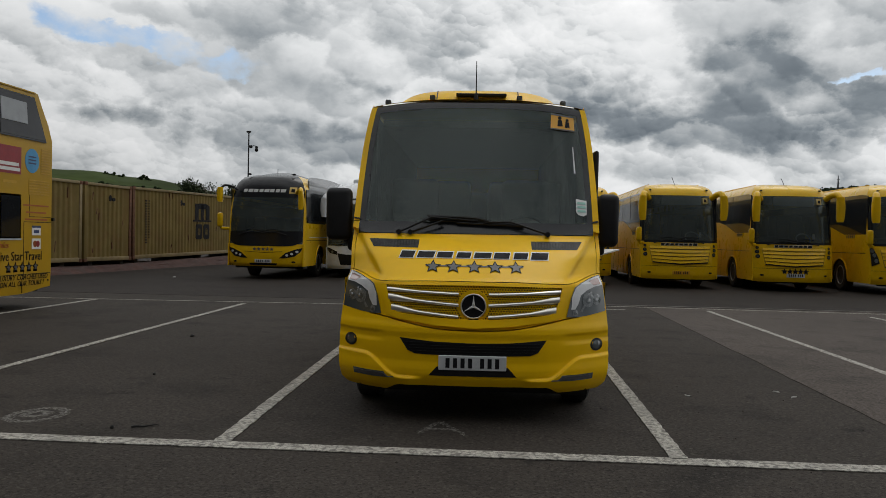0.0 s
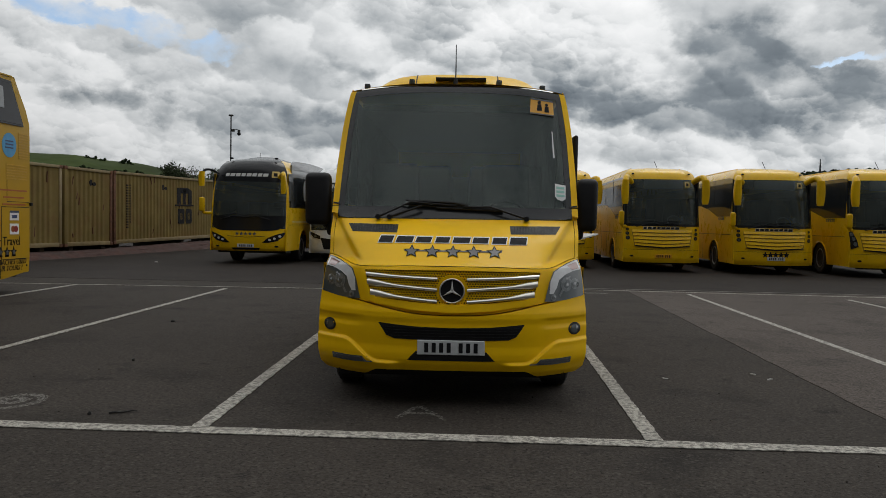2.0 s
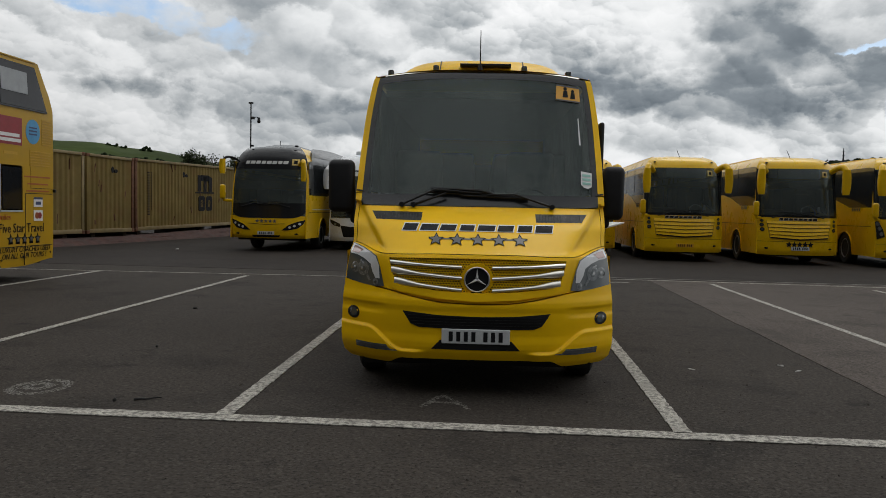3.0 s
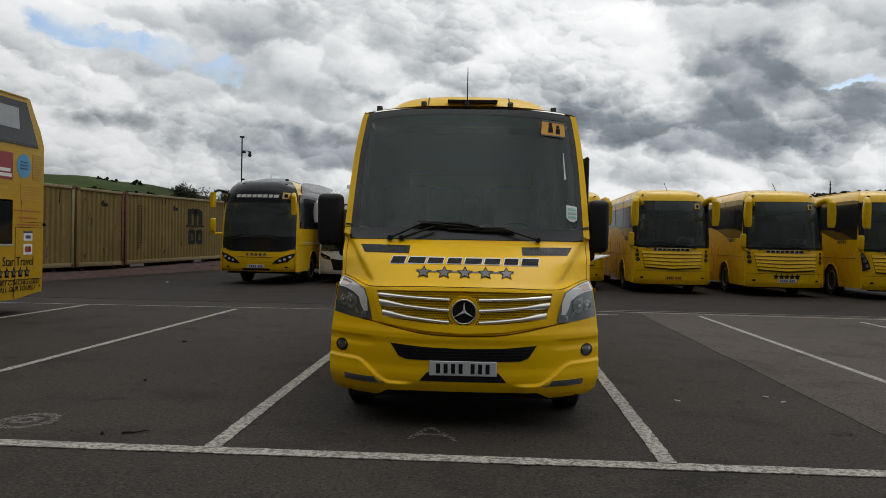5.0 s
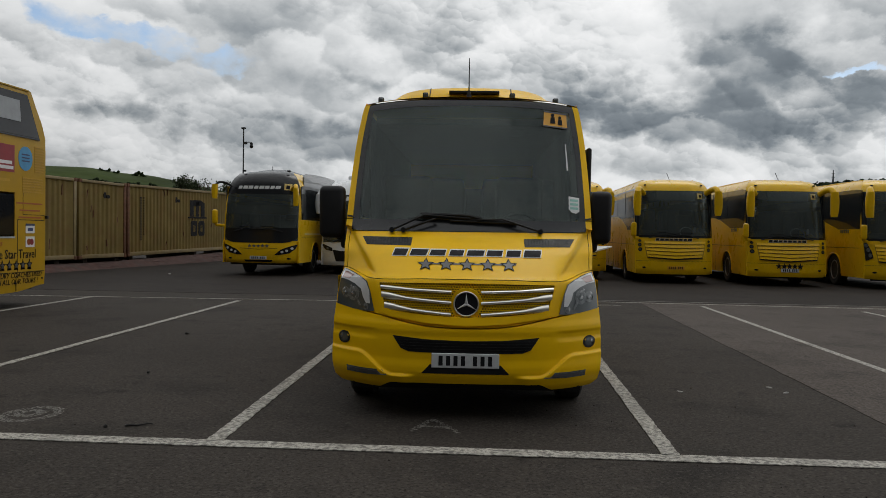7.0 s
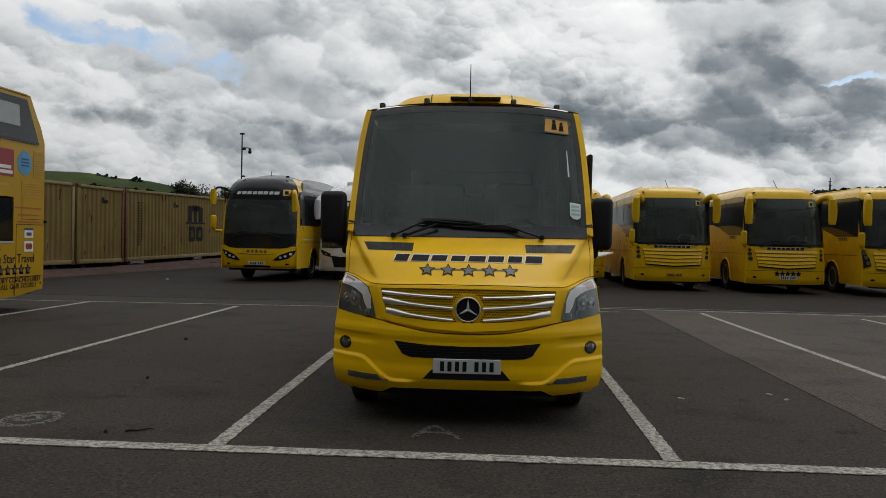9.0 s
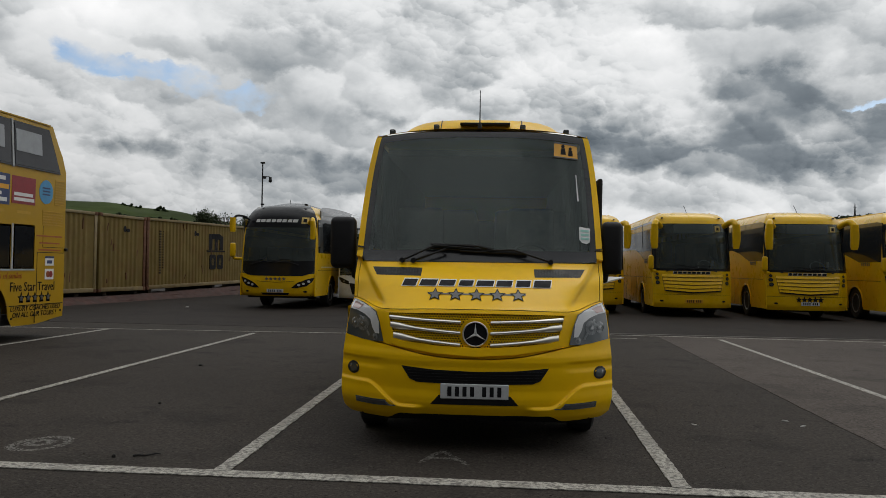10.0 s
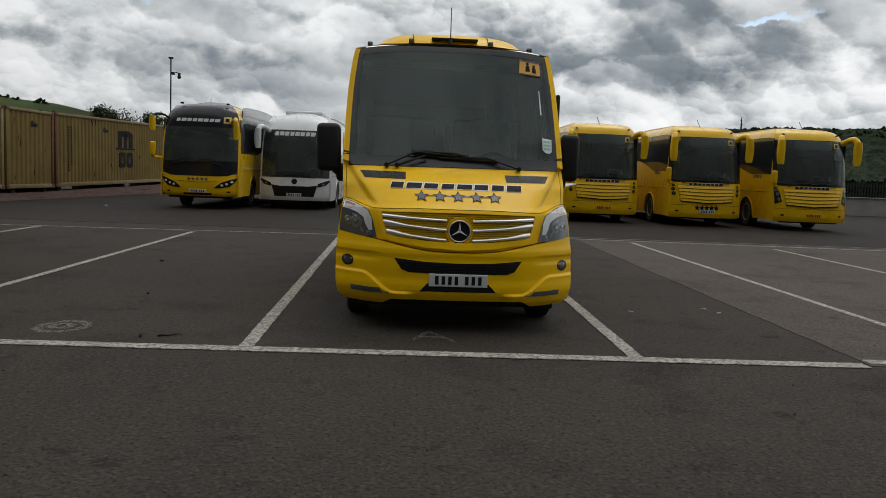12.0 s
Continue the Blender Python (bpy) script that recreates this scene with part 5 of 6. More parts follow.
    part("wiper_link", tube([on_screen(-0.40, 1.640, 0.05), on_screen(0.0, 1.628, 0.05), on_screen(0.12, 1.60, 0.05)], 0.012, 6), "black", bus)

    # roof pod, marker lamps and aerial
    def pod_at(u, v):
        w = 0.76 - 0.02 * v
        x = u * w
        top = 2.955 - 0.03 * u * u
        t = ease(0, 0.16, v) * ease(1.0, 0.86, v)
        edge = 1 - abs(u) ** 6
        return x, 1.78 + 2.2 * v + 0.16 * abs(u) ** 3, 2.79 + (top - 2.79) * (t ** 0.5) * max(0.0, edge) ** 0.5

    pod = part("roof_pod", grid(pod_at, spaced(-1, 1, 41), [0, 0.004, 0.012, 0.03, 0.06, 0.1, 0.2, 0.5, 0.8, 0.9, 0.97, 1.0]), "yellow", bus, "yellow roof pod with a dark slot", smooth=50)
    part("pod_slot", box(-0.21, 0.27, 1.772, 1.86, 2.835, 2.862, 0.005), "black", pod)
    for u0 in (-0.53, 0.50):
        part("pod_seam", grid(lambda u, v: (pod_at(u, v)[0], pod_at(u, v)[1] - 0.004, pod_at(u, v)[2] + 0.004), [u0, u0 + 0.014], [0.004, 0.012, 0.03, 0.06, 0.1, 0.2, 0.4]), "black", pod)
    for x, z in ((-0.845, 2.692), (-0.425, 2.738), (0.385, 2.738), (0.79, 2.697)):
        y = 1.60 if abs(x) < 0.6 else 1.63
        lamp_o = part("marker_lamp", box(x - 0.026, x + 0.026, y - 0.03, y + 0.04, z + 0.012, z + 0.070, 0.012), "black", bus, "small black roof marker lamp")
        part("marker_bracket", box(x - 0.012, x + 0.012, y - 0.01, y + 0.03, z - 0.05, z + 0.02), "black", lamp_o)
        part("marker_lens", box(x - 0.018, x + 0.018, y - 0.034, y - 0.028, z + 0.022, z + 0.058, 0.003, 1), "lamp_dark", lamp_o)
    aerial = part("aerial", tube([(-0.02, 1.70, 2.78), (-0.02, 1.705, 2.95), (-0.02, 1.71, 3.17)], 0.007, 6, 0.0035), "black", bus, "thin black roof aerial")
    part("aerial_base", tube([(-0.02, 1.70, 2.76), (-0.02, 1.70, 2.835)], 0.032, 10, 0.016), "black", aerial)

    # door mirrors on arms
    for s, xa, xb, z0, z1 in ((-1, 1.115, 1.350, 1.42, 1.885), (1, 1.085, 1.275, 1.40, 1.865)):
        mir = part("door_mirror", box(s * xa, s * xb, 1.12, 1.26, z0, z1, 0.055, 4), "black", bus, "black door mirror")
        part("mirror_arm", tube([(s * 1.06, 1.32, 1.40), (s * 1.12, 1.24, 1.40), (s * (xa + 0.06), 1.20, 1.47), (s * (xa + 0.06), 1.19, z0 + 0.06)], 0.045, 10, 0.06), "black", mir)
        part("mirror_foot", box(s * 1.05, s * 1.16, 1.16, 1.40, 1.32, 1.50, 0.04, 3), "black", mir)
        part("mirror_glass", box(s * (xa + 0.02), s * (xb - 0.02), 1.258, 1.266, z0 + 0.04, z1 - 0.04, 0.01, 1), "chrome", mir)
    # the passenger door stands open: its dark edge and pale step show beyond the pillar
    part("entrance_door", box(1.10, 1.145, 1.62, 2.22, 0.55, 2.30, 0.02), "black", bus, "open dark-glazed entrance door")
    flap = bmesh.new()
    vs = [flap.verts.new(p) for p in ((1.12, 1.50, 1.315), (1.365, 1.62, 1.378), (1.20, 1.95, 1.375), (1.12, 1.50, 1.300), (1.365, 1.62, 1.366), (1.20, 1.95, 1.363))]
    for f in ((0, 1, 2), (5, 4, 3), (0, 3, 4, 1), (1, 4, 5, 2), (2, 5, 3, 0)):
        flap.faces.new([vs[i] for i in f])
    part("door_flap", flap, "white_ink", bus, "pale wedge-shaped flap", smooth=0)

    # cabin seen dimly through the glass
    part("dashboard", box(-0.98, 0.98, 1.08, 1.55, 1.20, 1.50, 0.05, 3), "inside", bus)
    wheel_rim = bmesh.new()
    c = Vector((-0.48 * -1, 1.62, 1.50))
    rim_pts = [c + Vector((0.21 * math.cos(a), 0.10 * math.sin(a), 0.17 * math.sin(a))) for a in (2 * math.pi * i / 20 for i in range(21))]
    part("steering_wheel", add_tube(wheel_rim, rim_pts, 0.016, 6), "inside", bus)
    for x in (-0.62, 0.50):
        part("driver_seat", box(x - 0.24, x + 0.24, 2.15, 2.30, 1.1, 2.05, 0.06, 3), "seat", bus, "grey seat back")
    for row in range(3):
        for x in (-0.72, -0.27, 0.34, 0.76):
            part("passenger_seat", box(x - 0.2, x + 0.2, 3.2 + 0.8 * row, 3.32 + 0.8 * row, 1.1, 2.1, 0.05, 3), "seat", bus)
    part("cabin_lining", box(-0.93, 0.93, 2.0, 6.9, 2.55, 2.62), "inside", bus)
    # dark linings added to hide a bright sliver of light in the cabin
    for s in (-1, 1):
        part("side_lining", box(s * 0.945, s * 0.965, 1.72, 6.9, 0.86, 2.60), "inside", bus)
    part("cabin_floor", box(-1.0, 1.0, 1.2, 7.0, 0.80, 0.86), "inside", bus)
    return bus


def flare(bus):
    """Widens the body and leans it back above the bonnet to fit the camera's view."""
    for ob in bus.children_recursive:
        if ob.type != "MESH":
            continue
        for v in ob.data.vertices:
            rise = max(0.0, v.co.z - 1.45)
            v.co.x *= 1.022 + 0.030 * rise
            v.co.y += 0.13 * rise
            v.co.z += 0.048 * rise


flare(build_minibus(pose(0.10, 0.86, 0, 0, 0, 2.0)))


# ---- coaches ----
def coach_core(bus, sh, zs, paint, length, top, roof_paint=None, side_windows=True, belt=1.75, wheel_y=2.55, glass_edge=0.93, sweep_down=0.72):
    """Body shell, glass, wheels and cabin that all the coaches have in common."""
    low, base, head, crown = zs

    def const(v):
        return lambda u: v

    part("front_panel", sh.patch(-1, 1, const(low), const(base - 0.004), 41, 30, 0, 0.08), paint, bus)
    part("windscreen", sh.patch(-glass_edge, glass_edge, const(base), const(head), 41, 30, 0, 0), "coach_screen", bus, "large dark windscreen")
    for s in (-1, 1):
        part("pillar", sh.patch(glass_edge * s, s, const(base), const(head), 4, 24, 0.003, 0.0), paint if glass_edge < 0.96 else "frit", bus)
    part("roof_front", sh.patch(-1, 1, const(head), const(crown), 41, 16, 0.004, 0), roof_paint or paint, bus)

    def roof_at(u, v):
        x, y, z = sh.point(u, crown)
        return x, y + (length - y) * v, z + (top - crown) * ease(0, 0.10, v) * (1 - abs(u) ** 3)

    part("roof", grid(roof_at, spaced(-1, 1, 25), [0, 0.01, 0.03, 0.05, 0.1, 0.3, 0.6, 1]), roof_paint or paint, bus)
    for s in (-1, 1):
        part("side_panel", sh.side(1.05, crown, length, s, 30), paint, bus)
        lower = bmesh.new()
        hw = sh.half(0.7)
        for y0, y1 in ((0.28, wheel_y - 0.62), (wheel_y + 0.62, 8.0), (9.2, length)):
            add_box(lower, s * hw, s * (hw - 0.04), y0, y1, 0.32, 1.06)
        for cy in (wheel_y, 8.6):
            for k in range(12):
                a0, a1 = math.pi * k / 12, math.pi * (k + 1) / 12
                pts = [(cy + 0.64 * math.cos(a), 0.40 + 0.62 * math.sin(a)) for a in (a0, a1)]
                quad = [lower.verts.new((s * hw, p[0], p[1])) for p in pts] + [lower.verts.new((s * hw, p[0], 1.06)) for p in reversed(pts)]
                lower.faces.new(quad)
        part("sill_panel", lower, paint, bus, smooth=0)
        if side_windows:
            hz = sh.half(2.3)
            part("side_window", side_press([(0.55, 2.93), (0.9, 2.97), (length - 0.4, 2.99), (length - 0.4, belt + 0.22)] + [(0.62 + 4.2 * f, belt + 0.22 - sweep_down * (1 - ease(0.0, 1.0, f ** 0.8))) for f in spaced(1.0, 0.0, 10)], s * (hz - 0.01), s, 0.02, 0.03), "side_glass", bus, "dark tinted side windows", smooth=0)
            for y in (2.6, 4.5, 6.4, 8.3, 10.2):
                part("window_bar", side_press([(y, belt + 0.24), (y + 0.06, belt + 0.24), (y + 0.06, 2.97), (y, 2.97)], s * (hz - 0.01), s, 0.026, 0.03), "frit", bus, smooth=0)
        part("side_seam", side_press([(0.6, 1.20), (length - 0.3, 1.20), (length - 0.3, 1.215), (0.6, 1.215)], s * sh.half(1.2), s, 0.004, 0.01), "black", bus, smooth=0)
        for y in (4.0, 5.4, 6.8):
            part("locker_seam", side_press([(y, 0.36), (y + 0.015, 0.36), (y + 0.015, 1.18), (y, 1.18)], s * sh.half(0.7), s, 0.004, 0.01), "black", bus, smooth=0)
        wheel(bus, s * (hw - 0.16), wheel_y, 0.50, 0.30, s)
        wheel(bus, s * (hw - 0.20), 8.6, 0.50, 0.36, s)
        for cy in (wheel_y, 8.6):
            part("arch_lip", tube([(s * (hw + 0.004), cy + 0.645 * math.cos(a), 0.40 + 0.625 * math.sin(a)) for a in (math.pi * k / 16 for k in range(17))], 0.022, 6), paint, bus)
        part("wheel_well", box(s * (hw - 0.40), s * (hw - 0.36), wheel_y - 0.66, wheel_y + 0.66, 0.42, 1.06), "black", bus)
    part("rear_panel", box(-sh.half(1.5), sh.half(1.5), length - 0.05, length, 0.4, crown), paint, bus)
    part("underbody", box(-1.1, 1.1, 0.30, length - 0.1, 0.34, 0.42), "black", bus)
    part("front_skirt", box(-1.0, 1.0, 0.34, 0.38, 0.25, 0.45), "black", bus)
    # cabin
    part("dashboard", box(-1.12, 1.12, 0.40, 0.85, base - 0.35, base + 0.06, 0.06, 3), "inside", bus)
    c = Vector((0.55, 0.92, base + 0.17))
    rim = [c + Vector((0.22 * math.cos(a), 0.12 * math.sin(a), 0.17 * math.sin(a))) for a in (2 * math.pi * i / 18 for i in range(19))]
    part("steering_wheel", tube(rim, 0.020, 6), "pale_inside", bus, "pale steering wheel rim")
    part("driver_seat", box(0.30, 0.82, 1.45, 1.60, base - 0.4, base + 0.75, 0.06, 3), "seat", bus)
    part("cabin_step", box(-0.9, 0.1, 1.9, 1.96, base - 0.6, base + 0.25, 0.02, 1), "inside", bus)
    for row in range(3):
        for x in (-0.88, -0.42, 0.42, 0.88):
            part("passenger_seat", box(x - 0.21, x + 0.21, 2.5 + 0.85 * row, 2.62 + 0.85 * row, base, base + 0.95, 0.06, 2), "seat", bus)
    part("cabin_lining", box(-1.1, 1.1, 1.2, length - 0.2, head + 0.02, head + 0.08), "inside", bus)
    part("cabin_floor", box(-1.15, 1.15, 0.5, length - 0.1, base - 0.5, base - 0.44), "inside", bus)


def wiper_pair(bus, sh, base):
    for x0, x1 in ((-0.85, 0.05), (0.75, -0.10)):
        def on(x, z, off):
            return Vector((x, sh.face(x, z) - off, z))

        arm = part("wiper", tube([on(x0, base - 0.02, 0.04), on((x0 + x1) / 2, base + 0.10, 0.06), on(x1, base + 0.05, 0.05)], 0.016, 6), "black", bus)
        part("wiper_blade", tube([on(x0 + (x1 - x0) * f, base + 0.09 + 0.08 * math.sin(f * 3), 0.03) for f in spaced(0.2, 1.25, 8)], 0.014, 6), "black", arm)


def bowed(pts, n=6):
    """A smooth line through the points."""
    pts = [Vector(p) for p in pts]
    out = []
    for i in range(len(pts) - 1):
        p0, p1, p2, p3 = pts[max(0, i - 1)], pts[i], pts[i + 1], pts[min(len(pts) - 1, i + 2)]
        for k in range(n):
            t = k / n
            out.append(0.5 * (2 * p1 + (p2 - p0) * t + (2 * p0 - 5 * p1 + 4 * p2 - p3) * t * t + (3 * p1 - p0 - 3 * p2 + p3) * t ** 3))
    return out + [pts[-1]]


def ear_mirror(bus, s, x, z_top, z_low, reach, paint, y=0.0, fat=0.085, arm=""):
    """A mirror on a bowed arm that hangs down beside the front corner, thickest where it holds the glass."""
    arm_pts = bowed([(s * (x - 0.18), y + 0.42, z_top - 0.12), (s * (x - 0.04), y + 0.24, z_top - 0.01), (s * (x + reach * 0.6), y + 0.03, z_top), (s * (x + reach), y - 0.09, z_top - 0.13)])
    mir = part("ear_mirror", tube(arm_pts, fat * (0.4 if arm else 0.8), 12, fat * (0.6 if arm else 1.0)), arm or paint, bus, "bowed arm mirror", smooth=70)
    head = bmesh.new()
    rings = []
    stations = spaced(0.0, 1.0, 9)
    for f in stations:
        z = z_top - 0.07 + (z_low - z_top + 0.07) * f
        wide = fat * (0.95 + 0.25 * math.sin(math.pi * min(1, f * 0.9 + 0.1))) * (1.0 if f < 0.9 else 0.86)
        cx = s * (x + reach + 0.015 * math.sin(math.pi * f))
        rings.append([head.verts.new((cx + wide * (abs(math.cos(a)) ** 0.7) * math.copysign(1, math.cos(a)), y - 0.10 + 0.115 * (abs(math.sin(a)) ** 0.7) * math.copysign(1, math.sin(a)), z))
                      for a in (2 * math.pi * (k + 0.5) / 16 for k in range(16))])
    for p, q in zip(rings, rings[1:]):
        for k in range(16):
            head.faces.new((p[k], p[(k + 1) % 16], q[(k + 1) % 16], q[k]))
    head.faces.new(rings[0])
    head.faces.new(rings[-1][::-1])
    part("mirror_shell", head, paint, mir, smooth=60)
    part("mirror_glass", box(s * (x + reach - fat * 0.8), s * (x + reach + fat * 0.8), y + 0.012, y + 0.024, z_low + 0.06, z_top - 0.2, 0.004, 1), "chrome", mir)
    return mir


def lower_mirror(bus, s, x, z0, z1, paint, y=0.0):
    mir = part("lower_mirror", box(s * x, s * (x + 0.17), y - 0.14, y + 0.04, z0, z1, 0.06, 3), paint, bus)
    part("mirror_stalk", tube([(s * (x - 0.12), y + 0.2, z0 - 0.05), (s * (x + 0.05), y - 0.02, z0 - 0.04), (s * (x + 0.08), y - 0.05, z0 + 0.08)], 0.05, 8), paint, mir)


def amber_sign(sh, bus, cx, cz, w):
    sign = part("school_sign", sh.stamp([(cx - w / 2, cz - w / 2), (cx + w / 2, cz - w / 2), (cx + w / 2, cz + w / 2), (cx - w / 2, cz + w / 2)], 0.012, 0.01), "cream_sign", bus, "square cream yellow sign with a dark shape", smooth=0)
    part("sign_shape", sh.stamp([(cx - w * 0.26, cz - w * 0.26), (cx + w * 0.26, cz - w * 0.30), (cx + w * 0.24, cz + w * 0.22), (cx - w * 0.2, cz + w * 0.28)], 0.016, 0.01), "ink", sign, smooth=0)


def build_yellow_coach(m, label, lamps="round", stars=False):
    bus = thing("coach", m, label, "coach", "row of yellow coaches")
    sh = Shell(half=[(0.28, 1.20), (0.5, 1.245), (1.4, 1.25), (2.4, 1.235), (2.85, 1.20), (3.05, 1.13), (3.2, 1.0), (3.28, 0.85)],
               line=[(0.28, 0.06), (0.45, 0.01), (0.8, 0.0), (1.3, 0.05), (1.42, 0.08), (2.2, 0.22), (2.85, 0.40), (3.0, 0.47), (3.12, 0.58), (3.22, 0.80), (3.28, 1.15)],
               sweep=[(0.28, 0.30), (1.4, 0.32), (2.9, 0.34), (3.28, 0.30)], power=4.0)
    coach_core(bus, sh, (0.30, 1.43, 2.90, 3.27), "yellow_coach", 12.0, 3.36, belt=1.95, glass_edge=0.965)
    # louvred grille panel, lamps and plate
    # the backing's darker yellow carries the shade between the louvres
    part("grille_backing", sh.stamp([(-0.90, 0.80), (0, 0.735), (0.90, 0.80), (0.99, 1.325), (-0.99, 1.325)], 0.004, 0.02, 0.2), "shade_yellow", bus, "grille backing in yellow darkened as louvre shade", smooth=0)
    for k in range(5):
        z = 0.80 + 0.105 * k
        w = 0.88 + 0.023 * k
        low = 0.055 * (1 - k / 5)
        if k == 0:
            part("louvre_slot", sh.stamp([(-w, z + 0.004), (0, z + 0.004 - low), (w, z + 0.004), (w, z + 0.038), (0, z + 0.038 - low), (-w, z + 0.038)], 0.030, 0.04, 0.2), "black", bus, smooth=0)
        cut = 0.038 if k == 0 else 0.024
        poly = [(-w, z + cut), (0, z + cut - low), (w, z + cut), (w, z + 0.105), (0, z + 0.105 - low), (-w, z + 0.105)]
        blade = sh.stamp(poly, 0.030, 0.03, 0.2)
        for v in blade.verts:
            v.co.y += 0.026 * ease(z + 0.034 - low, z + 0.105, v.co.z)
        part("louvre", blade, "yellow_coach", bus, "yellow grille louvre", smooth=0)
    for s in (-1, 1):
        if lamps == "round":
            for cx, cz, r in ((1.11, 1.325, 0.042), (1.115, 1.20, 0.055), (1.10, 1.06, 0.060)):
                lamp_o = part("headlamp", sh.stamp([(s * x, z) for x, z in ellipse(cx, cz, r, r, 18)], 0.02, 0.03), "ink", bus, "round dark headlamp", smooth=60)
                part("lamp_lens", sh.stamp([(s * x, z) for x, z in ellipse(cx, cz, r * 0.6, r * 0.6, 14)], 0.026, 0.03), "lamp_dark", lamp_o, smooth=60)
        else:
            poly = [(1.02, 0.92), (1.20, 0.84), (1.235, 1.36), (1.17, 1.38), (1.06, 1.12)]
            lamp_o = part("headlamp", sh.stamp([(s * x, z) for x, z in poly], 0.02, 0.03), "frit", bus, "tall dark headlamp")
            for cx, cz in ((1.10, 1.0), (1.14, 1.16), (1.18, 1.29)):
                part("lamp_lens", sh.stamp([(s * x, z) for x, z in ellipse(cx, cz, 0.045, 0.06, 14)], 0.026, 0.03), "lamp_silver", lamp_o, smooth=60)
        part("fog_lamp", sh.stamp([(s * x, z) for x, z in ellipse(0.98, 0.50, 0.055, 0.028, 16)], 0.01, 0.03), "black", bus, smooth=60)
    name_blocks(sh, bus, -0.05, 1.372, 1.18, 0.060, 8, "ink", "white_ink", 0.3, 0.2)
    if stars:
        for k in range(5):
            part("star", sh.stamp(star(-0.32 + 0.165 * k, 0.62, 0.10), 0.012, 0.02), "ink", bus, "black star", smooth=0)
    plate_bars(sh, bus, 0.03, 0.50, 0.56, 0.115, 0.012, "sign" if not stars else "plate")
    part("panel_gap", sh.stamp([(-1.22, 0.700), (1.22, 0.700), (1.22, 0.707), (-1.22, 0.707)], 0.003, 0.01), "black", bus, smooth=0)
    part("screen_edge", sh.stamp([(-1.18, 1.435), (1.18, 1.435), (1.18, 1.50), (-1.18, 1.50)], 0.004, 0.006), "frit", bus, smooth=0)
    for s in (-1, 1):
        part("screen_edge", sh.stamp([(s * 1.14, 1.44), (s * 1.20, 1.44), (s * 1.155, 2.90), (s * 1.10, 2.90)], 0.004, 0.006), "frit", bus, smooth=0)
    part("destination_box", box(-0.55, 0.72, 0.50, 0.62, 2.60, 2.88, 0.02), "pale_inside", bus, "grey destination box behind the glass")
    part("sun_blind", box(-1.0, -0.6, 0.50, 0.53, 2.62, 2.86), "inside", bus)
    part("visor_card", box(0.66, 0.74, 0.42, 0.43, 1.60, 1.76), "white_ink", bus)
    amber_sign(sh, bus, 0.84, 2.74, 0.17)
    wiper_pair(bus, sh, 1.43)
    ear_mirror(bus, 1, 1.20, 2.93, 2.12, 0.10, "yellow_coach", 0.0, 0.105)
    ear_mirror(bus, -1, 1.16, 2.92, 2.10, 0.10, "yellow_coach", 0.0, 0.105)
    lower_mirror(bus, -1, 1.25, 1.46, 1.90, "yellow_coach", 0.16)
    for s in (-1, 1):
        part("roof_rail", tube([(s * 0.83, 1.5, 3.275), (s * 0.84, 3.5, 3.285), (s * 0.84, 11.0, 3.285)], 0.028, 6), "yellow_coach", bus)
        part("roof_lamp", box(s * 0.92 - 0.03, s * 0.92 + 0.03, 0.56, 0.66, 3.06, 3.10, 0.01), "black", bus)
    part("aerial", tube([(0.0, 1.2, 3.28), (-0.08, 1.3, 3.52)], 0.009, 6), "black", bus)
    for s in (-1, 1):
        for k in range(5):
            part("side_star", side_press([(1.45 + 0.14 * k + a, 1.72 + b) for a, b in star(0, 0, 0.075)], s * 1.25, s, 0.006, 0.02), "grey", bus, smooth=0)
    return bus


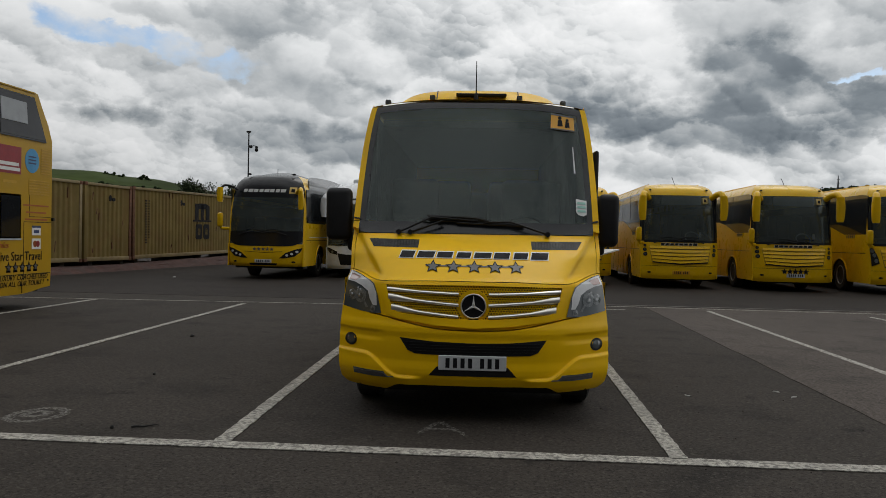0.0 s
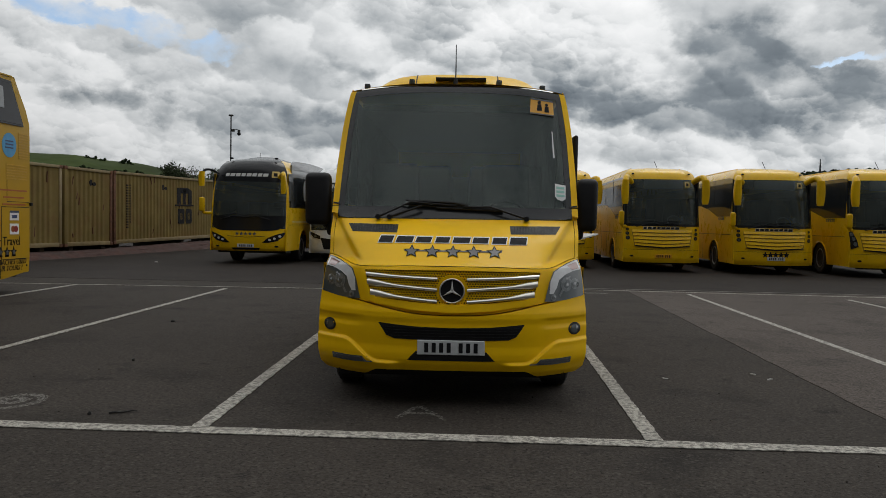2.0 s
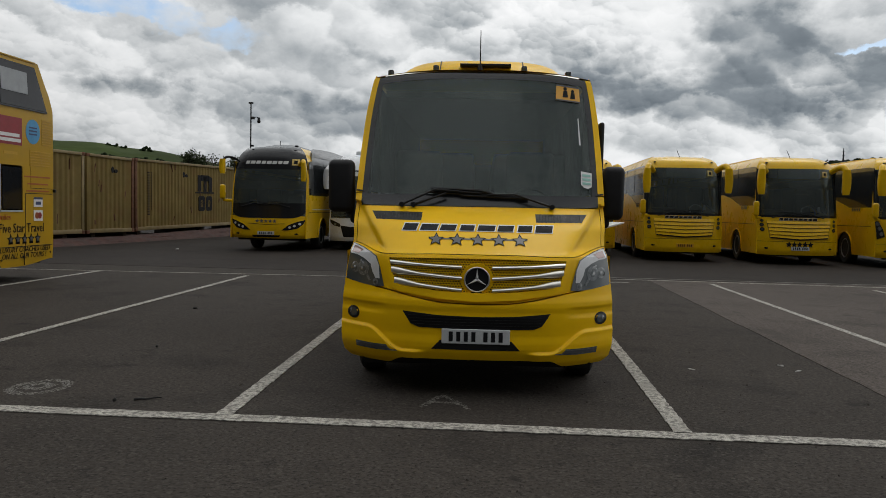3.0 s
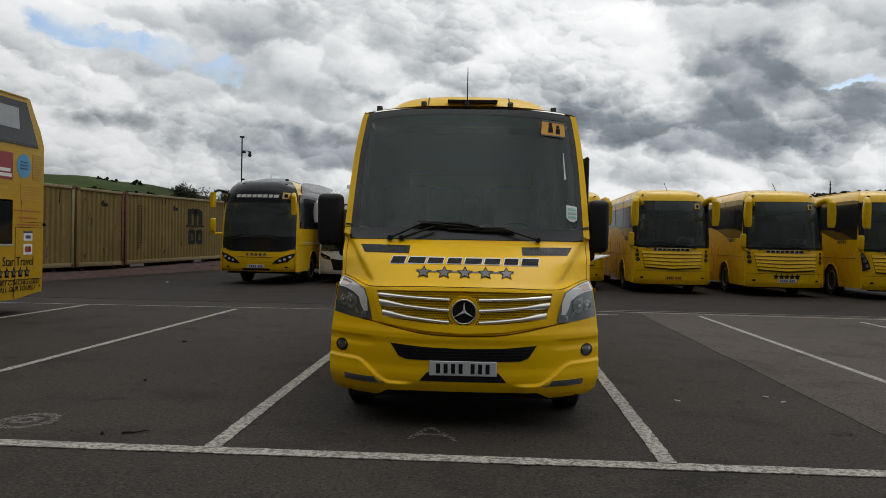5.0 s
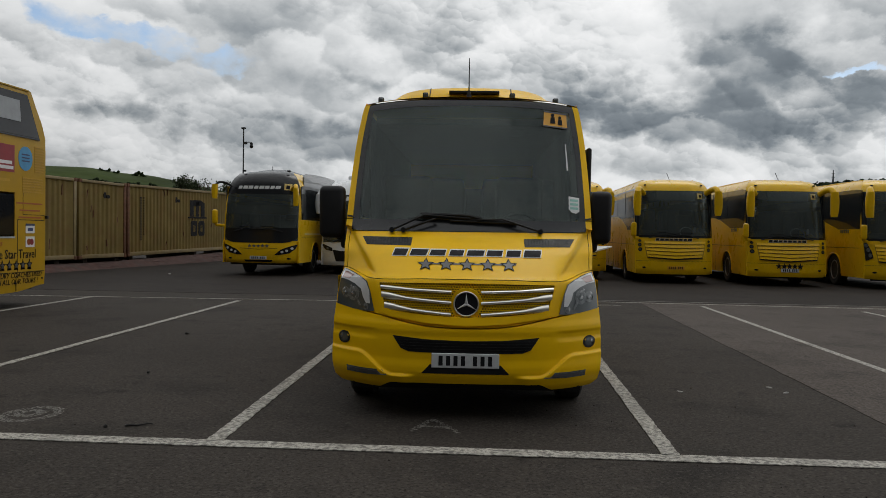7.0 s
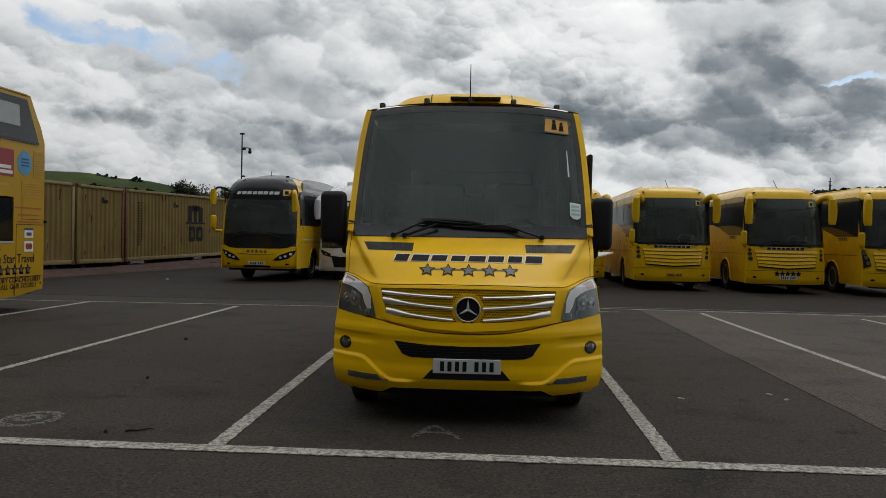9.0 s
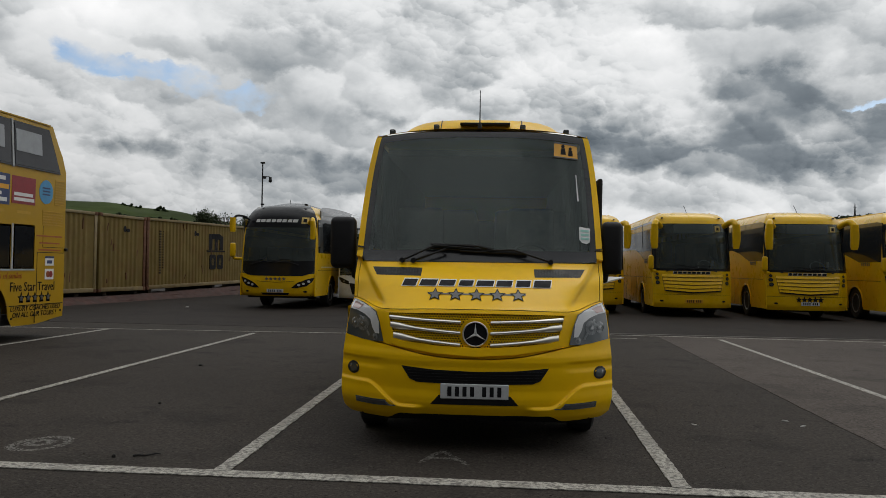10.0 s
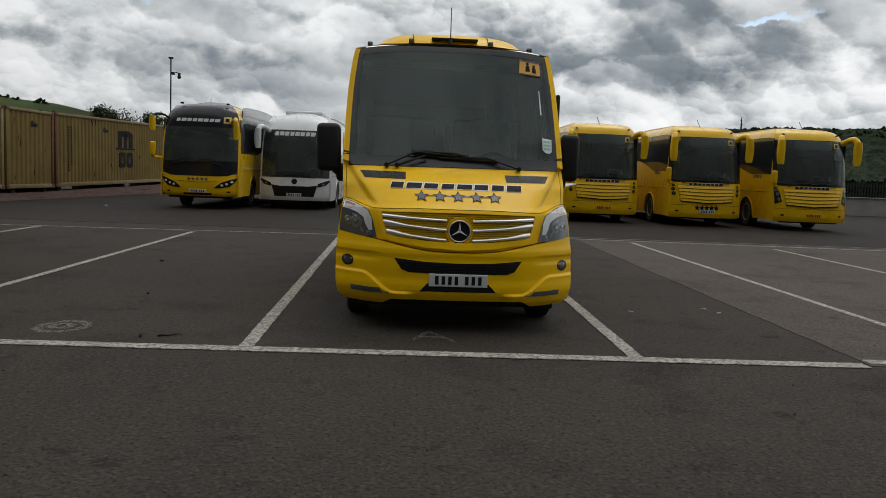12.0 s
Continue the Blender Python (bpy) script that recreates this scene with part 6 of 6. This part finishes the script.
def build_dark_front_coach(m):
    bus = thing("coach", m, "yellow coach with a black upper front and slanted headlamps", "coach")
    sh = Shell(half=[(0.30, 1.19), (0.5, 1.235), (1.2, 1.25), (2.3, 1.235), (2.8, 1.19), (3.1, 1.10), (3.3, 0.98), (3.42, 0.82), (3.46, 0.75)],
               line=[(0.30, 0.10), (0.42, 0.03), (0.75, 0.0), (1.05, 0.03), (1.6, 0.08), (2.5, 0.22), (3.0, 0.34), (3.25, 0.48), (3.38, 0.66), (3.46, 1.0)],
               sweep=[(0.30, 0.34), (1.4, 0.36), (3.46, 0.34)], power=3.5)
    coach_core(bus, sh, (0.32, 1.08, 2.66, 3.45), "yellow_coach", 12.0, 3.62, roof_paint="frit", belt=1.75, wheel_y=2.6, glass_edge=0.955)
    part("screen_lower", sh.patch(-0.95, 0.95, lambda u: 1.00 + 0.30 * abs(u) ** 8, lambda u: 1.50 + 0.02 * u, 41, 8, 0.006, 0.004), "frit", bus, "black lower band of the front glass")
    name_blocks(sh, bus, -0.08, 2.88, 1.42, 0.105, 8, "white_ink", None, 0, 0.25)
    amber_sign(sh, bus, 0.84, 2.90, 0.22)
    for s in (-1, 1):
        poly = [(0.52, 0.60), (0.70, 0.60), (0.98, 0.66), (1.14, 0.80), (1.21, 0.96), (1.0, 0.90), (0.72, 0.78)]
        lamp_o = part("headlamp", sh.stamp([(s * x, z) for x, z in poly], 0.012, 0.03), "frit", bus, "slanted black headlamp")
        for cx, cz in ((0.76, 0.70), (0.90, 0.745), (1.05, 0.82)):
            part("lamp_lens", sh.stamp([(s * x, z) for x, z in ellipse(cx, cz, 0.045, 0.04, 14)], 0.018, 0.03), "lamp_white", lamp_o, smooth=60)
        part("fog_lamp", sh.stamp([(s * x, z) for x, z in ellipse(0.95, 0.475, 0.06, 0.03, 14)], 0.01, 0.03), "black", bus, smooth=60)
        part("pillar_trim", sh.patch(0.985 * s, 1.0 * s, lambda u: 1.3, lambda u: 2.9, 4, 16, 0.006, 0.004), "yellow_coach", bus)
    for k in range(5):
        part("star", sh.stamp(star(-0.28 + 0.14 * k, 0.90, 0.07), 0.010, 0.02), "grey", bus, "dark star", smooth=0)
    part("front_groove", sh.stamp([(-0.6, 0.815), (0, 0.78), (0.6, 0.815), (0.6, 0.828), (0, 0.793), (-0.6, 0.828)], 0.006, 0.012), "black", bus, smooth=0)
    plate_bars(sh, bus, 0.0, 0.50, 0.54, 0.115)
    part("lower_intake", sh.stamp([(-0.42, 0.36), (0.42, 0.36), (0.46, 0.43), (-0.46, 0.43)], 0.006, 0.02), "black", bus, smooth=0)
    wiper_pair(bus, sh, 1.40)
    ear_mirror(bus, -1, 1.18, 3.02, 2.46, 0.20, "yellow_coach", 0.0, 0.075, "black")
    lower_mirror(bus, -1, 1.34, 1.62, 2.10, "yellow_coach", 0.1)
    ear_mirror(bus, 1, 1.12, 2.92, 2.24, 0.09, "yellow_coach", 0.05, 0.075)
    for x in (-0.72, 0.76):
        part("roof_lamp", box(x - 0.05, x + 0.05, 0.75, 0.85, 3.44, 3.50, 0.015), "black", bus)
    part("aerial", tube([(0.1, 1.2, 3.52), (0.1, 1.22, 3.68)], 0.01, 6), "black", bus)
    # the raised white and grey sweep behind the front dome
    for s in (-1, 1):
        part("roof_sweep", side_press([(1.3, 2.96), (1.3, 3.30)] + [(1.6 + 9.9 * f, 3.30 + 0.30 * math.sin(math.pi * min(1.0, 0.12 + 0.88 * f)) ** 0.8 - 0.16 * f) for f in spaced(0, 1, 14)] + [(11.5, 2.96)], s * 1.12, s, 0.02, 0.05), "silver_sweep", bus, "pale grey sweep along the roof edge", smooth=0)
        part("white_stripe", side_press([(1.0, 1.30), (8, 1.30), (8, 1.33), (1.0, 1.33)], s * 1.25, s, 0.006, 0.02), "white_ink", bus, smooth=0)
    return bus


def build_white_coach(m):
    bus = thing("coach", m, "white coach with a rounded roof and dark windscreen", "coach")
    sh = Shell(half=[(0.28, 1.20), (0.5, 1.245), (1.4, 1.25), (2.3, 1.24), (2.75, 1.20), (3.0, 1.12), (3.22, 0.98), (3.38, 0.74)],
               line=[(0.28, 0.06), (0.45, 0.01), (0.8, 0.0), (1.1, 0.04), (2.0, 0.17), (2.72, 0.36), (2.95, 0.50), (3.12, 0.66), (3.28, 0.95), (3.38, 1.35)],
               sweep=[(0.28, 0.32), (1.4, 0.34), (3.32, 0.36)], power=3.5)
    coach_core(bus, sh, (0.32, 1.12, 2.78, 3.37), "white", 12.0, 3.52, belt=1.8, glass_edge=0.95)
    name_blocks(sh, bus, -0.05, 2.645, 1.45, 0.14, 8, "white_ink", None, 0, 0.2)
    part("grille", sh.stamp([(-0.80, 0.86), (-0.68, 0.46), (0.68, 0.46), (0.80, 0.86), (0.5, 0.82), (-0.5, 0.82)], 0.008, 0.03), "black", bus, "black lower grille")
    part("badge", sh.stamp(ellipse(0, 0.985, 0.10, 0.095, 20), 0.012, 0.03), "ink", bus, "round dark badge", smooth=60)
    for s in (-1, 1):
        poly = [(0.80, 0.80), (1.08, 0.86), (1.215, 1.00), (1.20, 1.06), (1.0, 0.99), (0.82, 0.92)]
        lamp_o = part("headlamp", sh.stamp([(s * x, z) for x, z in poly], 0.012, 0.03), "frit", bus, "slanted dark headlamp")
        part("lamp_lens", sh.stamp([(s * x, z) for x, z in ellipse(1.0, 0.905, 0.05, 0.04, 14)], 0.018, 0.03), "lamp_silver", lamp_o, smooth=60)
        part("screen_post", sh.patch(0.95 * s, s, lambda u: 1.12, lambda u: 2.78, 3, 12, 0.006, 0.002), "white", bus)
    plate_bars(sh, bus, 0.0, 0.52, 0.52, 0.115)
    ear_mirror(bus, -1, 1.14, 2.84, 2.10, 0.12, "white", 0.05, 0.10)
    ear_mirror(bus, 1, 1.14, 2.84, 2.10, 0.12, "white", 0.05, 0.10)
    wiper_pair(bus, sh, 1.14)
    part("roof_hatch", box(-0.7, 0.7, 2.2, 4.5, 3.40, 3.58, 0.06, 3), "white", bus, "white roof unit")
    for s in (-1, 1):
        part("roof_rail", tube([(s * 1.02, 0.62, 3.02), (s * 1.02, 1.6, 3.32), (s * 1.02, 4, 3.38), (s * 1.02, 11, 3.38)], 0.035, 6), "white", bus)
    return bus


def settle(bus, wide, tall, lift):
    """Scales and lifts the body on the same wheels to fit the camera's view."""
    for ob in bus.children_recursive:
        if ob.type == "MESH" and ob.name.split(".")[0] not in ("wheel", "tyre", "rim", "bolt_ring"):
            for v in ob.data.vertices:
                v.co.x *= wide
                v.co.z = v.co.z * tall + lift


settle(build_dark_front_coach(pose(-7.50, 20.2, 0)), 1.02, 0.965, 0.12)
build_white_coach(pose(-4.67, 22.1, 0))
SLIGHT = Matrix.Diagonal((0.965, 0.965, 1.02, 1.0))
build_yellow_coach(pose(2.66, 21.6, 0) @ SLIGHT, "yellow coach standing half hidden behind a minibus")
build_yellow_coach(pose(5.82, 20.4, 0) @ SLIGHT, "yellow coach with round lamps and bowed mirrors")
build_yellow_coach(pose(9.17, 20.0, 0) @ SLIGHT, "yellow coach with five black stars under its grille", stars=True)
build_yellow_coach(pose(12.45, 19.45, 0) @ SLIGHT, "yellow coach with tall dark headlamps at the row's end", lamps="tall")


# ---- the double-decker bus ----
def build_double_decker(m):
    """Its right side lies in the plane x = 0 and faces +x; the tail is at y = 0 and the nose at negative y."""
    bus = thing("double_decker_bus", m, "yellow double-decker bus with posters and five stars", "bus")
    L, W = 10.6, 2.48

    def tail(z):
        return -0.02 - 0.42 * ease(3.1, 4.15, z) - 0.05 * ease(0.5, 0.25, z)

    side = bmesh.new()
    inset = spline([(0.28, 0.02), (0.4, 0.0), (3.0, 0.0), (3.6, 0.02), (4.0, 0.06)])

    # wall round the wheel arches, as columns with arched bottoms
    def bottom_at(y):
        for cy in (-2.30, -7.9):
            d = abs(y - cy)
            if d < 0.56:
                return 0.45 + 0.62 * math.sqrt(max(0, 1 - (d / 0.56) ** 2))
        return 0.28 + 0.10 * ease(-1.0, 0, y)

    ys = sorted(set([round(-L * i / 60, 4) for i in range(61)] + [round(c + d * 0.04, 4) for c in (-2.30, -7.9) for d in range(-14, 15)]))
    grid_rows = []
    for f in range(14):
        row = []
        for y in ys:
            b = bottom_at(y)
            z = b + (4.02 - b) * f / 13
            yy = min(y, tail(z) if y > -0.5 else y)
            if y > -0.5:
                yy = y + tail(z) * (1 + y / 0.5)
            row.append(side.verts.new((-inset(z), yy, z)))
        grid_rows.append(row)
    for a, b in zip(grid_rows, grid_rows[1:]):
        for k in range(len(ys) - 1):
            side.faces.new((a[k], a[k + 1], b[k + 1], b[k]))
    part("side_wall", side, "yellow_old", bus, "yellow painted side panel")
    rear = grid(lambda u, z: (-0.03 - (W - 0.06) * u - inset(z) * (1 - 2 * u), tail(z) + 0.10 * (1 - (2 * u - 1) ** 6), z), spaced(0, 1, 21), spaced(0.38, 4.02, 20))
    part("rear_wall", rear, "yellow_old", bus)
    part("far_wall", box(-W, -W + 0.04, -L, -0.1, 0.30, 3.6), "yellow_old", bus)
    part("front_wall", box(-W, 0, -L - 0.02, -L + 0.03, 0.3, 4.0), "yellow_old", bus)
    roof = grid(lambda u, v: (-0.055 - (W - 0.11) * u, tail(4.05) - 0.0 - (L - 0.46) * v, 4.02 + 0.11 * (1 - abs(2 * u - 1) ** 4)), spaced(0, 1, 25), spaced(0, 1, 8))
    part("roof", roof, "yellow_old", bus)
    part("roof_gutter", side_press([(-L, 4.005), (-0.52, 4.005), (-0.52, 4.03), (-L, 4.03)], -0.06, 1, 0.02, 0.03), "yellow_old", bus, smooth=0)
    part("underbody", box(-W + 0.1, -0.1, -L + 0.2, -0.3, 0.3, 0.4), "black", bus)

    def leaning(bm):
        for v in bm.verts:
            v.co.x -= inset(v.co.z)
        return bm

    def pane(y0, y1, z0, z1, slope=0.0, x=-0.004, glass="bus_glass"):
        shape = [(y0, z0), (y1, z0), (y1 - slope, z1), (y0, z1)]
        w = part("side_window", leaning(side_press(shape, x, 1, 0.004, 0.03)), "frit", bus, "black framed side window", smooth=0)
        k = 0.035
        part("pane", leaning(side_press([(y0 + k, z0 + k), (y1 - k, z0 + k), (y1 - k - slope, z1 - k), (y0 + k, z1 - k)], x, 1, 0.008, 0.03)), glass, w, "dark reflecting pane", smooth=0)
        return w

    for i in range(5):
        y1 = -1.74 - 1.46 * i
        pane(y1 - 1.40, y1, 3.12, 3.93, 0, 0.016, "upper_glass")
    pane(-1.68, -0.24, 3.12, 3.93, 0.33, 0.016, "upper_glass")
    for y in (-1.71, -3.17, -4.63):
        part("window_bar", leaning(side_press([(y - 0.022, 3.10), (y + 0.022, 3.10), (y + 0.022, 3.95), (y - 0.022, 3.95)], 0.016, 1, 0.016, 0.03)), "pale_inside", bus, "pale bar between windows", smooth=0)
    for i in range(5):
        y1 = -1.70 - 1.46 * i
        pane(y1 - 1.40, y1, 1.30, 2.08)
    pane(-1.62, -1.00, 1.29, 2.10)
    part("window_bar", side_press([(-1.685, 1.28), (-1.645, 1.28), (-1.645, 2.10), (-1.685, 2.10)], 0, 1, 0.014, 0.03), "pale_inside", bus, smooth=0)
    part("window_bar", side_press([(-5.0, 1.27), (-1.0, 1.27), (-1.0, 1.30), (-5.0, 1.30)], 0, 1, 0.014, 0.03), "pale_inside", bus, smooth=0)
    # pale cards on the upper panes, painted as sky seen through the deck
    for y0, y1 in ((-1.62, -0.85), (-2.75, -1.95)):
        part("blind", leaning(side_press([(y0, 3.40), (y1, 3.40), (y1, 3.79), (y0, 3.79)], 0.016, 1, 0.012, 0.02)), "blind", bus, "pale card painted as sky seen through the pane", smooth=0)
    # posters
    def poster(y0, y1, z0, z1, mat, bars, label):
        p = part("poster", side_press([(y0, z0), (y1, z0), (y1, z1), (y0, z1)], 0, 1, 0.006, 0.02), mat, bus, label, smooth=0)
        for a, b, c, d, ink in bars:
            part("poster_bar", side_press([(a, c), (b, c), (b, d), (a, d)], 0, 1, 0.010, 0.02), ink, p, smooth=0)

    poster(-2.46, -1.77, 2.42, 2.96, "poster_blue", [(-2.40, -1.90, 2.84, 2.91, "white_ink"), (-2.36, -1.80, 2.69, 2.77, "sign"), (-2.40, -2.0, 2.58, 2.64, "white_ink"), (-2.40, -1.85, 2.47, 2.54, "white_ink")], "navy poster with pale bars")
    poster(-1.71, -1.02, 2.46, 2.95, "poster_red", [(-1.65, -1.10, 2.60, 2.66, "white_ink"), (-1.65, -1.06, 2.51, 2.57, "white_ink")], "dark red poster with pale bars")
    part("round_sticker", side_press([(-0.68 + a, 2.74 + b) for a, b in ellipse(0, 0, 0.22, 0.225, 24)], 0, 1, 0.006, 0.02), "sky_blue", bus, "light blue round sticker", smooth=0)
    for z in (2.80, 2.74, 2.68):
        part("sticker_bar", side_press([(-0.80, z), (-0.56, z), (-0.56, z + 0.025), (-0.80, z + 0.025)], 0, 1, 0.010, 0.02), "poster_blue", bus, smooth=0)
    # louvres near the tail
    for y0, y1, z0, z1 in ((-0.40, -0.08, 2.52, 3.0), (-0.78, -0.12, 2.12, 2.42)):
        k = 0
        while z0 + 0.05 * k < z1:
            part("louvre", side_press([(y0, z0 + 0.05 * k), (y1, z0 + 0.05 * k), (y1, z0 + 0.05 * k + 0.022), (y0, z0 + 0.05 * k + 0.022)], 0, 1, 0.010, 0.02), "louvre", bus, smooth=0)
            k += 1
    # small red lines of writing as bars
    for i, (y0, y1) in enumerate(((-0.95, -0.12), (-0.85, -0.20), (-0.88, -0.16))):
        part("red_bar", side_press([(y0, 1.90 - 0.13 * i), (y1, 1.90 - 0.13 * i), (y1, 1.928 - 0.13 * i), (y0, 1.928 - 0.13 * i)], 0, 1, 0.004, 0.02), "red_ink", bus, smooth=0)
    for y0, y1 in ((-2.35, -1.9), (-1.55, -1.15)):
        part("faint_bar", side_press([(y0, 2.29), (y1, 2.29), (y1, 2.34), (y0, 2.34)], 0, 1, 0.004, 0.02), "louvre", bus, smooth=0)
    # card stickers in the tail panel
    part("card_sticker", side_press([(-0.66, 1.36), (-0.38, 1.36), (-0.38, 1.54), (-0.66, 1.54)], 0, 1, 0.006, 0.02), "white_ink", bus, "white card sticker with a blue bar", smooth=0)
    part("card_bar", side_press([(-0.66, 1.50), (-0.38, 1.50), (-0.38, 1.54), (-0.66, 1.54)], 0, 1, 0.009, 0.02), "poster_blue", bus, smooth=0)
    part("card_bar", side_press([(-0.60, 1.40), (-0.44, 1.40), (-0.44, 1.46), (-0.60, 1.46)], 0, 1, 0.009, 0.02), "poster_blue", bus, smooth=0)
    part("card_sticker", side_press([(-0.66, 1.10), (-0.38, 1.10), (-0.38, 1.30), (-0.66, 1.30)], 0, 1, 0.006, 0.02), "white_ink", bus, "white card sticker with red discs", smooth=0)
    for c, ink in ((-0.565, "red_ink"), (-0.475, "poster_red")):
        part("card_disc", side_press([(c + a, 1.20 + b) for a, b in ellipse(0, 0, 0.06, 0.06, 16)], 0, 1, 0.010, 0.02), ink, bus, smooth=0)
    # panel seams
    for y0, y1, z0, z1 in ((-0.92, -0.905, 0.55, 1.60), (-0.92, -0.05, 1.60, 1.612), (-0.95, -0.94, 0.30, 0.62), (-1.80, -0.05, 0.635, 0.647), (-0.75, -0.05, 1.70, 1.71), (-0.75, -0.74, 1.70, 2.1)):
        part("panel_seam", side_press([(y0, z0), (y1, z0), (y1, z1), (y0, z1)], 0, 1, 0.003, 0.01), "black", bus, smooth=0)
    for y, z in ((-1.62, 0.42), (-0.98, 0.45), (-0.12, 0.50)):
        part("rivet", side_press([(y + a, z + b) for a, b in ellipse(0, 0, 0.02, 0.02, 10)], 0, 1, 0.008, 0.02), "black", bus, smooth=0)
    face = Matrix(((0, 0, 1, 0), (1, 0, 0, 0), (0, 1, 0, 0), (0, 0, 0, 1)))

    def write(text, y, z, size, mat, squeeze=1.0, slant=0.0, name="letter"):
        lettering(text, size, Matrix.Translation((0.006, y, z)) @ face, bus, mat, name, 0.002, squeeze, slant)

    write("Five Star Travel", -1.70, 0.90, 0.235, "ink", 0.92)
    write("...miles of smiles", -2.36, 1.13, 0.155, "red_ink", 0.98, 0.25)
    write("LUXURY COACHES USED", -1.68, 0.545, 0.135, "ink", 1.0, 0.25)
    write("ON ALL OUR TOURS !", -1.62, 0.43, 0.135, "ink", 1.0, 0.25)
    for k in range(5):
        part("star", side_press([(-1.36 + 0.205 * k + a, 0.775 + b) for a, b in star(0, 0, 0.105)], 0, 1, 0.006, 0.02), "ink", bus, "black star", smooth=0)
        part("star_middle", side_press([(-1.36 + 0.205 * k + a, 0.775 + b) for a, b in star(0, 0, 0.06)], 0, 1, 0.010, 0.02), "grey", bus, smooth=0)
    part("round_number_disc", side_press([(-2.72 + a, 1.05 + b) for a, b in ellipse(0, 0, 0.10, 0.20, 20)], 0, 1, 0.006, 0.02), "ink", bus, smooth=0)
    part("round_number_disc", side_press([(-2.74 + a, 1.05 + b) for a, b in ellipse(0, 0, 0.06, 0.15, 20)], 0, 1, 0.010, 0.02), "white_ink", bus, smooth=0)
    for cy in (-2.30, -7.9):
        wheel(bus, -0.20, cy, 0.50, 0.32, 1, metal="bright_rim")
        wheel(bus, -W + 0.20, cy, 0.50, 0.32, -1)
        part("wheel_well", box(-0.62, -0.58, cy - 0.6, cy + 0.6, 0.42, 1.1), "black", bus)
        rim = bmesh.new()
        prev = None
        for k in range(21):
            a = math.pi * k / 20
            p = [rim.verts.new((0.012, cy + r * math.cos(a), 0.45 + (r + 0.06) * math.sin(a))) for r in (0.56, 0.60)]
            if prev:
                rim.faces.new((prev[0], prev[1], p[1], p[0]))
            prev = p
        part("arch_edge", rim, "yellow_old", bus)
    part("tail_handle", box(0.0, 0.05, -0.04, 0.02, 1.64, 1.70, 0.01), "black", bus)
    return bus


build_double_decker(pose(-8.46, 9.64, 0))
